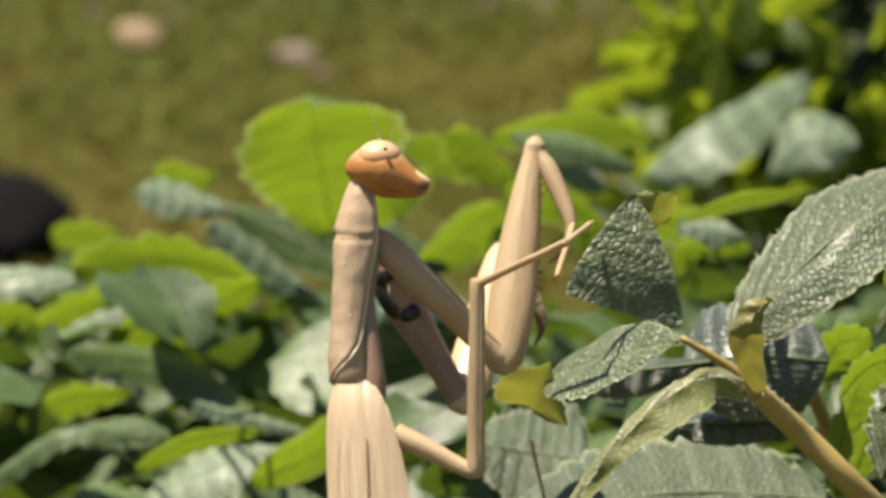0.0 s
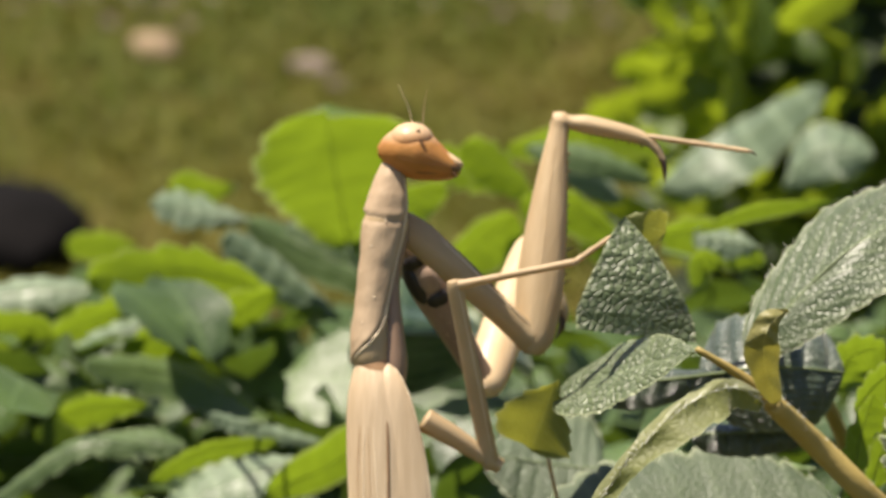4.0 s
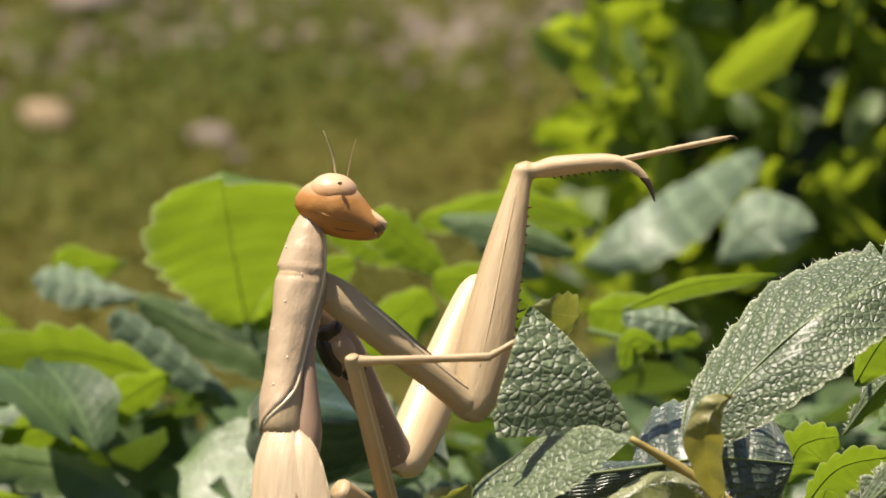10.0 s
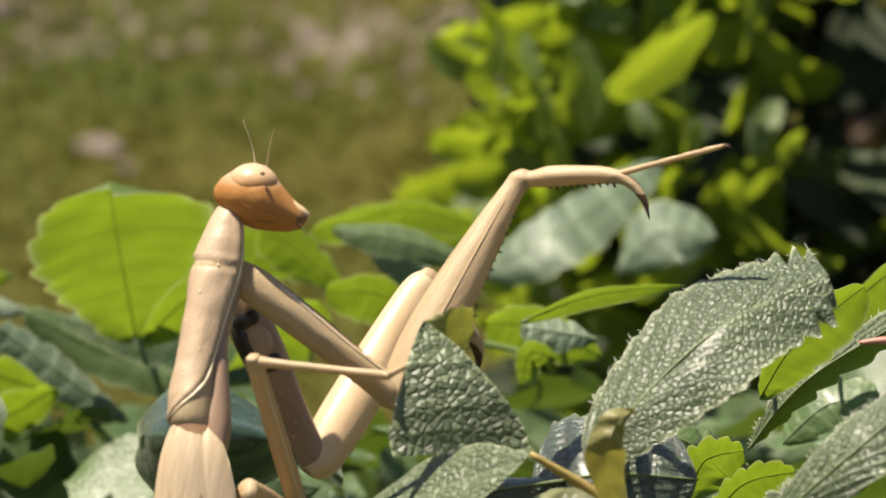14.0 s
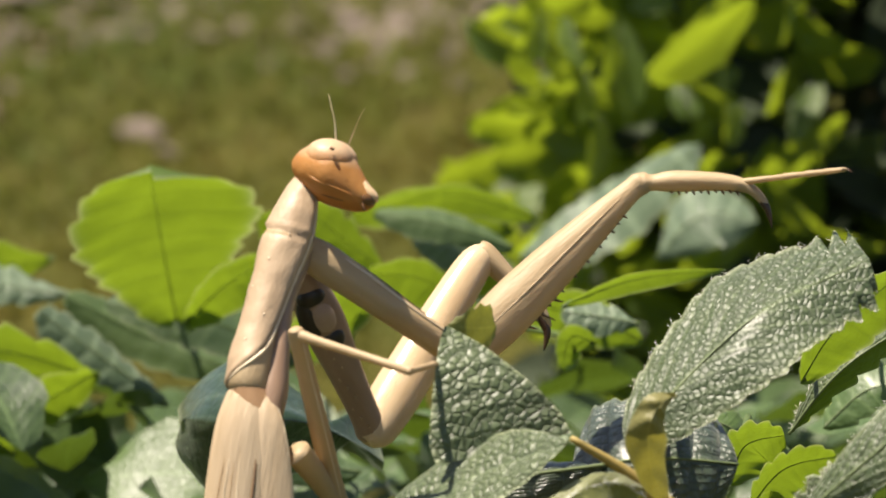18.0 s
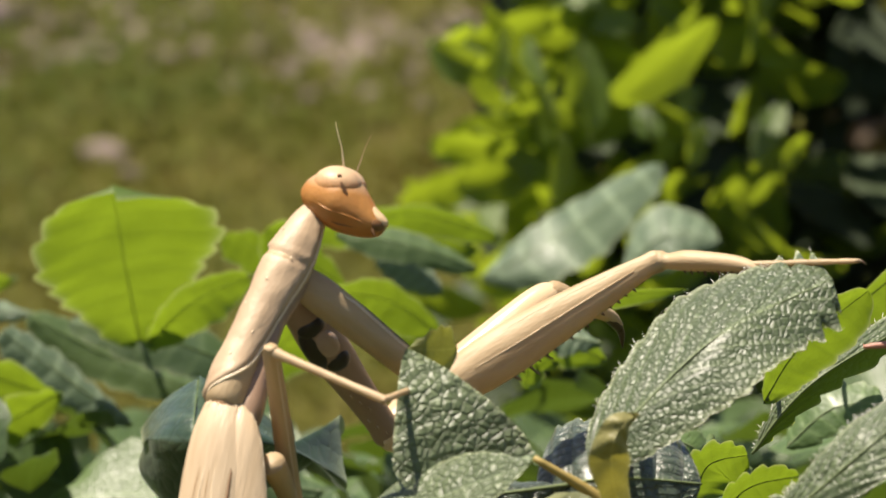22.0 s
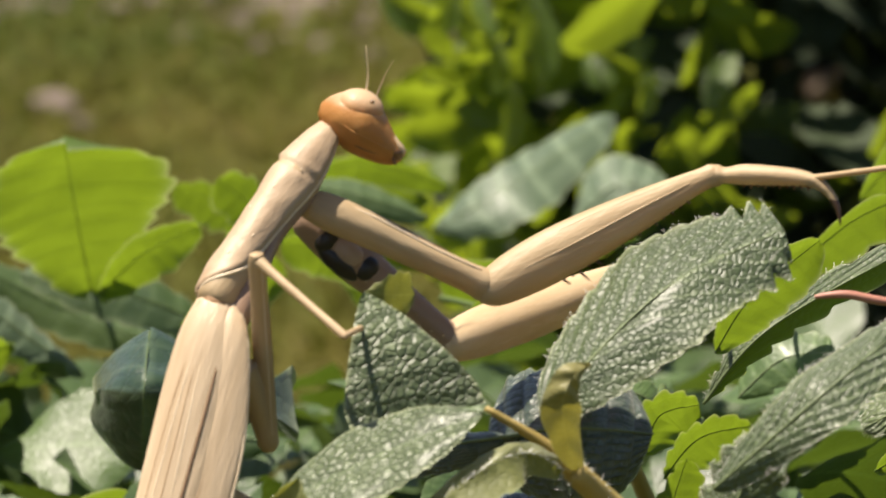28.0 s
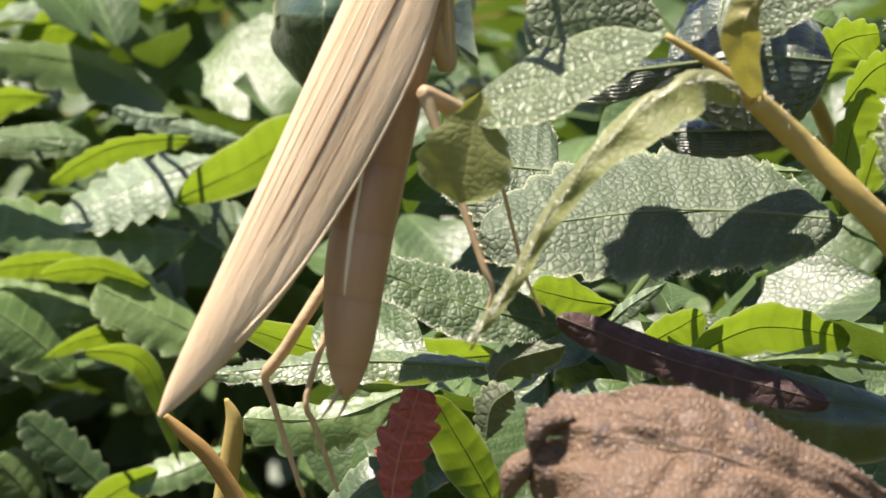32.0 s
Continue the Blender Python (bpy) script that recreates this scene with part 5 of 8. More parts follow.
bv = [mid + (TIP - mid) * p[0] - LEFT * p[1] * 1.04 + nrm * (p[2] * LEFT.length + 22 * U * math.sin(math.pi * min(1, p[0])) * (1 - 3 * p[1] * p[1])) for p in bv]
GRIPPED_LEAFLET = mesh_part("leaflet", bv, bf, MAT["grip"], held, "quilted leaflet pulled by a foot", buv)
# its curled light tip
v, f, uv = blade(90 * U, 80 * U, "obovate", bend=1.2, teeth=5, tooth=0.2, seed=8, n=18, m=11)
tipo = mesh_part("curled_tip", v, f, MAT["under"], GRIPPED_LEAFLET, "pale curled underside", uv)
tipo.matrix_local = pose(262 * U, 0.0004, -0.0001, 0, 0, 0) @ Matrix((Vector((-0.75, 0, -0.62)), Vector((-0.6, 0.3, 0.75)), Vector((0.2, -0.95, 0.3)))).transposed().to_4x4()
# lower leaflet with its tip turned down, both keyed: each lies along x from its base
bv, bf, buv = blade(335 * U, 200 * U, "oblong", fold=0.25, bend=0.25, cup=-0.35, teeth=12, tooth=0.06, ripple=0.02, pucker=0.006, ribs=9, seed=31, n=46, m=25)
turn = Matrix.Rotation(radians(52), 4, "X") @ Matrix((Vector((1, 0, 0)), Vector((0, 0, 1)), Vector((0, -1, 0)))).transposed().to_4x4()
LOWER_LEAFLET = mesh_part("leaflet", [turn @ Vector(p) for p in bv], bf, MAT["grip"], held, "quilted leaflet pulled down by the mantis", buv)
bv, bf, buv = blade(178 * U, 150 * U, "obovate", fold=0.1, bend=0.3, cup=0.3, teeth=6, tooth=0.12, seed=33, n=30, m=17)
turn = Matrix.Rotation(radians(12), 4, "X") @ Matrix((Vector((1, 0, 0)), Vector((0, 0, 1)), Vector((0, -1, 0)))).transposed().to_4x4()
LEAFLET_TIP = mesh_part("leaflet_tip", [turn @ Vector(p) for p in bv], bf, MAT["under"], held, "olive underside of the turned-down tip", buv)
# shiny puckered leaflets behind the curl
def puckered(base, mid, tip, up, down, tilt_up, tilt_down, kind, veins, label):
    LEAF_SEED[0] += 1
    pts = [Vector(p) - Vector(FORK) for p in (base, mid, tip)]
    v, f, uv, line = broad_blade(*pts, up, down, tilt_up, tilt_down, kind, 8, 0.05, veins, 0.05, 0.0004, 0.0, 100, 26, LEAF_SEED[0], 0.03, 0.35)
    ob = mesh_part("leaflet", v, f, MAT["dark"], held, label, uv)
    rv, rf = tube([Vector(q) - VIEW * 0.00005 for q in line[::10]], np.linspace(0.0002, 0.0001, len(line[::10])), 6, 20)
    mesh_part("midrib", rv, rf, MAT["rib"], ob)


puckered((0.02477, 0.01200, 0.18405), (0.03201, 0.00900, 0.18612), (0.04023, 0.01200, 0.18467), 0.00715, 0.00586, 42, -22, "drape", 7, "dark glossy puckered leaflet")
puckered((0.02794, 0.01000, 0.18523), (0.02027, 0.00800, 0.18487), (0.01210, 0.01000, 0.18389), 0.00199, 0.00281, 50, -20, "oblong", 7, "grey-green puckered leaflet")
puckered((0.03747, 0.01200, 0.17824), (0.03158, 0.01200, 0.17824), (0.02422, 0.01200, 0.17793), 0.00176, 0.00246, 50, -25, "oblong", 7, "dark puckered leaflet in shade")
# curled stipule at the fork
STIP = ((0.03243, -0.01244, 0.18834), (0.03120, -0.01657, 0.19223), (0.03071, -0.01965, 0.19621), (0.03152, -0.01997, 0.19888), (0.03325, -0.01773, 0.19951))
v, f, uv = ribbon([Vector(p) - Vector(FORK) for p in STIP], [0.0007, 0.0017, 0.0022, 0.0016, 0.0002], 1, 0.5, 40, 9)
v2, f2, uv2 = ribbon([Vector(p) - Vector(FORK) for p in STIP], [0.0007, 0.0016, 0.0020, 0.0010, 0.0002], -1, 0.9, 40, 9)
mesh_part("stipule", v + v2, f + [tuple(q + len(v) for q in fc) for fc in f2], MAT["stipule"], held, "olive curled stipule", uv + uv2)
# folded leaflet that arches from the fork and runs down to the left
FOLD = [Vector(p) - Vector(FORK) for p in ((0.03102, -0.01244, 0.18834), (0.02747, -0.01590, 0.19090), (0.02287, -0.01930, 0.18980), (0.01759, -0.02152, 0.18536), (0.01361, -0.02198, 0.17978), (0.01066, -0.02238, 0.17442), (0.00811, -0.02240, 0.17050), (0.00676, -0.02190, 0.16851))]
v, f, uv = ribbon(FOLD, [0.0008, 0.0011, 0.0012, 0.0010, 0.0009, 0.0007, 0.0006, 0.0002], -1, 1.0, 70, 11, 15, 0.16, 4)
fold = mesh_part("leaflet", v, f, MAT["fold"], held, "folded leaflet with a pale hairy edge", uv)
v, f, uv = ribbon(FOLD, [0.0013, 0.0030, 0.0036, 0.0020, 0.0012, 0.0009, 0.0007, 0.0002], 1, -0.55, 70, 11, 13, 0.12, 7)
mesh_part("leaflet_underside", v, f, MAT["under"], held, "yellow-green underside of the fold", uv)
rows = smooth_rows(FOLD, 170)
tagged(mesh_part("hairs", *hairs([Vector(q) - VIEW * 0.0001 for q in rows] * 2, 0.0009, 3), MAT["hair"], fold, "fine pale hairs"), kind="stuff")
rows = smooth_rows([Vector(p) - Vector(FORK) for p in (FORK, (0.03669, -0.00878, 0.18270), (0.04135, -0.00901, 0.17796), (0.04474, -0.00706, 0.17364))], 110)
rnd = random.Random(4)
tagged(mesh_part("hairs", *hairs([Vector(q) + Vector((rnd.uniform(-1, 1), -0.3, rnd.uniform(-1, 1))).normalized() * 0.0011 for q in rows] * 3, 0.0008, 5), MAT["hair"], held, "fine pale hairs"), kind="stuff")
# big leaf to the right of the fork
big = broad_leaf((0.02937, -0.00200, 0.19055), (0.04042, 0.00400, 0.20018), (0.05189, 0.01000, 0.20453), 0.00600, 0.00560, 44, -36, "near", "large grey-green quilted leaf with a toothed end", kind="tooth", teeth=13, tooth=0.42, veins=9, slant=0.16, fine=True)
v, f = tube([Vector(p) - big.location for p in ((0.03101, -0.00202, 0.19247), (0.03526, 0.01556, 0.18852), (0.03751, 0.01806, 0.18241), (0.04082, 0.02001, 0.17423))], [0.0005, 0.0006, 0.0007, 0.0008], 8, 14)
mesh_part("stalk", v, f, MAT["stem"], big)


# ---- the praying mantis ----
MANTIS, ROWS = {}, {}
mantis = tagged(new("praying_mantis"), "tan praying mantis reaching forward on strawberry leaves", "insect")
mantis.location = (-0.00418, -0.00786, 0.15522)


KEEL = {"near_coxa": 1.7, "near_femur": 2.0, "far_coxa": 1.7, "far_femur": 1.8, "near_tibia": 1.7, "mid_femur": 1.5, "hind_tibia": 1.6, "pronotum": 1.9, "head": 1.9}


def limb(key, name, rows, mat, label="", sides=20, n=28):
    v, f = loft(rows, sides, n, KEEL.get(key, 2.0))
    MANTIS[key] = mesh_part(name, v, f, MAT[mat], mantis, label)
    ROWS[key] = rows
    return MANTIS[key]


def strip(name, pts, r, mat, parent, sides=6, n=20, label=""):
    """A thin ridge, line, hair or spine along points in units U."""
    rr = r if isinstance(r, (list, tuple)) else [r] * len(pts)
    v, f = tube([Vector(p) * U for p in pts], [q * U for q in rr], sides, n)
    return mesh_part(name, v, f, MAT[mat], parent, label)


def ridge(name, key, marks, r, mat, label="", lift=0.0, n=24):
    """A thin ridge that follows the skin of a limb: marks of x and turn."""
    return strip(name, [on_skin(ROWS[key], x, q, lift, KEEL.get(key, 2.0)) for x, q in marks], r, mat, MANTIS[key], 6, n, label)


# forewings, folded over the back
w = limb("wings", "forewing", [(-14, 0, 2, 12, 22), (20, -2, 6, 26, 38), (70, -2, 12, 36, 54), (150, 0, 22, 40, 66), (300, 0, 34, 36, 72), (500, 0, 38, 28, 66), (650, 0, 33, 22, 55), (780, 0, 21, 16, 38), (870, 0, 8, 9, 19), (918, 0, 0, 3, 3)], "wing", "long tan forewing with fine veins", 32, 60)
v, f = loft([(4, -14, 20, 4, 8), (60, -30, 40, 7, 24), (200, -31, 62, 7, 38), (400, -24, 70, 7, 37), (600, -17, 60, 5, 31), (720, -12, 44, 4, 20), (780, -9, 34, 2, 4)], 20, 40)
ow = mesh_part("upper_forewing", v, f, MAT["wing"], w, "overlapping tan forewing")
ridge("wing_vein", "wings", [(10, 62), (120, 80), (300, 92), (520, 95), (740, 90)], [1.5, 4.2, 4.6, 4.2, 1.5], "groove", "dark groove between the wings", -2.6)
for k, (a0, a1) in enumerate(((26, 34), (36, 48), (46, 60), (56, 72), (96, 106), (104, 118), (112, 130), (120, 142))):
    end = (560, 700, 780, 740)[k % 4]
    ridge("wing_vein", "wings", [(14 + 6 * (k % 3), 70 if k < 4 else 96), (120, a0 + 8), (300, a1), (end * 0.8, a1 + 2), (end, a1)], [0.7, 1.3, 1.2, 1.0, 0.5], "wingline" if k % 2 else "paleedge", "", -0.5)
# crumpled hinge where the wings begin
for k in range(5):
    ridge("wing_hinge", "wings", [(-6, 50 + 22 * k), (14, 46 + 24 * k), (44, 42 + 26 * k)], [2.2, 3.0, 1.2], "wing", "", -1.0, 10)
strip("wing_margin", [(10, -14, 36), (70, -30, 66), (200, -30, 98), (330, -26, 107), (500, -20, 101), (640, -16, 84), (760, -12, 52)], [2, 3.4, 3.6, 3.6, 3.4, 3, 1.5], "paleedge", w, label="pale wing margin")
# abdomen
a = limb("abdomen", "abdomen", [(-4, 0, 0, 30, 30), (80, 6, 10, 44, 46), (220, 8, -4, 50, 54), (420, 8, -14, 52, 53), (600, 6, -16, 48, 49), (710, 4, -8, 34, 40), (775, 2, -2, 18, 22), (800, 0, 0, 3, 4)], "belly", "brown ringed abdomen", 22, 40)
ridge("side_ridge", "abdomen", [(120, 105), (300, 112), (420, 108), (520, 110), (600, 106), (650, 108)], [2, 4, 3, 4.5, 3, 1.2], "paleedge")
strip("cercus", [(770, -6, -8), (810, -10, -18), (845, -8, -36)], [4, 3, 1], "leg", a, n=8)
strip("cercus", [(775, 4, 6), (812, 6, 2), (840, 8, -10)], [4, 3, 1], "leg", a, n=8)
# pronotum with its raised rim, and the chest below
p = limb("pronotum", "pronotum", [(-22, 0, 0, 18, 22), (-8, 0, 0, 31, 34), (30, -2, 4, 33, 35), (90, -2, 5, 29, 31), (160, -2, 2, 29, 33), (215, -2, -2, 32, 38), (246, -2, -4, 33, 40), (256, -2, -4, 30, 36), (266, -2, -4, 31, 38), (290, -2, -5, 29, 34), (325, -1, -7, 23, 26), (348, 0, -8, 16, 18), (358, 0, -9, 9, 10)], "leg", "tan side of the forebody", 24, 60)


def shield():
    """The raised plate over the back: it ends in a rim that runs down one side and crosses over at the bottom."""
    marks = [(-14, 14), (0, 38), (16, 70), (34, 98), (60, 124), (100, 142), (160, 150), (250, 152), (310, 150), (352, 140)]
    xs = np.linspace(-14, 354, 70)
    m = 26
    verts, faces = [], []
    for x in xs:
        edge = float(np.interp(x, [q[0] for q in marks], [q[1] for q in marks]))
        for j in range(m + 1):
            g = j / m
            a = -165 + (edge + 165) * g
            lift = 2.6 * min(1.0, (1 - g) * 9) ** 0.5 * min(1.0, g * 9) ** 0.5 + (2.4 if 0.90 < g < 0.985 else 0.0)
            lift += 3.0 * math.exp(-((x - 262 + 6 * math.sin(radians(a))) / 5.0) ** 2) - 3.2 * math.exp(-((x - 250 + 6 * math.sin(radians(a))) / 6.0) ** 2)
            lift += 1.5 * noise.noise(Vector((x * 0.03, a * 0.03, 4)))
            verts.append(Vector(on_skin(ROWS["pronotum"], x, a, lift, KEEL["pronotum"])) * U)
    for i in range(len(xs) - 1):
        for j in range(m):
            a = i * (m + 1) + j
            faces.append((a, a + 1, a + m + 2, a + m + 1))
    mesh_part("shield", verts, faces, MAT["pronotum"], p, "pinkish tan back plate with a cross groove")
    ridge("rim", "pronotum", marks, [1.2, 2.2, 2.8, 3.0, 3.0, 2.8, 2.6, 2.6, 2.2, 1.0], "paleedge", "pale raised rim", 0.6, 48)


shield()
for k in range(6):
    q = on_skin(ROWS["pronotum"], 60 + 46 * k, 60 + 34 * math.sin(k * 2.1), 2.5)
    v, f = ball(q, (2.0, 1.4, 1.6), 8, 6)
    mesh_part("speck", v, f, MAT["paleedge"], p)
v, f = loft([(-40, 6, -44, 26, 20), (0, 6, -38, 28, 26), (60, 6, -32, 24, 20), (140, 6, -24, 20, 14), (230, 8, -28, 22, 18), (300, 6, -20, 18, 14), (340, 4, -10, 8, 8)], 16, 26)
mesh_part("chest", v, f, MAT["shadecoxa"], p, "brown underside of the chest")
strip("shoulder_joint", [(0, -6, 34), (-5, -8, 33), (-11, -8, 31)], [1.5, 3, 1.5], "black", p, n=8)
# head
h = limb("head", "head", [(-20, 0, 20, 8, 9), (-8, 0, 21, 26, 24), (14, 0, 21, 43, 39), (36, 0, 19, 50, 48), (55, 0, 15, 51, 48), (74, 0, 8, 44, 42), (92, 0, -1, 34, 33), (107, 0, -8, 25, 24), (119, 0, -11, 16, 16), (127, 0, -11, 6, 8)], "head", "translucent amber head", 28, 40)
for side in (-1, 1):
    v, f = ball((40, side * 10, 38), (39, 39, 32), 28, 18)
    mesh_part("eye", v, f, MAT["head"], h, "pale domed eye")
v, f = loft([(88, 0, 20, 6, 4), (100, 0, 13, 14, 8), (112, 0, 4, 15, 9), (123, 0, -3, 12, 9), (131, 0, -6, 4, 5)], 14, 18)
mesh_part("face_plate", v, f, MAT["eye"], h, "pale narrow face plate")
ridge("cheek_ridge", "head", [(10, 104), (40, 112), (72, 108), (100, 100)], [1.2, 2.2, 2.2, 1], "head", "", -0.6)
ridge("cheek_ridge", "head", [(30, 134), (60, 136), (90, 128)], [1.0, 1.8, 1.0], "mouth", "", -0.8)
v, f = ball((56, -50, 54), (4, 4, 3), 10, 8)
mesh_part("pupil_spot", v, f, MAT["mouth"], h)
v, f = loft([(106, -3, -8, 18, 11), (115, -3, -10, 18, 13), (124, -2, -10, 12, 10), (129, 0, -9, 4, 4)], 14, 16)
mesh_part("jaw", v, f, MAT["mouth"], h, "brown mouthparts")
strip("palp", [(112, -16, -14), (118, -19, -24), (123, -18, -28)], [2.4, 2.2, 1], "mouth", h, n=8)
strip("antenna", [(42, -2, 64), (36, -8, 92), (27, -14, 115), (18, -18, 136)], [1.6, 1.1, 0.8, 0.5], "paleedge", h, 6, 14)
strip("antenna", [(58, 10, 60), (60, 18, 92), (62, 20, 110), (66, 22, 128)], [1.1, 0.7, 0.5, 0.3], "shadecoxa", h, 6, 14)
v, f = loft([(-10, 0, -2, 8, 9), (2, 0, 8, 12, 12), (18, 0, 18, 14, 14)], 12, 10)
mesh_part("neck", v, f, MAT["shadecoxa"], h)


def spines(key, x0, x1, count, length, lean, y, mat="claw"):
    """A row of spines along the lower edge of a limb, long and short by turns."""
    xs, cz, rz = ([q[k] for q in ROWS[key]] for k in (0, 2, 4))
    for i in range(count):
        x = x0 + (x1 - x0) * i / max(count - 1, 1)
        z = float(np.interp(x, xs, cz) - np.interp(x, xs, rz) * 0.93)
        ln = length * (1.0 if i % 2 else 0.6)
        strip("spine", [(x, y, z + 5), (x + lean * 0.5, y, z - ln * 0.5), (x + lean, y, z - ln)], [3.2, 2.2, 0.6], mat, MANTIS[key], 5, 4)


# near grasping leg
c = limb("near_coxa", "coxa", [(-46, 34, 0, 6, 8), (-30, 30, 0, 14, 18), (20, 20, 2, 22, 29), (90, 7, 2, 23, 28), (190, 0, 0, 20, 24), (270, 0, 0, 20, 24), (300, 0, 0, 22, 27), (322, 0, 0, 11, 15)], "leg", "tan foreleg base segment")
ridge("coxa_edge", "near_coxa", [(10, 35), (90, 32), (190, 32), (280, 35)], [1.2, 1.8, 1.8, 1], "paleedge")
# dark strip painting the shade along the upper edge
ridge("coxa_edge", "near_coxa", [(30, -14), (120, -14), (220, -14)], [2, 3.5, 2], "claw")
fm = limb("near_femur", "femur", [(-22, 0, -2, 12, 16), (0, 0, -4, 23, 30), (50, 0, -2, 28, 39), (120, 0, 0, 29, 42), (210, 0, 2, 26, 37), (300, 0, 3, 20, 28), (365, 0, 3, 15, 20), (390, 0, 2, 14, 18), (405, 0, 0, 16, 19), (418, 0, 0, 8, 10)], "leg", "spined tan foreleg femur", 24, 36)
ridge("femur_ridge", "near_femur", [(30, 40), (140, 42), (260, 42), (370, 45)], [0.6, 1.0, 1.0, 0.6], "leg", "", -0.3)
ridge("femur_ridge", "near_femur", [(60, 85), (150, 88), (260, 86), (360, 82)], [0.8, 1.6, 1.6, 0.8], "leg")
spines("near_femur", 110, 345, 16, 7, 4, -4, "mouth")
spines("near_femur", 110, 170, 3, 26, 12, 6, "mouth")
ti = limb("near_tibia", "tibia", [(-14, 0, 0, 12, 13), (4, 0, 0, 16, 17), (18, 0, 0, 12, 13), (50, 0, 2, 15, 17), (110, 0, 1, 13, 15), (145, 0, -2, 11, 13), (170, 0, -9, 9, 10), (184, 0, -20, 6, 7)], "leg", "spined tan foreleg tibia")
strip("claw", [(150, 0, -4), (172, 0, -11), (190, 0, -28), (199, 0, -44)], [9, 9, 7, 5.2], "leg", ti, 10, 14, "curved claw")
strip("claw_tip", [(191, 0, -31), (200, 0, -46), (206, 0, -74)], [6.6, 5.4, 1], "claw", ti, 10, 12, "black claw tip")
spines("near_tibia", 45, 150, 10, 7, 5, -2, "mouth")
ta = limb("near_tarsus", "tarsus", [(-8, 0, 0, 5, 5), (0, 0, 0, 5.5, 5.5), (70, 0, 0, 4.6, 4.8), (75, 0, 0, 5.5, 5.6), (110, 0, 0, 4.4, 4.6), (115, 0, 0, 5.4, 5.4), (145, 0, 0, 4.2, 4.2), (150, 0, 0, 5, 5), (178, 0, 0, 3.4, 3.4), (184, 0, 0, 1.5, 1.5)], "leg", "thin jointed foot", 10, 40)
strip("foot_claw", [(176, -2, 0), (186, -5, 0), (192, -6, -5)], [1.6, 1.4, 0.6], "claw", ta, 5, 5)
strip("foot_claw", [(176, 2, 0), (186, 4, -2), (191, 5, -7)], [1.6, 1.4, 0.6], "claw", ta, 5, 5)
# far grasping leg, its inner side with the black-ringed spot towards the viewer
# the shade on this coxa is put into its brown colour
c2 = limb("far_coxa", "coxa", [(-40, 0, 0, 8, 10), (-24, 0, 0, 18, 26), (15, 0, 0, 24, 32), (80, 0, 0, 26, 36), (170, 0, 0, 22, 28), (250, 0, 0, 20, 24), (285, 0, 0, 20, 26), (302, 0, 0, 8, 12)], "shadecoxa", "foreleg base segment with a spot, painted brown for shade")
for c, r in (((22, -14, -2), (20, 13, 24)), ((100, -15, 2), (21, 13, 22)), ((60, -13, -16), (44, 13, 20))):
    v, f = ball(c, r, 20, 12)
    mesh_part("black_spot", v, f, MAT["black"], c2, "black spot inside the foreleg")
v, f = ball((60, -17, 3), (30, 14, 20), 20, 12)
mesh_part("pale_spot", v, f, MAT["pinkspot"], c2, "pale centre of the spot")
for i in range(9):
    strip("wart", [(110 + 19 * i, -20, -14 + (i % 3) * 6), (112 + 19 * i, -27, -14 + (i % 3) * 6)], [1.6, 0.6], "leg", c2, 5, 3)
f2 = limb("far_femur", "femur", [(-20, 0, -2, 12, 16), (0, 0, -2, 24, 32), (60, 0, 0, 28, 40), (150, 0, 0, 28, 40), (240, 0, 2, 25, 35), (330, 0, 2, 22, 30), (366, 0, 0, 19, 24), (382, 0, 0, 7, 10)], "inner", "pale inner side of the foreleg femur")
t2 = limb("far_tibia", "tibia", [(-14, 0, 0, 12, 14), (4, 0, 0, 19, 20), (60, 0, 0, 15, 16), (130, 0, 0, 10, 11), (160, 0, -8, 4, 5)], "leg")
strip("claw", [(120, 0, -2), (160, 0, -14), (180, 0, -40)], [9, 7, 1], "claw", t2, 8, 10)
# middle leg that grips the leaflet
mc = limb("mid_coxa", "leg_base", [(0, 0, 0, 18, 22), (60, 0, 2, 15, 19), (120, 0, 0, 12, 15), (160, 0, 0, 12, 14)], "leg")
mf = limb("mid_femur", "leg_femur", [(-10, 0, 0, 9, 11), (6, 0, 0, 12, 14), (60, 0, 0, 12, 14), (180, 0, 0, 13, 16), (290, 0, 0, 13, 16), (330, 0, 0, 14, 17), (344, 0, 0, 7, 9)], "leg", "long tan middle leg")
ridge("leg_ridge", "mid_femur", [(10, 60), (150, 60), (310, 60)], [0.7, 1.2, 0.7], "paleedge")
mt = limb("mid_tibia", "leg_tibia", [(-8, 0, 0, 7, 8), (6, 0, 0, 9, 10), (40, 0, 0, 6.5, 7.5), (150, 0, 0, 5.5, 6.5), (212, 0, 0, 6, 7), (220, 0, 0, 3, 4)], "leg")
ms = limb("mid_tarsus", "leg_foot", [(-6, 0, 0, 4.5, 5), (16, 0, 0, 5.5, 6), (20, 0, 0, 4.5, 5), (48, 0, 0, 5, 5.5), (52, 0, 0, 4, 4.5), (84, 0, 0, 4.4, 5), (98, 0, 0, 1.5, 2)], "leg")
# hind leg beside the abdomen
hf = limb("hind_femur", "leg_femur", [(-8, 0, 0, 9, 11), (8, 0, 0, 12, 14), (60, 0, 0, 13, 15), (110, 0, 0, 14, 16)], "leg")
ht = limb("hind_tibia", "leg_tibia", [(-8, 0, 0, 9, 11), (8, 0, 0, 10, 12), (80, 0, 0, 6, 7), (220, 0, 0, 5, 6), (288, 0, 0, 5.5, 6), (330, 6, -2, 4, 4), (400, 20, -60, 3, 3)], "leg", "thin tan hind leg with spurs")
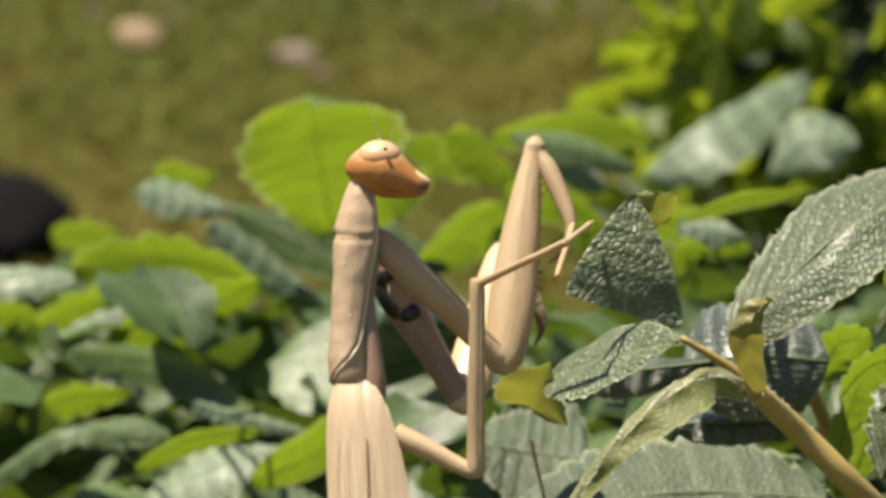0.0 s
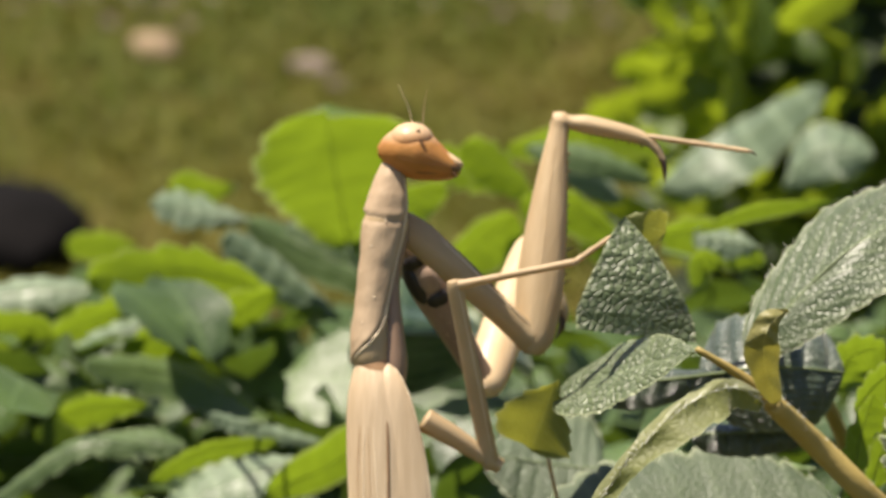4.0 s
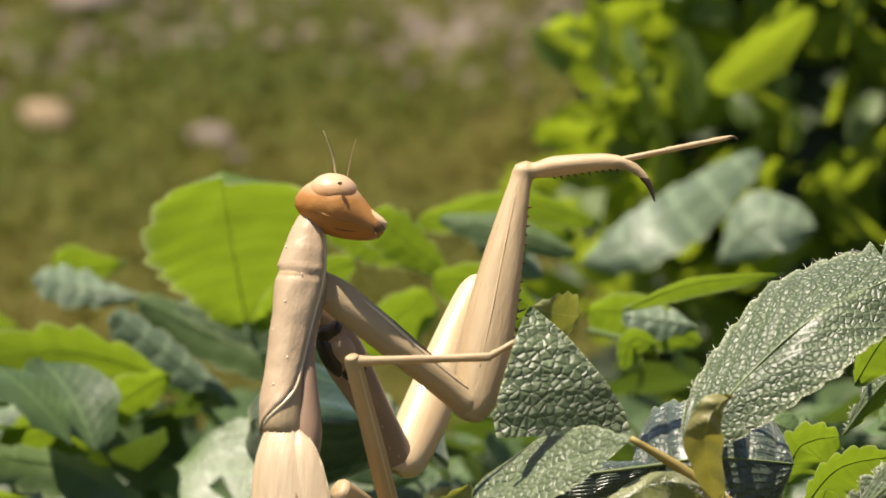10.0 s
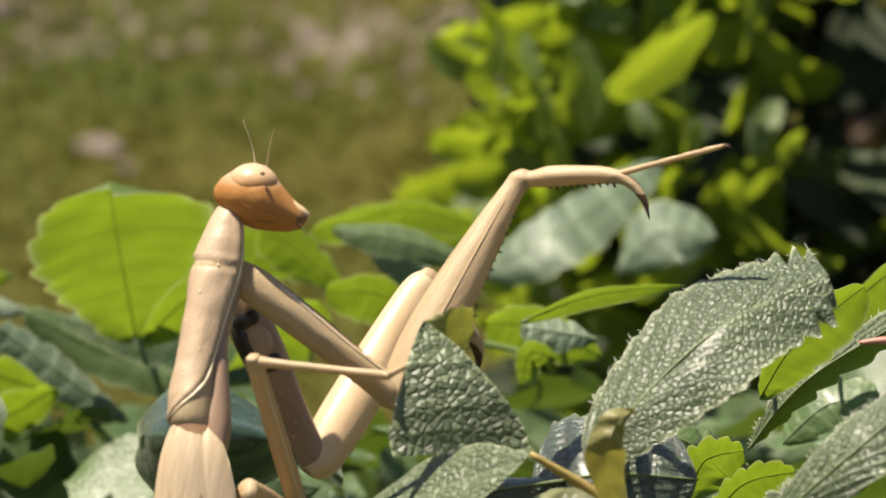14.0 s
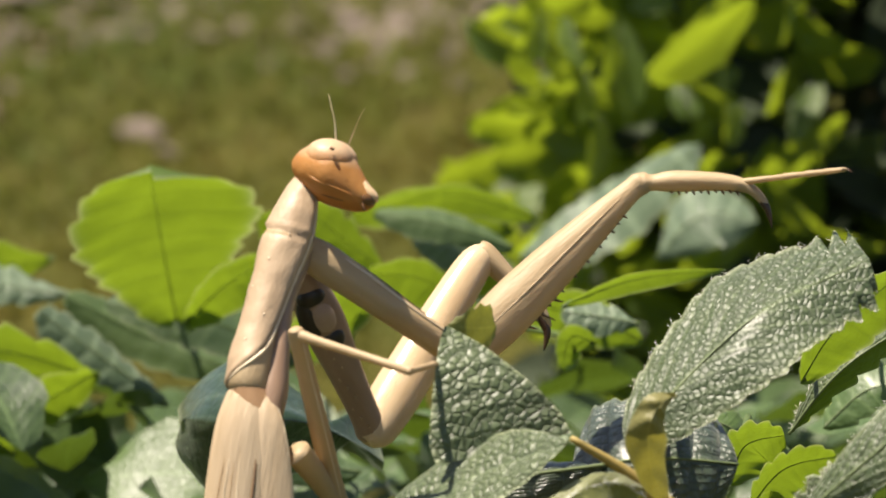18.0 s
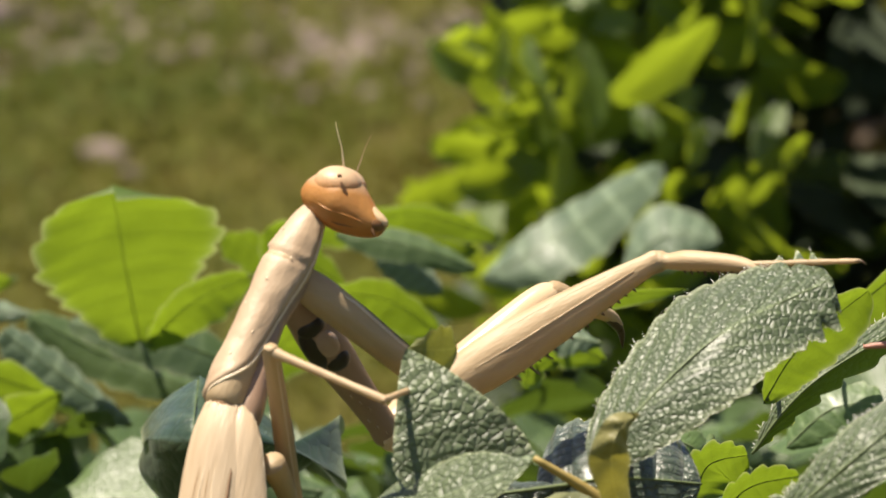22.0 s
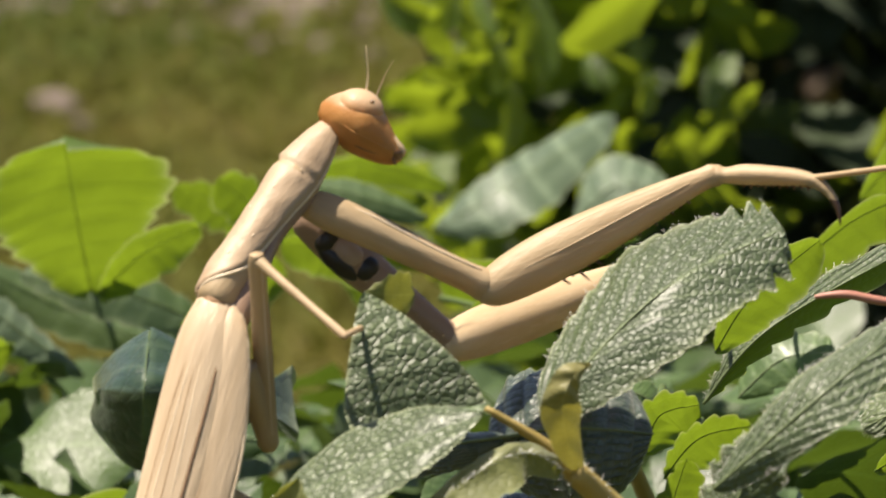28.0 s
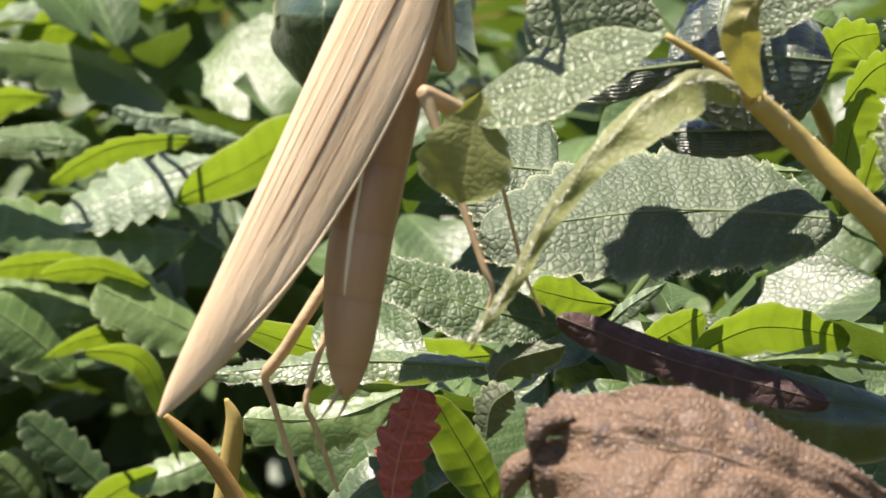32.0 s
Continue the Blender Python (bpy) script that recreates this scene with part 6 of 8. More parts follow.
for i in range(7):
    strip("spur", [(120 + 26 * i, -4, 4), (126 + 26 * i, -8, 14)], [1.6, 0.5], "paleedge", ht, 5, 3)


def still_leg(name, pts, r, label=""):
    o = mantis.location
    v, f = tube([Vector(q) - o for q in pts], [q * U for q in r], 9, 20)
    return mesh_part(name, v, f, MAT["leg"], mantis, label)


still_leg("hind_leg", ((-0.00420, 0.00600, 0.16867), (-0.00627, 0.00500, 0.16573), (-0.00855, 0.00400, 0.16226), (-0.01017, 0.00400, 0.15955), (-0.01162, 0.00400, 0.15765), (-0.01189, 0.00400, 0.15673), (-0.01107, 0.00400, 0.15411), (-0.00979, 0.00400, 0.14975), (-0.00841, 0.00400, 0.14538)), [10, 10, 10, 10, 10, 6.5, 5, 4.5, 4], "far hind leg with a thin foot")
still_leg("hind_leg", ((-0.00577, 0.00600, 0.16217), (-0.00810, 0.00300, 0.15552), (-0.00744, 0.00300, 0.15280), (-0.00631, 0.00300, 0.14953), (-0.00528, 0.00300, 0.14625)), [6, 5, 5, 4, 3.5])
still_leg("middle_leg", ((0.00917, 0.00068, 0.17937), (0.00978, -0.00011, 0.17640), (0.01176, 0.00077, 0.16809), (0.01358, 0.00066, 0.16381)), [3.5, 3.5, 3, 2.5])



def motions():
    walk(MANTIS["pronotum"], [
        (0.0, pose(-0.00532, 0.00445, 0.03208, -84.66, -69.71, 84.49)), (1.0, pose(-0.00522, 0.00458, 0.03255, -82.81, -69.94, 82.58)),
        (2.0, pose(-0.00514, 0.00476, 0.03323, -78.71, -70.61, 78.34)), (3.0, pose(-0.00498, 0.00502, 0.03420, -76.35, -71.17, 75.89)),
        (6.0, pose(-0.00435, 0.00543, 0.03572, -74.86, -68.51, 74.40)), (7.0, pose(-0.00435, 0.00549, 0.03596, -74.82, -68.51, 74.35)),
        (8.0, pose(-0.00395, 0.00572, 0.03678, -76.71, -65.18, 76.41)), (9.0, pose(-0.00410, 0.00567, 0.03663, -74.57, -67.38, 74.13)),
        (10.0, pose(-0.00361, 0.00581, 0.03713, -77.08, -60.49, 77.01)), (11.0, pose(-0.00365, 0.00594, 0.03764, -78.15, -55.98, 78.36)),
        (12.0, pose(-0.00311, 0.00611, 0.03828, -76.69, -56.98, 76.84)), (13.0, pose(-0.00262, 0.00619, 0.03855, -74.48, -56.73, 74.65)),
        (14.0, pose(-0.00193, 0.00636, 0.03919, -72.99, -56.92, 73.14)), (15.0, pose(-0.00202, 0.00653, 0.03984, -73.26, -52.23, 73.88)),
        (18.0, pose(-0.00041, 0.00680, 0.04082, -65.79, -53.22, 66.30)), (19.0, pose(-0.00033, 0.00658, 0.03999, -61.09, -55.84, 61.10)),
        (20.0, pose(-0.00001, 0.00679, 0.04078, -58.36, -54.45, 58.45)), (21.0, pose(0.00043, 0.00683, 0.04093, -56.31, -51.33, 56.82)),
        (22.0, pose(0.00089, 0.00694, 0.04135, -54.29, -47.04, 55.58)), (23.0, pose(0.00164, 0.00708, 0.04188, -55.32, -45.35, 57.08)),
        (24.0, pose(0.00180, 0.00705, 0.04178, -50.53, -47.72, 51.37)), (25.0, pose(0.00255, 0.00721, 0.04238, -52.07, -44.58, 53.82)),
        (28.0, pose(0.00452, 0.00815, 0.04587, -47.21, -39.38, 50.06)), (29.0, pose(0.00433, 0.00811, 0.04571, -55.30, -32.29, 61.24)),
        (30.0, pose(0.00589, 0.00795, 0.04511, -61.54, -34.16, 66.47)), (31.0, pose(0.00745, 0.00778, 0.04450, -67.95, -36.27, 71.64)),
        (32.0, pose(0.00735, 0.00884, 0.04844, -64.68, -20.63, 73.82)),
    ])
    walk(MANTIS["head"], [
        (0.0, pose(-0.00464, 0.01149, 0.05119, -14.92, -1.52, -5.86)), (1.0, pose(-0.00432, 0.01151, 0.05169, -15.11, 0.27, -6.11)),
        (2.0, pose(-0.00377, 0.01139, 0.05245, -14.85, -2.60, -15.57)), (3.0, pose(-0.00337, 0.01140, 0.05349, -15.00, -0.02, 0.02)),
        (6.0, pose(-0.00234, 0.01262, 0.05469, -14.40, -4.26, -16.82)), (7.0, pose(-0.00234, 0.01268, 0.05492, -14.51, -3.86, -15.27)),
        (8.0, pose(-0.00194, 0.01403, 0.05528, -15.01, 2.18, -0.63)), (9.0, pose(-0.00195, 0.01321, 0.05545, -15.38, -1.01, -17.27)),
        (10.0, pose(-0.00135, 0.01559, 0.05486, -15.58, 2.99, -8.83)), (11.0, pose(-0.00134, 0.01711, 0.05453, -15.04, 3.95, -1.13)),
        (12.0, pose(-0.00058, 0.01693, 0.05536, -15.06, 4.65, -1.37)), (13.0, pose(0.00034, 0.01697, 0.05559, -15.30, 1.06, -8.37)),
        (14.0, pose(0.00130, 0.01701, 0.05626, -15.20, 3.56, -3.49)), (15.0, pose(0.00145, 0.01852, 0.05595, -15.11, 5.98, -1.82)),
        (18.0, pose(0.00450, 0.01797, 0.05714, -18.93, 6.94, -23.56)), (19.0, pose(0.00520, 0.01659, 0.05686, -21.46, 7.00, -32.51)),
        (20.0, pose(0.00619, 0.01688, 0.05736, -20.02, 8.66, -25.32)), (21.0, pose(0.00740, 0.01748, 0.05684, -20.96, 7.58, -30.05)),
        (22.0, pose(0.00874, 0.01840, 0.05626, -18.26, 4.72, -24.26)), (23.0, pose(0.00942, 0.01910, 0.05638, -17.91, 8.67, -17.02)),
        (24.0, pose(0.01036, 0.01777, 0.05686, -19.06, 7.00, -24.03)), (25.0, pose(0.01111, 0.01893, 0.05668, -15.63, 13.76, -4.49)),
        (28.0, pose(0.01463, 0.02023, 0.05880, -16.04, 17.92, -5.80)), (29.0, pose(0.01262, 0.02321, 0.05660, -17.32, 14.35, -10.85)),
        (30.0, pose(0.01262, 0.02341, 0.05655, -17.28, 14.38, -10.72)), (31.0, pose(0.01262, 0.02338, 0.05656, -17.29, 14.38, -10.73)),
        (32.0, pose(0.01266, 0.02716, 0.05562, -16.28, 15.43, -6.84)),
    ])
    walk(MANTIS["wings"], [
        (0.0, pose(-0.00532, 0.00445, 0.03208, -88.66, 63.84, -88.64)), (1.0, pose(-0.00522, 0.00458, 0.03255, -89.05, 62.78, -89.04)),
        (2.0, pose(-0.00514, 0.00476, 0.03323, -89.37, 63.36, -89.36)), (3.0, pose(-0.00498, 0.00502, 0.03420, -89.97, 67.28, -89.97)),
        (6.0, pose(-0.00435, 0.00543, 0.03572, -91.84, 64.12, -91.87)), (7.0, pose(-0.00435, 0.00549, 0.03596, -92.43, 61.91, -92.45)),
        (8.0, pose(-0.00395, 0.00572, 0.03678, -94.45, 64.31, -94.53)), (9.0, pose(-0.00410, 0.00567, 0.03663, -94.40, 60.66, -94.41)),
        (10.0, pose(-0.00361, 0.00581, 0.03713, -96.31, 61.09, -96.34)), (11.0, pose(-0.00365, 0.00594, 0.03764, -97.22, 62.02, -97.29)),
        (12.0, pose(-0.00311, 0.00611, 0.03828, -100.18, 64.71, -100.39)), (13.0, pose(-0.00262, 0.00619, 0.03855, -102.15, 64.35, -102.39)),
        (14.0, pose(-0.00193, 0.00636, 0.03919, -106.95, 68.73, -107.49)), (15.0, pose(-0.00202, 0.00653, 0.03984, -108.15, 70.14, -108.77)),
        (18.0, pose(-0.00041, 0.00680, 0.04082, -113.72, 69.45, -114.55)), (19.0, pose(-0.00033, 0.00658, 0.03999, -106.56, 58.41, -106.54)),
        (20.0, pose(-0.00001, 0.00679, 0.04078, -109.05, 60.98, -109.26)), (21.0, pose(0.00043, 0.00683, 0.04093, -109.82, 59.71, -109.95)),
        (22.0, pose(0.00089, 0.00694, 0.04135, -111.69, 60.26, -111.92)), (23.0, pose(0.00164, 0.00708, 0.04188, -115.37, 62.12, -115.88)),
        (24.0, pose(0.00180, 0.00705, 0.04178, -113.41, 59.56, -113.62)), (25.0, pose(0.00255, 0.00721, 0.04238, -117.39, 62.83, -118.05)),
        (28.0, pose(0.00452, 0.00815, 0.04587, -121.17, 58.35, -121.58)), (29.0, pose(0.00433, 0.00811, 0.04571, -127.80, 60.30, -128.87)),
        (30.0, pose(0.00589, 0.00795, 0.04511, -140.01, 60.74, -142.34)), (31.0, pose(0.00745, 0.00778, 0.04450, -144.44, 57.80, -147.21)),
        (32.0, pose(0.00735, 0.00884, 0.04844, -145.49, 57.36, -148.40)),
    ])
    walk(MANTIS["abdomen"], [
        (0.0, pose(-0.00532, 0.00445, 0.03208, -48.14, 77.41, -46.58)), (1.0, pose(-0.00522, 0.00458, 0.03255, -45.81, 77.75, -44.17)),
        (2.0, pose(-0.00514, 0.00476, 0.03323, -48.55, 76.86, -46.97)), (3.0, pose(-0.00498, 0.00502, 0.03420, -59.46, 72.72, -58.26)),
        (6.0, pose(-0.00435, 0.00543, 0.03572, -54.63, 74.84, -53.23)), (7.0, pose(-0.00435, 0.00549, 0.03596, -50.58, 76.82, -49.08)),
        (8.0, pose(-0.00395, 0.00572, 0.03678, -62.19, 73.94, -61.13)), (9.0, pose(-0.00410, 0.00567, 0.03663, -48.52, 78.91, -47.08)),
        (10.0, pose(-0.00361, 0.00581, 0.03713, -53.06, 79.27, -51.82)), (11.0, pose(-0.00365, 0.00594, 0.03764, -56.51, 78.79, -55.36)),
        (12.0, pose(-0.00311, 0.00611, 0.03828, -64.11, 78.02, -63.21)), (13.0, pose(-0.00262, 0.00619, 0.03855, -64.81, 79.82, -64.00)),
        (14.0, pose(-0.00193, 0.00636, 0.03919, -72.62, 77.89, -72.02)), (15.0, pose(-0.00202, 0.00653, 0.03984, -77.99, 71.26, -77.58)),
        (18.0, pose(-0.00041, 0.00680, 0.04082, -81.39, 75.00, -81.08)), (19.0, pose(-0.00033, 0.00658, 0.03999, -64.38, 84.54, -63.85)),
        (20.0, pose(-0.00001, 0.00679, 0.04078, -74.38, 81.89, -73.95)), (21.0, pose(0.00043, 0.00683, 0.04093, -74.11, 83.11, -73.72)),
        (22.0, pose(0.00089, 0.00694, 0.04135, -77.96, 82.58, -77.65)), (23.0, pose(0.00164, 0.00708, 0.04188, -84.35, 81.23, -84.18)),
        (24.0, pose(0.00180, 0.00705, 0.04178, -81.48, 81.90, -81.24)), (25.0, pose(0.00255, 0.00721, 0.04238, -86.60, 75.97, -86.48)),
        (28.0, pose(0.00452, 0.00815, 0.04587, -116.94, 81.74, -117.71)), (29.0, pose(0.00433, 0.00811, 0.04571, -143.67, 83.59, -144.88)),
        (30.0, pose(0.00589, 0.00795, 0.04511, -110.57, 70.56, -111.30)), (31.0, pose(0.00745, 0.00778, 0.04450, -134.64, 76.44, -136.39)),
        (32.0, pose(0.00735, 0.00884, 0.04844, -126.21, 74.19, -127.67)),
    ])
    walk(MANTIS["near_coxa"], [
        (0.0, pose(-0.00209, 0.00931, 0.04475, -7.97, 45.28, 3.95)), (1.0, pose(-0.00188, 0.00937, 0.04524, -8.52, 45.04, 3.22)),
        (2.0, pose(-0.00180, 0.00937, 0.04597, -9.76, 44.05, 1.70)), (3.0, pose(-0.00128, 0.00944, 0.04681, -8.14, 43.90, 4.17)),
        (6.0, pose(-0.00025, 0.01025, 0.04781, -2.05, 43.71, 13.29)), (7.0, pose(-0.00025, 0.01031, 0.04804, -3.00, 42.50, 12.51)),
        (8.0, pose(0.00015, 0.01123, 0.04869, -2.33, 41.44, 14.12)), (9.0, pose(0.00002, 0.01074, 0.04877, -7.60, 41.79, 5.77)),
        (10.0, pose(0.00054, 0.01216, 0.04842, -8.73, 40.38, 4.52)), (11.0, pose(0.00064, 0.01309, 0.04827, -10.16, 39.76, 2.41)),
        (12.0, pose(0.00130, 0.01303, 0.04896, -11.47, 37.23, 0.99)), (13.0, pose(0.00195, 0.01315, 0.04944, -13.81, 37.25, -3.05)),
        (14.0, pose(0.00291, 0.01330, 0.05034, -9.25, 39.19, 4.11)), (15.0, pose(0.00281, 0.01422, 0.05017, -10.20, 34.02, 4.37)),
        (18.0, pose(0.00519, 0.01392, 0.05103, -3.23, 36.80, 15.52)), (19.0, pose(0.00568, 0.01310, 0.05089, 1.58, 39.28, 21.61)),
        (20.0, pose(0.00626, 0.01320, 0.05091, -8.07, 35.82, 7.52)), (21.0, pose(0.00720, 0.01346, 0.05021, -2.27, 38.96, 15.71)),
        (22.0, pose(0.00844, 0.01397, 0.04973, 6.01, 39.75, 27.88)), (23.0, pose(0.00895, 0.01442, 0.04991, 3.69, 40.94, 23.52)),
        (24.0, pose(0.00962, 0.01370, 0.05051, 2.46, 42.39, 20.68)), (25.0, pose(0.01038, 0.01435, 0.05019, -0.89, 39.57, 17.52)),
        (28.0, pose(0.01378, 0.01530, 0.05212, -8.87, 27.46, 10.52)), (29.0, pose(0.01308, 0.01761, 0.05271, -12.33, 29.26, 1.78)),
        (30.0, pose(0.01308, 0.01772, 0.05268, -12.36, 29.25, 1.73)), (31.0, pose(0.01308, 0.01771, 0.05269, -12.35, 29.25, 1.74)),
        (32.0, pose(0.01311, 0.01997, 0.05211, -12.84, 29.07, 0.75)),
    ])
    walk(MANTIS["near_femur"], [
        (0.0, pose(0.01035, 0.01017, 0.03216, -73.82, -58.13, 73.88)), (1.0, pose(0.01062, 0.01008, 0.03270, -75.87, -56.12, 76.08)),
        (2.0, pose(0.01093, 0.00975, 0.03365, -76.80, -55.57, 77.06)), (3.0, pose(0.01145, 0.01036, 0.03452, -76.91, -60.85, 76.82)),
        (6.0, pose(0.01221, 0.01319, 0.03557, -69.18, -63.15, 68.76)), (7.0, pose(0.01250, 0.01314, 0.03607, -69.96, -61.82, 69.66)),
        (8.0, pose(0.01303, 0.01447, 0.03696, -66.70, -59.49, 66.49)), (9.0, pose(0.01316, 0.01206, 0.03696, -66.25, -64.66, 65.62)),
        (10.0, pose(0.01399, 0.01323, 0.03694, -66.68, -56.95, 66.73)), (11.0, pose(0.01425, 0.01366, 0.03694, -69.69, -60.99, 69.44)),
        (12.0, pose(0.01540, 0.01327, 0.03824, -56.99, -54.68, 56.98)), (13.0, pose(0.01604, 0.01240, 0.03871, -53.31, -49.32, 54.02)),
        (14.0, pose(0.01660, 0.01428, 0.03914, -41.81, -48.66, 41.27)), (15.0, pose(0.01745, 0.01534, 0.04026, -42.02, -42.55, 43.02)),
        (18.0, pose(0.01886, 0.01772, 0.04042, -28.73, -36.76, 27.15)), (19.0, pose(0.01843, 0.01815, 0.03967, -23.22, -24.04, 22.05)),
        (20.0, pose(0.02050, 0.01509, 0.04054, -28.76, -18.69, 36.17)), (21.0, pose(0.02046, 0.01719, 0.03907, -27.62, -19.85, 33.20)),
        (22.0, pose(0.02048, 0.02034, 0.03840, -20.90, -26.73, 16.41)), (23.0, pose(0.02122, 0.01977, 0.03830, -16.34, -32.58, 6.96)),
        (24.0, pose(0.02187, 0.01833, 0.03856, -23.27, -28.05, 20.67)), (25.0, pose(0.02340, 0.01846, 0.03890, -17.82, -27.45, 9.86)),
        (28.0, pose(0.02923, 0.01817, 0.04395, -20.15, -22.22, 16.04)), (29.0, pose(0.02853, 0.01809, 0.04405, -20.98, -23.03, 17.68)),
        (30.0, pose(0.02853, 0.01819, 0.04403, -20.97, -23.04, 17.65)), (31.0, pose(0.02853, 0.01818, 0.04403, -20.97, -23.04, 17.65)),
        (32.0, pose(0.02859, 0.02017, 0.04350, -20.73, -23.26, 17.04)),
    ])
    walk(MANTIS["near_tibia"], [
        (0.0, pose(0.01379, 0.02206, 0.05207, -48.80, 50.25, -48.90)), (1.0, pose(0.01377, 0.02276, 0.05217, -44.67, 52.29, -43.90)),
        (2.0, pose(0.01390, 0.02267, 0.05299, -29.83, 58.25, -26.09)), (3.0, pose(0.01406, 0.02149, 0.05500, -16.74, 23.56, -7.54)),
        (6.0, pose(0.01605, 0.02306, 0.05649, -15.89, 2.93, -12.10)), (7.0, pose(0.01635, 0.02352, 0.05674, -15.47, 0.63, -12.43)),
        (8.0, pose(0.01778, 0.02539, 0.05717, -14.94, -7.56, 0.56)), (9.0, pose(0.01730, 0.02121, 0.05816, -13.64, -8.72, -9.77)),
        (10.0, pose(0.01904, 0.02497, 0.05660, -14.00, -8.64, -6.60)), (11.0, pose(0.01824, 0.02431, 0.05744, -13.41, -9.60, -10.23)),
        (12.0, pose(0.02279, 0.02464, 0.05738, -14.75, -3.38, -20.11)), (13.0, pose(0.02502, 0.02477, 0.05650, -15.38, -0.36, -14.50)),
        (14.0, pose(0.02825, 0.02450, 0.05675, -13.62, -6.92, -15.93)), (15.0, pose(0.03008, 0.02712, 0.05611, -14.98, -0.92, -2.10)),
        (18.0, pose(0.03558, 0.02629, 0.05446, -14.97, -1.05, -2.43)), (19.0, pose(0.03828, 0.02619, 0.04922, -14.81, -3.25, -20.45)),
        (20.0, pose(0.03843, 0.02820, 0.04806, -17.20, 0.39, -28.82)), (21.0, pose(0.03892, 0.02927, 0.04703, -14.31, -5.11, -28.31)),
        (22.0, pose(0.04057, 0.02626, 0.04894, -14.70, -4.01, -25.13)), (23.0, pose(0.04083, 0.02216, 0.05092, -13.85, -5.88, -19.26)),
        (24.0, pose(0.04123, 0.02563, 0.04959, -14.81, -4.96, -1.79)), (25.0, pose(0.04390, 0.02202, 0.04971, -14.97, -1.01, -2.99)),
        (28.0, pose(0.05010, 0.02417, 0.05281, -15.03, -1.98, -15.88)), (29.0, pose(0.04909, 0.02464, 0.05323, -14.11, -5.16, -21.48)),
        (30.0, pose(0.04910, 0.02473, 0.05320, -14.11, -5.16, -21.47)), (31.0, pose(0.04910, 0.02472, 0.05321, -14.11, -5.16, -21.47)),
        (32.0, pose(0.04919, 0.02648, 0.05276, -14.14, -5.08, -21.13)),
    ])
    walk(MANTIS["near_tarsus"], [
        (0.0, pose(0.01768, 0.01760, 0.04495, -108.77, 17.34, -100.74)), (1.0, pose(0.01785, 0.01884, 0.04484, -106.99, 19.28, -100.17)),
        (2.0, pose(0.01828, 0.02052, 0.04511, -96.60, 20.20, -93.95)), (3.0, pose(0.02247, 0.02037, 0.05130, -22.84, 21.77, -22.30)),
        (6.0, pose(0.02510, 0.02112, 0.05602, -14.55, -3.73, -12.19)), (7.0, pose(0.02540, 0.02153, 0.05664, -9.69, -12.23, -35.43)),
        (8.0, pose(0.02696, 0.02548, 0.05838, -14.99, -15.58, 2.02)), (9.0, pose(0.02633, 0.01965, 0.05956, -14.92, -12.90, 1.35)),
        (10.0, pose(0.02814, 0.02392, 0.05799, -14.84, -11.77, 0.73)), (11.0, pose(0.02723, 0.02269, 0.05899, -14.84, -12.68, 0.93)),
        (12.0, pose(0.03148, 0.02146, 0.05792, -14.91, -2.56, -1.88)), (13.0, pose(0.03398, 0.02245, 0.05655, -15.19, -0.46, -11.10)),
        (14.0, pose(0.03709, 0.02198, 0.05786, -9.42, -18.63, -17.39)), (15.0, pose(0.03934, 0.02678, 0.05626, -14.44, -4.10, -15.31)),
        (18.0, pose(0.04483, 0.02590, 0.05462, -10.42, -12.58, -26.42)), (19.0, pose(0.04695, 0.02296, 0.04975, -13.32, -6.99, -29.47)),
        (20.0, pose(0.04655, 0.02373, 0.04800, -15.70, 3.87, -8.81)), (21.0, pose(0.04704, 0.02489, 0.04785, -13.51, -6.67, -21.65)),
        (22.0, pose(0.04893, 0.02233, 0.04959, -13.34, -7.05, -22.22)), (23.0, pose(0.04953, 0.01912, 0.05187, -13.98, -6.70, -10.58)),
        (24.0, pose(0.05045, 0.02534, 0.05039, -14.84, -3.23, -2.94)), (25.0, pose(0.05315, 0.02154, 0.04987, -15.25, -2.46, -23.04)),
        (28.0, pose(0.05900, 0.02164, 0.05314, -8.21, -14.45, -34.16)), (29.0, pose(0.05768, 0.02126, 0.05406, -10.82, -11.29, -29.46)),
        (30.0, pose(0.05768, 0.02136, 0.05404, -10.82, -11.29, -29.45)), (31.0, pose(0.05768, 0.02134, 0.05404, -10.82, -11.29, -29.45)),
        (32.0, pose(0.05780, 0.02316, 0.05358, -10.87, -11.25, -29.21)),
    ])
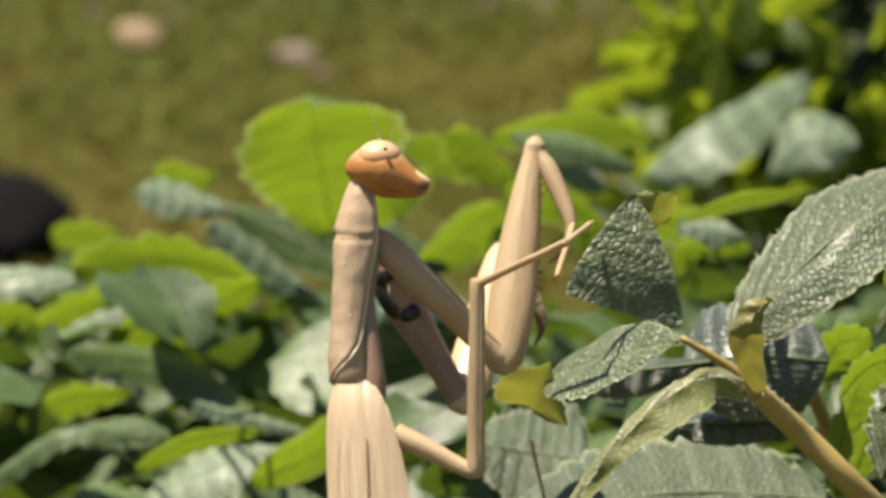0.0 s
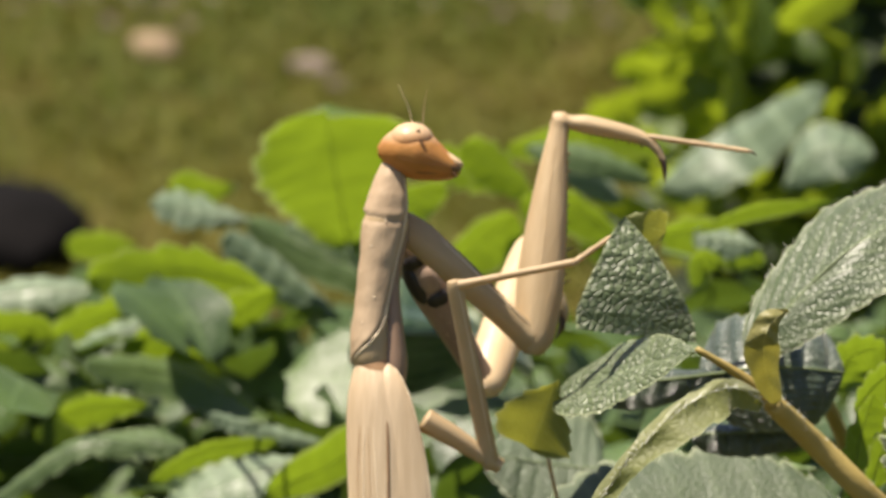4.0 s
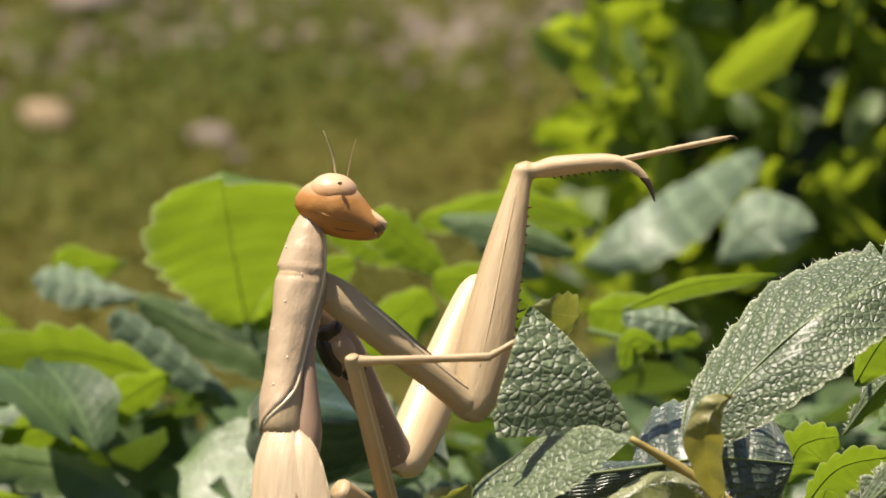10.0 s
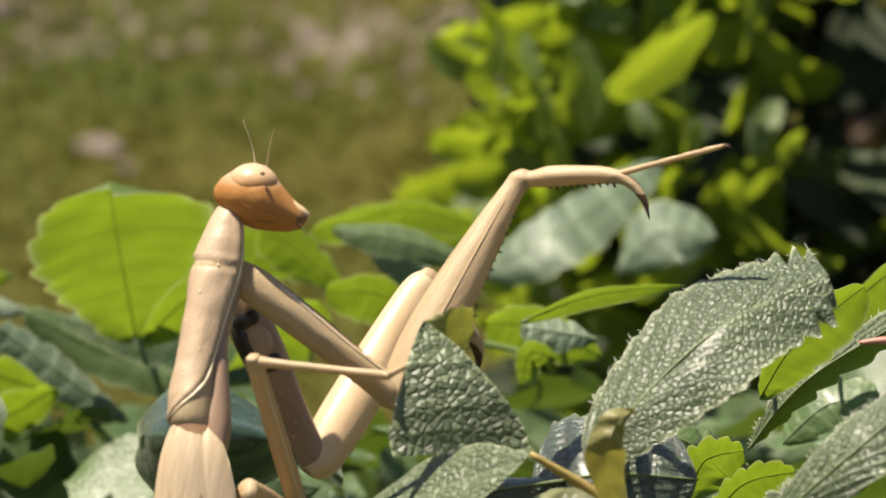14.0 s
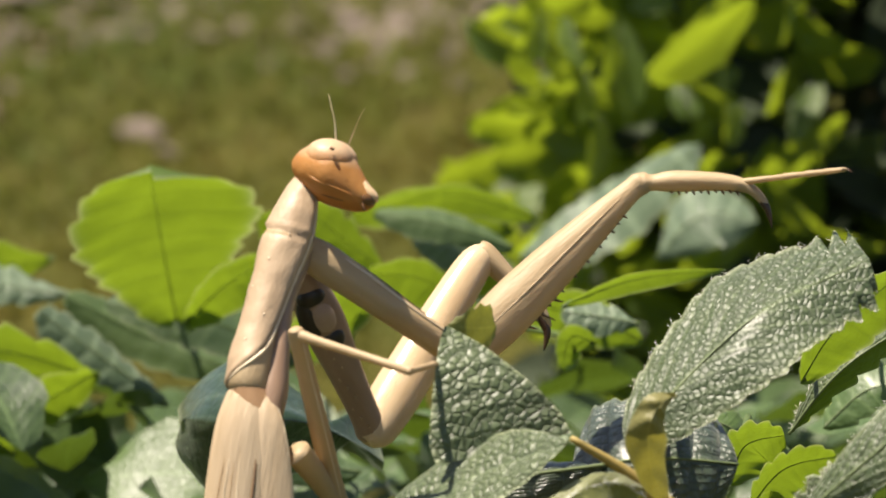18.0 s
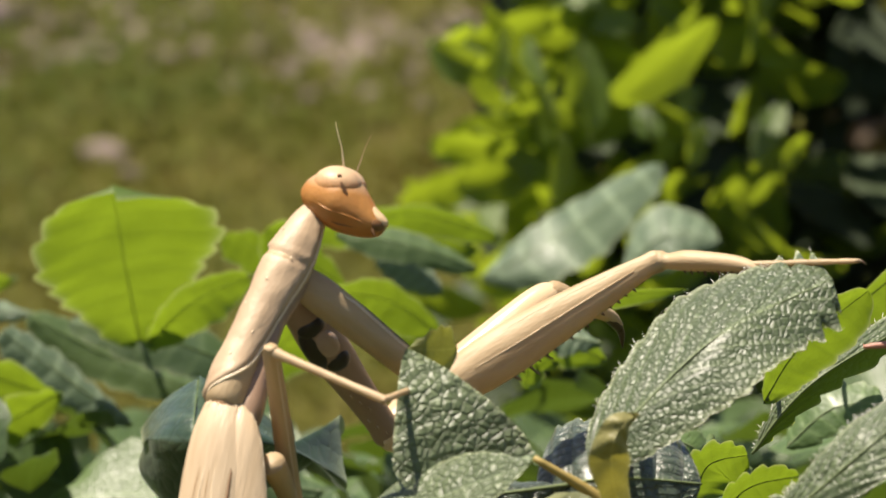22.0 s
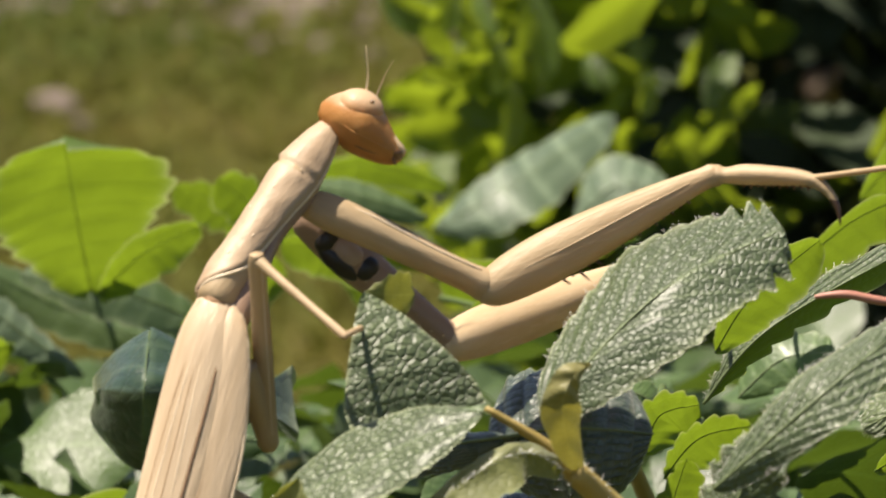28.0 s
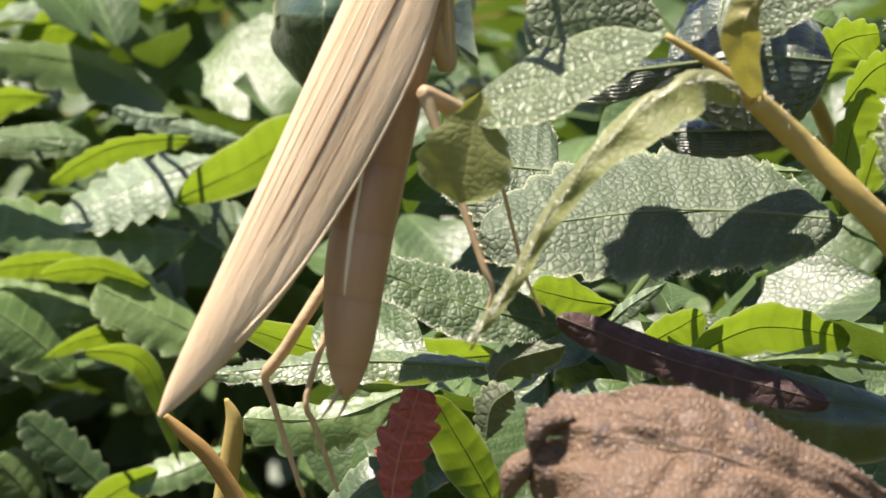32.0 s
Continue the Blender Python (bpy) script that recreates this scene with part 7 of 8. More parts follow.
    walk(MANTIS["far_coxa"], [
        (0.0, pose(-0.00236, 0.01390, 0.04141, -24.44, 56.78, -19.64)), (1.0, pose(-0.00220, 0.01397, 0.04190, -28.79, 55.81, -24.88)),
        (2.0, pose(-0.00206, 0.01392, 0.04246, -7.71, 59.60, 0.01)), (3.0, pose(-0.00148, 0.01403, 0.04348, -4.69, 60.48, 3.30)),
        (6.0, pose(-0.00074, 0.01484, 0.04448, -5.94, 62.13, 1.37)), (7.0, pose(-0.00074, 0.01490, 0.04472, -1.08, 61.92, 6.99)),
        (8.0, pose(-0.00040, 0.01583, 0.04537, -0.62, 65.82, 6.23)), (9.0, pose(-0.00053, 0.01533, 0.04545, -7.78, 63.78, -1.16)),
        (10.0, pose(0.00003, 0.01667, 0.04478, 0.10, 62.09, 8.27)), (11.0, pose(0.00015, 0.01762, 0.04469, 3.93, 62.51, 12.42)),
        (12.0, pose(0.00081, 0.01763, 0.04564, -6.11, 65.27, 0.32)), (13.0, pose(0.00147, 0.01774, 0.04611, -33.04, 60.26, -29.80)),
        (14.0, pose(0.00253, 0.01783, 0.04677, -6.01, 65.32, 0.42)), (15.0, pose(0.00233, 0.01881, 0.04685, 3.26, 67.84, 9.77)),
        (18.0, pose(0.00472, 0.01839, 0.04722, 17.69, 65.43, 25.96)), (19.0, pose(0.00506, 0.01750, 0.04683, 15.89, 63.48, 24.96)),
        (20.0, pose(0.00564, 0.01767, 0.04710, 10.58, 62.40, 19.79)), (21.0, pose(0.00659, 0.01793, 0.04639, 11.37, 59.68, 21.90)),
        (22.0, pose(0.00783, 0.01850, 0.04616, 20.99, 52.82, 36.27)), (23.0, pose(0.00834, 0.01889, 0.04609, 17.89, 53.50, 32.49)),
        (24.0, pose(0.00902, 0.01817, 0.04670, 17.89, 49.04, 35.50)), (25.0, pose(0.00978, 0.01888, 0.04662, 18.90, 47.17, 38.04)),
        (28.0, pose(0.01357, 0.01997, 0.04906, -9.81, 41.33, 2.46)), (29.0, pose(0.01339, 0.02221, 0.04941, -10.28, 41.03, 1.82)),
        (30.0, pose(0.01339, 0.02232, 0.04938, -10.31, 41.02, 1.77)), (31.0, pose(0.01339, 0.02231, 0.04938, -10.31, 41.03, 1.78)),
        (32.0, pose(0.01341, 0.02457, 0.04880, -10.91, 40.90, 0.85)),
    ])
    walk(MANTIS["far_femur"], [
        (0.0, pose(0.00616, 0.01086, 0.02760, -71.28, -33.42, 75.16)), (1.0, pose(0.00621, 0.01006, 0.02825, -70.49, -38.94, 73.32)),
        (2.0, pose(0.00629, 0.01392, 0.02823, -70.66, -36.99, 73.86)), (3.0, pose(0.00663, 0.01450, 0.02912, -70.31, -30.99, 74.93)),
        (6.0, pose(0.00697, 0.01503, 0.02990, -67.65, -28.97, 73.31)), (7.0, pose(0.00697, 0.01585, 0.03016, -64.67, -33.97, 69.34)),
        (8.0, pose(0.00632, 0.01656, 0.03031, -57.15, -41.69, 59.94)), (9.0, pose(0.00676, 0.01519, 0.03065, -61.02, -39.53, 64.39)),
        (10.0, pose(0.00768, 0.01778, 0.03020, -60.29, -39.64, 63.64)), (11.0, pose(0.00759, 0.01925, 0.03005, -61.18, -35.29, 65.78)),
        (12.0, pose(0.00771, 0.01767, 0.03065, -51.39, -44.05, 53.23)), (13.0, pose(0.00857, 0.01367, 0.03179, -51.44, -43.87, 53.33)),
        (14.0, pose(0.00942, 0.01788, 0.03178, -48.04, -40.95, 50.47)), (15.0, pose(0.00846, 0.01987, 0.03157, -47.23, -40.13, 49.83)),
        (18.0, pose(0.01089, 0.02139, 0.03222, -48.38, -39.34, 51.38)), (19.0, pose(0.01174, 0.02061, 0.03206, -44.35, -34.44, 48.67)),
        (20.0, pose(0.01284, 0.02026, 0.03248, -36.40, -35.17, 38.47)), (21.0, pose(0.01432, 0.02103, 0.03215, -37.58, -34.18, 40.42)),
        (22.0, pose(0.01587, 0.02440, 0.03301, -31.71, -30.16, 33.97)), (23.0, pose(0.01662, 0.02416, 0.03283, -30.94, -32.41, 31.86)),
        (24.0, pose(0.01783, 0.02445, 0.03424, -35.91, -31.24, 39.49)), (25.0, pose(0.01861, 0.02579, 0.03452, -30.28, -26.66, 33.48)),
        (28.0, pose(0.02595, 0.02050, 0.03816, -22.39, -7.76, 34.08)), (29.0, pose(0.02583, 0.02260, 0.03857, -25.61, -13.07, 35.23)),
        (30.0, pose(0.02583, 0.02271, 0.03854, -25.60, -13.07, 35.22)), (31.0, pose(0.02583, 0.02269, 0.03855, -25.60, -13.07, 35.22)),
        (32.0, pose(0.02588, 0.02475, 0.03799, -25.56, -13.17, 35.02)),
    ])
    walk(MANTIS["far_tibia"], [
        (0.0, pose(0.01074, 0.02814, 0.03940, -30.23, 57.83, -26.57)), (1.0, pose(0.01099, 0.02603, 0.04171, -35.09, 62.26, -32.11)),
        (2.0, pose(0.01105, 0.03036, 0.04112, -31.69, 59.46, -28.25)), (3.0, pose(0.01141, 0.03223, 0.04015, -31.74, 59.45, -28.31)),
        (6.0, pose(0.01235, 0.03298, 0.04027, -31.71, 59.47, -28.27)), (7.0, pose(0.01324, 0.03247, 0.04213, -31.69, 59.50, -28.25)),
        (8.0, pose(0.01434, 0.03041, 0.04456, -38.64, 64.82, -36.04)), (9.0, pose(0.01390, 0.03009, 0.04428, -31.65, 59.57, -28.20)),
        (10.0, pose(0.01500, 0.03257, 0.04387, -31.79, 59.61, -28.37)), (11.0, pose(0.01477, 0.03520, 0.04243, -31.88, 59.62, -28.47)),
        (12.0, pose(0.01693, 0.03000, 0.04554, -33.41, 61.10, -30.22)), (13.0, pose(0.01779, 0.02606, 0.04664, -0.05, 50.21, 12.83)),
        (14.0, pose(0.01972, 0.03036, 0.04582, 1.15, 52.47, 13.33)), (15.0, pose(0.01903, 0.03239, 0.04538, -13.22, 51.18, -4.86)),
        (18.0, pose(0.02123, 0.03434, 0.04580, -21.82, 43.45, -16.06)), (19.0, pose(0.02341, 0.03388, 0.04418, -1.72, 25.24, 30.49)),
        (20.0, pose(0.02655, 0.03115, 0.04482, -2.83, 22.61, 32.34)), (21.0, pose(0.02781, 0.03252, 0.04419, -1.87, 22.13, 36.07)),
        (22.0, pose(0.03124, 0.03475, 0.04377, 1.92, 26.53, 36.65)), (23.0, pose(0.03198, 0.03371, 0.04431, -1.97, 25.22, 29.94)),
        (24.0, pose(0.03197, 0.03610, 0.04535, -4.81, 21.83, 27.98)), (25.0, pose(0.03458, 0.03636, 0.04414, -6.10, 23.45, 21.59)),
        (28.0, pose(0.04353, 0.03240, 0.04105, 21.87, 40.95, 46.75)), (29.0, pose(0.04287, 0.03464, 0.04342, 21.64, 40.71, 46.74)),
        (30.0, pose(0.04288, 0.03475, 0.04339, 21.63, 40.71, 46.73)), (31.0, pose(0.04288, 0.03473, 0.04339, 21.64, 40.71, 46.73)),
        (32.0, pose(0.04297, 0.03672, 0.04287, 21.54, 40.76, 46.59)),
    ])
    walk(MANTIS["mid_femur"], [
        (0.0, pose(0.00769, 0.00162, 0.04275, -92.66, 79.61, -92.75)), (1.0, pose(0.00669, 0.00164, 0.04284, -60.57, 84.10, -59.92)),
        (2.0, pose(0.00556, 0.00170, 0.04306, -21.48, 84.66, -20.23)), (3.0, pose(0.00446, 0.00178, 0.04336, 4.60, 81.32, 6.99)),
        (6.0, pose(0.00347, 0.00204, 0.04432, 0.65, 77.91, 3.96)), (7.0, pose(0.00335, 0.00213, 0.04466, 11.48, 77.14, 15.20)),
        (8.0, pose(0.00272, 0.00210, 0.04454, 22.77, 75.66, 27.03)), (9.0, pose(0.00258, 0.00206, 0.04438, 20.96, 73.25, 26.10)),
        (10.0, pose(0.00295, 0.00205, 0.04435, 53.19, 66.92, 59.16)), (11.0, pose(0.00299, 0.00203, 0.04426, 55.16, 63.54, 62.12)),
        (12.0, pose(0.00312, 0.00219, 0.04489, 57.80, 59.36, 65.89)), (13.0, pose(0.00316, 0.00228, 0.04521, 52.93, 62.67, 60.56)),
        (14.0, pose(0.00379, 0.00238, 0.04560, 54.50, 61.67, 62.28)), (15.0, pose(0.00294, 0.00244, 0.04581, 56.29, 63.55, 63.07)),
        (18.0, pose(0.00394, 0.00264, 0.04654, 53.07, 68.03, 58.67)), (19.0, pose(0.00452, 0.00264, 0.04655, 70.28, 64.68, 74.29)),
        (20.0, pose(0.00408, 0.00261, 0.04646, 60.43, 62.43, 66.91)), (21.0, pose(0.00401, 0.00267, 0.04666, 68.36, 64.14, 72.85)),
        (22.0, pose(0.00497, 0.00271, 0.04682, 73.39, 62.08, 77.31)), (23.0, pose(0.00522, 0.00281, 0.04720, 68.25, 64.58, 72.66)),
        (24.0, pose(0.00513, 0.00285, 0.04735, 61.52, 70.39, 65.42)), (25.0, pose(0.00587, 0.00301, 0.04794, 80.04, 61.51, 82.50)),
        (28.0, pose(0.00807, 0.00368, 0.05044, 77.71, 75.01, 78.96)), (29.0, pose(0.00814, 0.00377, 0.05078, 80.86, 73.60, 81.92)),
        (30.0, pose(0.00814, 0.00377, 0.05078, 80.86, 73.60, 81.92)), (31.0, pose(0.00814, 0.00377, 0.05078, 80.86, 73.60, 81.92)),
        (32.0, pose(0.00814, 0.00377, 0.05078, 80.86, 73.60, 81.92)),
    ])
    walk(MANTIS["mid_tibia"], [
        (0.0, pose(0.00769, 0.00162, 0.04275, 3.50, -29.08, -35.73)), (1.0, pose(0.00669, 0.00164, 0.04284, -3.39, -26.00, -25.29)),
        (2.0, pose(0.00556, 0.00170, 0.04306, -6.72, -21.61, -22.36)), (3.0, pose(0.00446, 0.00178, 0.04336, -11.02, -16.63, -13.65)),
        (6.0, pose(0.00347, 0.00204, 0.04432, -15.03, -7.20, 1.23)), (7.0, pose(0.00335, 0.00213, 0.04466, -14.99, -4.44, 0.49)),
        (8.0, pose(0.00272, 0.00210, 0.04454, -14.10, -6.24, -10.04)), (9.0, pose(0.00258, 0.00206, 0.04438, -14.99, -3.05, 0.14)),
        (10.0, pose(0.00295, 0.00205, 0.04435, -14.99, -1.91, -0.23)), (11.0, pose(0.00299, 0.00203, 0.04426, -13.86, -5.81, -20.84)),
        (12.0, pose(0.00312, 0.00219, 0.04489, -14.93, -2.62, -17.92)), (13.0, pose(0.00316, 0.00228, 0.04521, -15.44, 0.83, -11.42)),
        (14.0, pose(0.00379, 0.00238, 0.04560, -16.19, 1.49, -18.14)), (15.0, pose(0.00294, 0.00244, 0.04581, -17.65, 3.95, -22.59)),
        (18.0, pose(0.00394, 0.00264, 0.04654, -22.49, 6.84, -35.80)), (19.0, pose(0.00452, 0.00264, 0.04655, -22.91, 7.63, -35.71)),
        (20.0, pose(0.00408, 0.00261, 0.04646, -22.24, 9.77, -30.84)), (21.0, pose(0.00401, 0.00267, 0.04666, -22.77, 11.41, -30.30)),
        (22.0, pose(0.00497, 0.00271, 0.04682, -24.97, 12.44, -34.52)), (23.0, pose(0.00522, 0.00281, 0.04720, -24.71, 14.79, -31.48)),
        (24.0, pose(0.00513, 0.00285, 0.04735, -25.16, 17.20, -30.36)), (25.0, pose(0.00587, 0.00301, 0.04794, -27.87, 19.84, -33.65)),
        (28.0, pose(0.00807, 0.00368, 0.05044, -38.52, 22.76, -47.87)), (29.0, pose(0.00814, 0.00377, 0.05078, -38.64, 19.32, -50.53)),
        (30.0, pose(0.00814, 0.00377, 0.05078, -38.64, 19.32, -50.53)), (31.0, pose(0.00814, 0.00377, 0.05078, -38.64, 19.32, -50.53)),
        (32.0, pose(0.00814, 0.00377, 0.05078, -38.64, 19.32, -50.53)),
    ])
    walk(MANTIS["mid_coxa"], [
        (0.0, pose(-0.00068, 0.00148, 0.02679, -22.23, 19.36, -22.25)), (1.0, pose(-0.00041, 0.00161, 0.02726, -18.54, 24.20, -11.82)),
        (2.0, pose(-0.00038, 0.00175, 0.02777, -15.58, 27.65, -4.99)), (3.0, pose(0.00024, 0.00201, 0.02874, -12.17, 32.59, 1.07)),
        (6.0, pose(0.00087, 0.00223, 0.02959, -12.36, 32.48, 0.74)), (7.0, pose(0.00086, 0.00228, 0.02977, -8.92, 30.82, 8.39)),
        (8.0, pose(0.00138, 0.00252, 0.03065, -0.85, 39.79, 17.43)), (9.0, pose(0.00123, 0.00251, 0.03061, -2.52, 35.69, 17.52)),
        (10.0, pose(0.00161, 0.00281, 0.03172, 15.72, 33.76, 47.82)), (11.0, pose(0.00143, 0.00289, 0.03204, 13.90, 30.32, 50.40)),
        (12.0, pose(0.00206, 0.00306, 0.03267, 12.15, 24.92, 57.98)), (13.0, pose(0.00219, 0.00306, 0.03265, 12.58, 27.98, 52.53)),
        (14.0, pose(0.00297, 0.00322, 0.03328, 14.68, 28.11, 55.08)), (15.0, pose(0.00279, 0.00331, 0.03359, 25.27, 32.90, 59.22)),
        (18.0, pose(0.00390, 0.00377, 0.03531, 33.54, 46.78, 53.03)), (19.0, pose(0.00397, 0.00361, 0.03473, 43.05, 37.11, 68.22)),
        (20.0, pose(0.00404, 0.00382, 0.03552, 37.26, 38.35, 63.15)), (21.0, pose(0.00421, 0.00380, 0.03542, 52.73, 40.35, 71.78)),
        (22.0, pose(0.00493, 0.00397, 0.03608, 57.13, 39.10, 74.97)), (23.0, pose(0.00567, 0.00405, 0.03636, 58.09, 43.59, 73.14)),
        (24.0, pose(0.00582, 0.00402, 0.03626, 56.53, 54.31, 66.99)), (25.0, pose(0.00606, 0.00418, 0.03686, 71.33, 36.48, 82.73)),
        (28.0, pose(0.00676, 0.00505, 0.04011, 49.58, 63.38, 57.39)), (29.0, pose(0.00609, 0.00495, 0.03972, 44.43, 55.97, 56.50)),
        (30.0, pose(0.00609, 0.00495, 0.03972, 44.43, 55.97, 56.50)), (31.0, pose(0.00609, 0.00495, 0.03972, 44.43, 55.97, 56.50)),
        (32.0, pose(0.00609, 0.00495, 0.03972, 44.43, 55.97, 56.50)),
    ])
    walk(MANTIS["mid_tarsus"], [
        (0.0, pose(0.01652, -0.00473, 0.04880, -38.27, -9.99, 58.53)), (1.0, pose(0.01681, -0.00314, 0.04829, -39.99, -13.93, 56.65)),
        (2.0, pose(0.01626, -0.00270, 0.04765, -38.97, -16.02, 53.63)), (3.0, pose(0.01605, -0.00103, 0.04692, -36.45, -17.85, 48.86)),
        (6.0, pose(0.01582, 0.00230, 0.04588, -24.06, -20.69, 25.53)), (7.0, pose(0.01576, 0.00224, 0.04563, -23.10, -17.43, 25.54)),
        (8.0, pose(0.01490, -0.00006, 0.04589, -26.24, -7.09, 44.38)), (9.0, pose(0.01501, 0.00209, 0.04504, -24.69, -19.69, 27.49)),
        (10.0, pose(0.01539, 0.00200, 0.04477, -25.46, -20.35, 28.63)), (11.0, pose(0.01456, -0.00238, 0.04552, -28.39, -2.64, 55.55)),
        (12.0, pose(0.01496, -0.00163, 0.04546, -32.11, -8.11, 52.98)), (13.0, pose(0.01536, -0.00018, 0.04503, -29.65, -9.33, 47.57)),
        (14.0, pose(0.01562, -0.00149, 0.04527, -29.18, -4.91, 53.08)), (15.0, pose(0.01441, -0.00233, 0.04495, -26.96, -1.90, 54.57)),
        (18.0, pose(0.01396, -0.00459, 0.04506, -19.67, 6.66, 62.88)), (19.0, pose(0.01454, -0.00456, 0.04490, -14.36, 9.45, 62.32)),
        (20.0, pose(0.01462, -0.00368, 0.04435, -21.65, 4.46, 59.75)), (21.0, pose(0.01454, -0.00349, 0.04419, -19.53, 6.02, 60.36)),
        (22.0, pose(0.01499, -0.00418, 0.04414, -24.94, 4.15, 64.26)), (23.0, pose(0.01548, -0.00347, 0.04402, -28.73, 1.71, 63.91)),
        (24.0, pose(0.01539, -0.00316, 0.04367, -27.52, 1.78, 62.54)), (25.0, pose(0.01562, -0.00348, 0.04372, -27.50, 3.13, 65.23)),
        (28.0, pose(0.01577, -0.00483, 0.04563, -28.05, 6.47, 72.67)), (29.0, pose(0.01560, -0.00530, 0.04667, -22.40, 8.45, 72.33)),
        (30.0, pose(0.01560, -0.00530, 0.04667, -22.40, 8.45, 72.33)), (31.0, pose(0.01560, -0.00530, 0.04667, -22.40, 8.45, 72.33)),
        (32.0, pose(0.01560, -0.00530, 0.04667, -22.40, 8.45, 72.33)),
    ])
    walk(MANTIS["hind_tibia"], [
        (0.0, pose(-0.00568, -0.00379, 0.01676, -35.90, 59.91, -33.08)), (1.0, pose(-0.00558, -0.00366, 0.01723, -35.87, 59.93, -33.04)),
        (2.0, pose(-0.00550, -0.00348, 0.01791, -35.82, 59.95, -32.99)), (3.0, pose(-0.00534, -0.00322, 0.01887, -35.76, 59.98, -32.91)),
        (6.0, pose(-0.00472, -0.00282, 0.02039, -35.67, 60.02, -32.81)), (7.0, pose(-0.00472, -0.00275, 0.02063, -35.65, 60.03, -32.79)),
        (8.0, pose(-0.00432, -0.00253, 0.02145, -35.60, 60.05, -32.73)), (9.0, pose(-0.00446, -0.00257, 0.02130, -35.61, 60.05, -32.74)),
        (10.0, pose(-0.00397, -0.00244, 0.02180, -35.90, 59.92, -33.07)), (11.0, pose(-0.00401, -0.00230, 0.02232, -35.94, 59.90, -33.12)),
        (12.0, pose(-0.00347, -0.00213, 0.02295, -35.91, 59.92, -33.08)), (13.0, pose(-0.00299, -0.00206, 0.02323, -35.90, 59.92, -33.08)),
        (14.0, pose(-0.00230, -0.00189, 0.02386, -35.88, 59.93, -33.05)), (15.0, pose(-0.00239, -0.00172, 0.02451, -35.82, 59.96, -32.98)),
        (18.0, pose(-0.00078, -0.00146, 0.02548, -35.80, 59.97, -32.97)), (19.0, pose(-0.00071, -0.00167, 0.02466, -35.88, 59.94, -33.05)),
        (20.0, pose(-0.00038, -0.00146, 0.02544, -35.82, 59.97, -32.99)), (21.0, pose(0.00004, -0.00143, 0.02559, -35.83, 59.97, -32.99)),
        (22.0, pose(0.00051, -0.00131, 0.02601, -35.81, 59.97, -32.97)), (23.0, pose(0.00125, -0.00117, 0.02654, -35.80, 59.98, -32.96)),
        (24.0, pose(0.00141, -0.00120, 0.02644, -35.81, 59.98, -32.97)), (25.0, pose(0.00215, -0.00104, 0.02703, -35.79, 59.99, -32.95)),
        (28.0, pose(0.00411, -0.00011, 0.03051, -35.58, 60.09, -32.70)), (29.0, pose(0.00393, -0.00015, 0.03035, -35.58, 60.09, -32.71)),
        (30.0, pose(0.00416, -0.00010, 0.03053, -37.24, 61.24, -34.55)), (31.0, pose(0.00524, 0.00006, 0.03112, -35.31, 59.89, -32.41)),
        (32.0, pose(0.00690, 0.00032, 0.03210, -43.41, 64.87, -41.27)),
    ])
    walk(MANTIS["hind_femur"], [
        (0.0, pose(-0.00568, -0.00379, 0.01676, 6.32, 35.76, 32.17)), (1.0, pose(-0.00558, -0.00366, 0.01723, 6.31, 35.74, 32.17)),
        (2.0, pose(-0.00550, -0.00348, 0.01791, 6.29, 35.72, 32.17)), (3.0, pose(-0.00534, -0.00322, 0.01887, 6.28, 35.69, 32.18)),
        (6.0, pose(-0.00472, -0.00282, 0.02039, 6.24, 35.64, 32.18)), (7.0, pose(-0.00472, -0.00275, 0.02063, 6.24, 35.63, 32.18)),
        (8.0, pose(-0.00432, -0.00253, 0.02145, 6.21, 35.60, 32.18)), (9.0, pose(-0.00446, -0.00257, 0.02130, 6.22, 35.61, 32.18)),
        (10.0, pose(-0.00397, -0.00244, 0.02180, 6.26, 35.67, 32.17)), (11.0, pose(-0.00401, -0.00230, 0.02232, 6.27, 35.68, 32.18)),
        (12.0, pose(-0.00347, -0.00213, 0.02295, 6.25, 35.65, 32.17)), (13.0, pose(-0.00299, -0.00206, 0.02323, 6.23, 35.63, 32.16)),
        (14.0, pose(-0.00230, -0.00189, 0.02386, 6.20, 35.60, 32.15)), (15.0, pose(-0.00239, -0.00172, 0.02451, 6.19, 35.58, 32.16)),
        (18.0, pose(-0.00078, -0.00146, 0.02548, 6.13, 35.52, 32.13)), (19.0, pose(-0.00071, -0.00167, 0.02466, 6.14, 35.54, 32.12)),
        (20.0, pose(-0.00038, -0.00146, 0.02544, 6.12, 35.51, 32.12)), (21.0, pose(0.00004, -0.00143, 0.02559, 6.10, 35.50, 32.12)),
        (22.0, pose(0.00051, -0.00131, 0.02601, 6.08, 35.48, 32.11)), (23.0, pose(0.00125, -0.00117, 0.02654, 6.05, 35.45, 32.10)),
        (24.0, pose(0.00141, -0.00120, 0.02644, 6.05, 35.45, 32.09)), (25.0, pose(0.00215, -0.00104, 0.02703, 6.02, 35.41, 32.08)),
        (28.0, pose(0.00411, -0.00011, 0.03051, 5.91, 35.26, 32.07)), (29.0, pose(0.00393, -0.00015, 0.03035, 5.92, 35.27, 32.07)),
        (30.0, pose(0.00416, -0.00010, 0.03053, 9.53, 36.73, 35.91)), (31.0, pose(0.00524, 0.00006, 0.03112, 3.76, 28.86, 36.55)),
        (32.0, pose(0.00690, 0.00032, 0.03210, 8.47, 31.28, 41.10)),
    ])
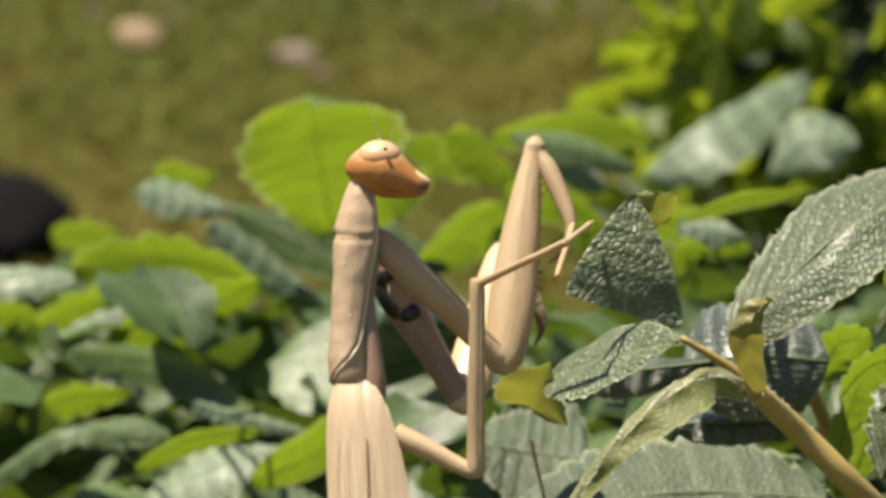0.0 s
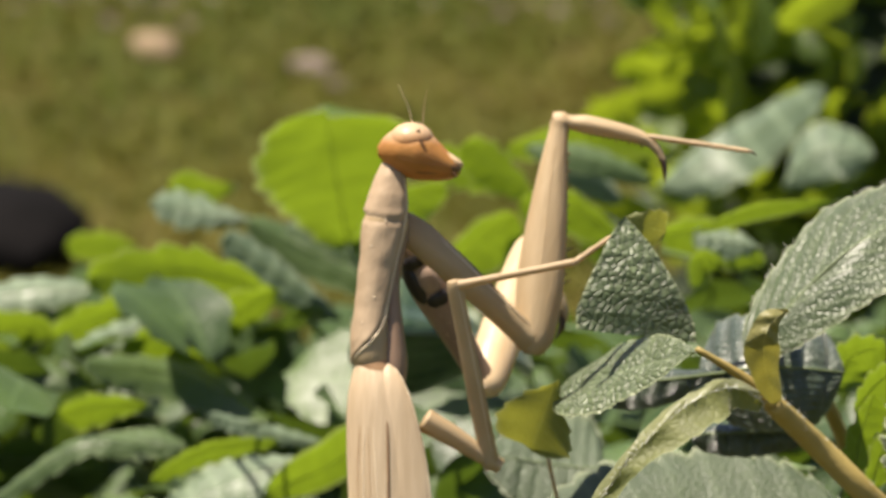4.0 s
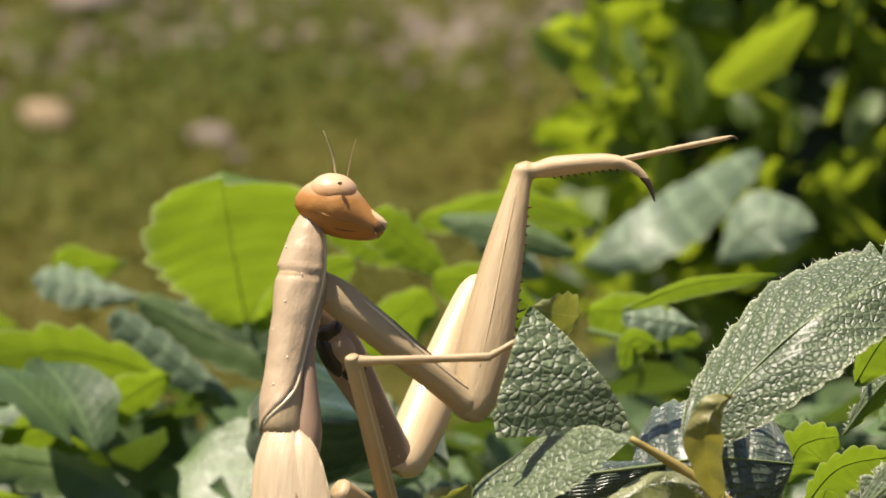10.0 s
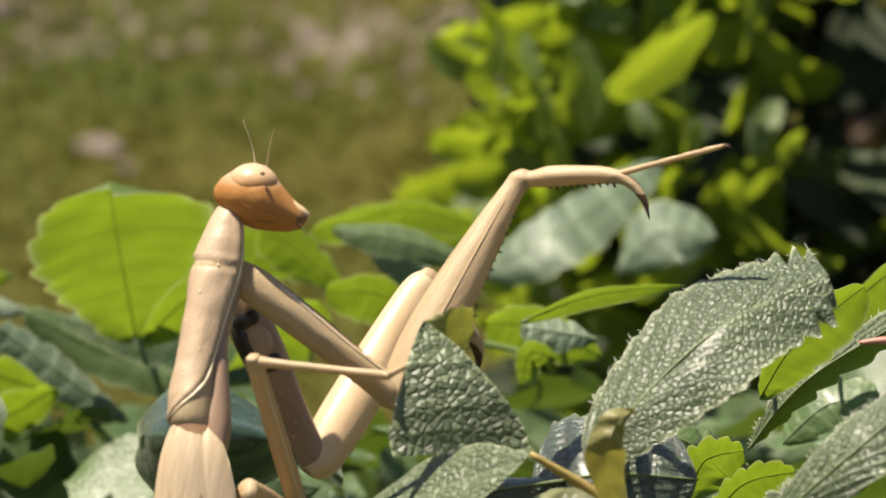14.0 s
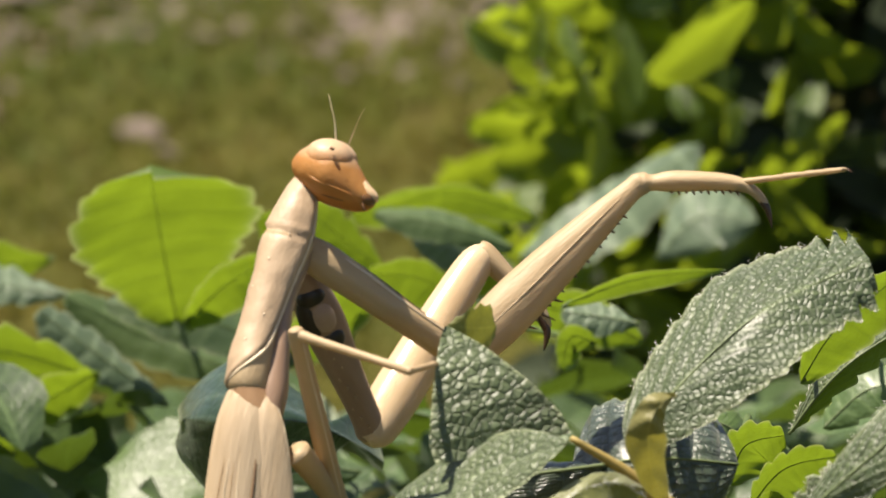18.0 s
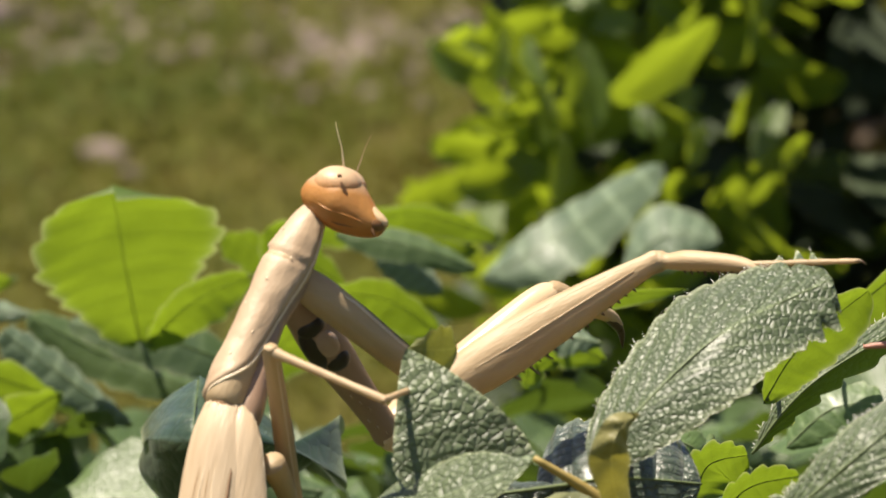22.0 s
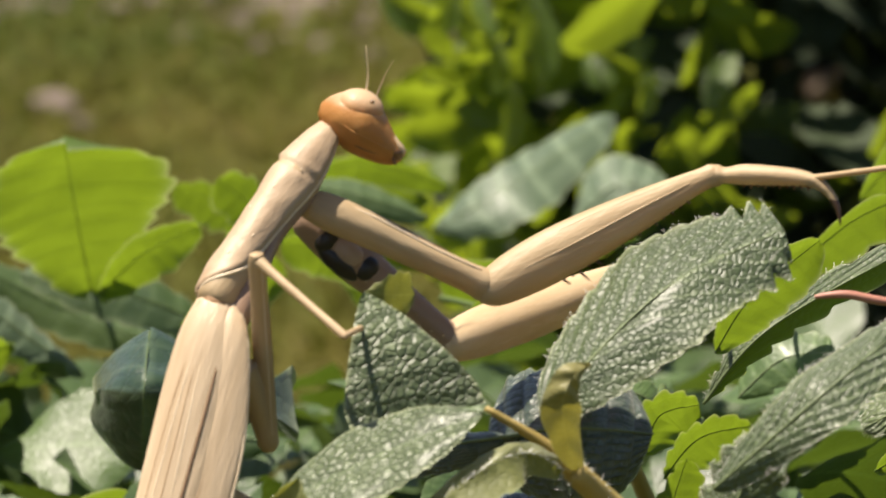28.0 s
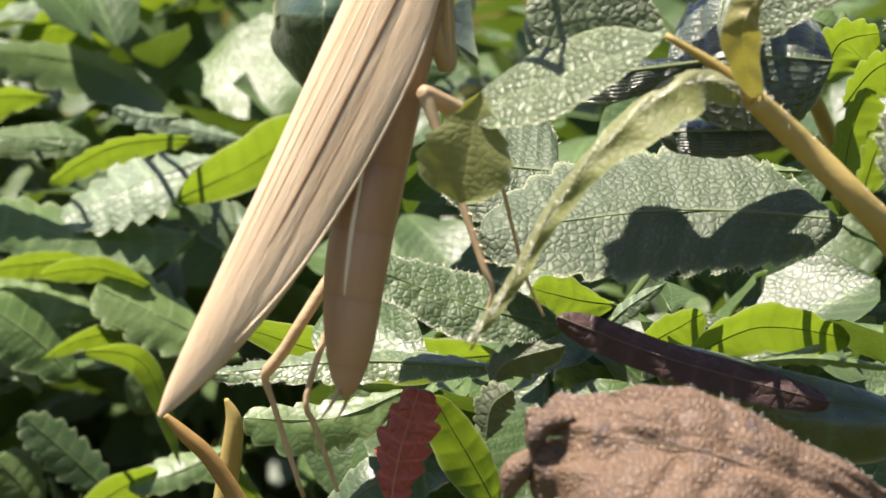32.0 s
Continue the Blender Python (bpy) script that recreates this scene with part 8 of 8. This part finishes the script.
    walk(GRIPPED_LEAFLET, [
        (0.0, pose(-0.00713, 0.00352, 0.00540, -136.93, -62.41, 139.00)), (1.0, pose(-0.00713, 0.00352, 0.00540, -141.06, -59.80, 143.47)),
        (2.0, pose(-0.00713, 0.00352, 0.00540, -142.18, -59.04, 144.69)), (3.0, pose(-0.00713, 0.00352, 0.00540, -146.54, -55.30, 149.52)),
        (6.0, pose(-0.00713, 0.00352, 0.00540, -148.76, -52.87, 152.03)), (7.0, pose(-0.00713, 0.00352, 0.00540, -150.36, -50.74, 153.85)),
        (8.0, pose(-0.00713, 0.00352, 0.00540, -152.96, -47.08, 156.91)), (9.0, pose(-0.00713, 0.00352, 0.00540, -152.93, -47.25, 156.90)),
        (10.0, pose(-0.00713, 0.00352, 0.00540, -153.40, -46.27, 157.44)), (11.0, pose(-0.00713, 0.00352, 0.00540, -153.83, -45.45, 157.95)),
        (12.0, pose(-0.00713, 0.00352, 0.00540, -154.03, -44.88, 158.18)), (13.0, pose(-0.00713, 0.00352, 0.00540, -153.84, -45.14, 157.94)),
        (14.0, pose(-0.00713, 0.00352, 0.00540, -153.68, -45.00, 157.70)), (15.0, pose(-0.00713, 0.00352, 0.00540, -154.77, -43.26, 159.06)),
        (18.0, pose(-0.00713, 0.00352, 0.00540, -157.87, -36.14, 163.00)), (19.0, pose(-0.00713, 0.00352, 0.00540, -157.26, -37.22, 162.13)),
        (20.0, pose(-0.00713, 0.00352, 0.00540, -156.59, -39.02, 161.30)), (21.0, pose(-0.00713, 0.00352, 0.00540, -157.85, -36.20, 162.96)),
        (22.0, pose(-0.00713, 0.00352, 0.00540, -158.24, -35.11, 163.49)), (23.0, pose(-0.00713, 0.00352, 0.00540, -157.67, -36.36, 162.70)),
        (24.0, pose(-0.00713, 0.00352, 0.00540, -158.86, -33.07, 164.30)), (25.0, pose(-0.00713, 0.00352, 0.00540, -159.01, -32.84, 164.53)),
        (28.0, pose(-0.00713, 0.00352, 0.00540, -157.15, -38.01, 162.05)), (29.0, pose(-0.00713, 0.00352, 0.00540, -156.24, -40.64, 160.94)),
        (30.0, pose(-0.00713, 0.00352, 0.00540, -156.24, -40.64, 160.94)), (31.0, pose(-0.00713, 0.00352, 0.00540, -156.24, -40.64, 160.94)),
        (32.0, pose(-0.00713, 0.00352, 0.00540, -156.24, -40.64, 160.94)),
    ])
    walk(LOWER_LEAFLET, [
        (0.0, pose(-0.00803, -0.00494, 0.00668, -174.17, 16.59, 141.81)), (1.0, pose(-0.00803, -0.00494, 0.00668, -174.25, 16.95, 142.85)),
        (2.0, pose(-0.00803, -0.00494, 0.00668, -174.30, 17.30, 143.91)), (3.0, pose(-0.00803, -0.00494, 0.00668, -174.32, 17.64, 145.01)),
        (6.0, pose(-0.00803, -0.00494, 0.00668, -174.16, 18.61, 148.52)), (7.0, pose(-0.00803, -0.00494, 0.00668, -174.33, 19.05, 148.98)),
        (8.0, pose(-0.00803, -0.00494, 0.00668, -174.50, 19.49, 149.45)), (9.0, pose(-0.00803, -0.00494, 0.00668, -174.29, 19.64, 150.53)),
        (10.0, pose(-0.00803, -0.00494, 0.00668, -174.05, 19.76, 151.67)), (11.0, pose(-0.00803, -0.00494, 0.00668, -173.80, 19.88, 152.83)),
        (12.0, pose(-0.00803, -0.00494, 0.00668, -173.53, 20.00, 154.03)), (13.0, pose(-0.00803, -0.00494, 0.00668, -173.23, 20.10, 155.27)),
        (14.0, pose(-0.00803, -0.00494, 0.00668, -172.90, 20.18, 156.56)), (15.0, pose(-0.00803, -0.00494, 0.00668, -172.55, 20.25, 157.92)),
        (18.0, pose(-0.00803, -0.00494, 0.00668, -171.27, 20.32, 162.41)), (19.0, pose(-0.00803, -0.00494, 0.00668, -170.76, 20.28, 164.11)),
        (20.0, pose(-0.00803, -0.00494, 0.00668, -170.20, 20.20, 165.94)), (21.0, pose(-0.00803, -0.00494, 0.00668, -169.57, 20.07, 167.95)),
        (22.0, pose(-0.00803, -0.00494, 0.00668, -168.85, 19.86, 170.21)), (23.0, pose(-0.00803, -0.00494, 0.00668, -168.00, 19.54, 172.86)),
        (24.0, pose(-0.00803, -0.00494, 0.00668, -166.92, 19.01, 176.23)), (25.0, pose(-0.00803, -0.00494, 0.00668, -164.98, 17.65, -177.59)),
        (28.0, pose(-0.00803, -0.00494, 0.00668, -164.24, 17.63, -175.10)), (29.0, pose(-0.00803, -0.00494, 0.00668, -164.27, 17.42, -175.20)),
        (30.0, pose(-0.00803, -0.00494, 0.00668, -166.96, 19.41, 176.28)), (31.0, pose(-0.00803, -0.00494, 0.00668, -169.00, 18.41, 168.33)),
        (32.0, pose(-0.00803, -0.00494, 0.00668, -168.95, 18.36, 168.45)),
    ])
    walk(LEAFLET_TIP, [
        (0.0, pose(-0.02118, 0.00541, 0.00170, 120.48, 50.89, 109.36)), (1.0, pose(-0.02134, 0.00515, 0.00159, 124.18, 53.78, 113.31)),
        (2.0, pose(-0.02150, 0.00488, 0.00149, 128.58, 56.71, 118.09)), (3.0, pose(-0.02166, 0.00460, 0.00139, 134.04, 59.64, 124.07)),
        (6.0, pose(-0.02214, 0.00370, 0.00111, 164.71, 67.21, 157.29)), (7.0, pose(-0.02217, 0.00357, 0.00098, 174.97, 66.73, 167.94)),
        (8.0, pose(-0.02220, 0.00343, 0.00086, -173.14, 65.46, -179.43)), (9.0, pose(-0.02234, 0.00315, 0.00081, -170.82, 66.05, -176.70)),
        (10.0, pose(-0.02249, 0.00286, 0.00078, -168.24, 66.58, -173.72)), (11.0, pose(-0.02263, 0.00256, 0.00074, -165.13, 67.00, -170.18)),
        (12.0, pose(-0.02278, 0.00225, 0.00071, -161.37, 67.26, -165.98)), (13.0, pose(-0.02292, 0.00192, 0.00068, -156.82, 67.28, -160.94)),
        (14.0, pose(-0.02306, 0.00158, 0.00066, -151.01, 66.84, -154.56)), (15.0, pose(-0.02321, 0.00122, 0.00064, -140.04, 64.19, -142.50)),
        (18.0, pose(-0.02363, 0.00001, 0.00062, -136.82, 65.74, -139.00)), (19.0, pose(-0.02378, -0.00045, 0.00063, -135.68, 66.23, -137.77)),
        (20.0, pose(-0.02392, -0.00096, 0.00065, -134.51, 66.70, -136.51)), (21.0, pose(-0.02406, -0.00152, 0.00069, -133.30, 67.16, -135.22)),
        (22.0, pose(-0.02421, -0.00215, 0.00075, -132.06, 67.60, -133.90)), (23.0, pose(-0.02435, -0.00289, 0.00084, -130.79, 68.02, -132.54)),
        (24.0, pose(-0.02450, -0.00385, 0.00100, -129.50, 68.42, -131.16)), (25.0, pose(-0.02465, -0.00564, 0.00139, -128.18, 68.80, -129.77)),
        (28.0, pose(-0.02461, -0.00636, 0.00139, -128.64, 68.61, -130.25)), (29.0, pose(-0.02463, -0.00633, 0.00146, -124.83, 69.67, -126.23)),
        (30.0, pose(-0.02446, -0.00387, 0.00088, -122.46, 70.24, -123.74)), (31.0, pose(-0.02425, -0.00159, 0.00117, -123.99, 69.92, -125.35)),
        (32.0, pose(-0.02426, -0.00162, 0.00118, -124.05, 69.91, -125.42)),
    ])


motions()
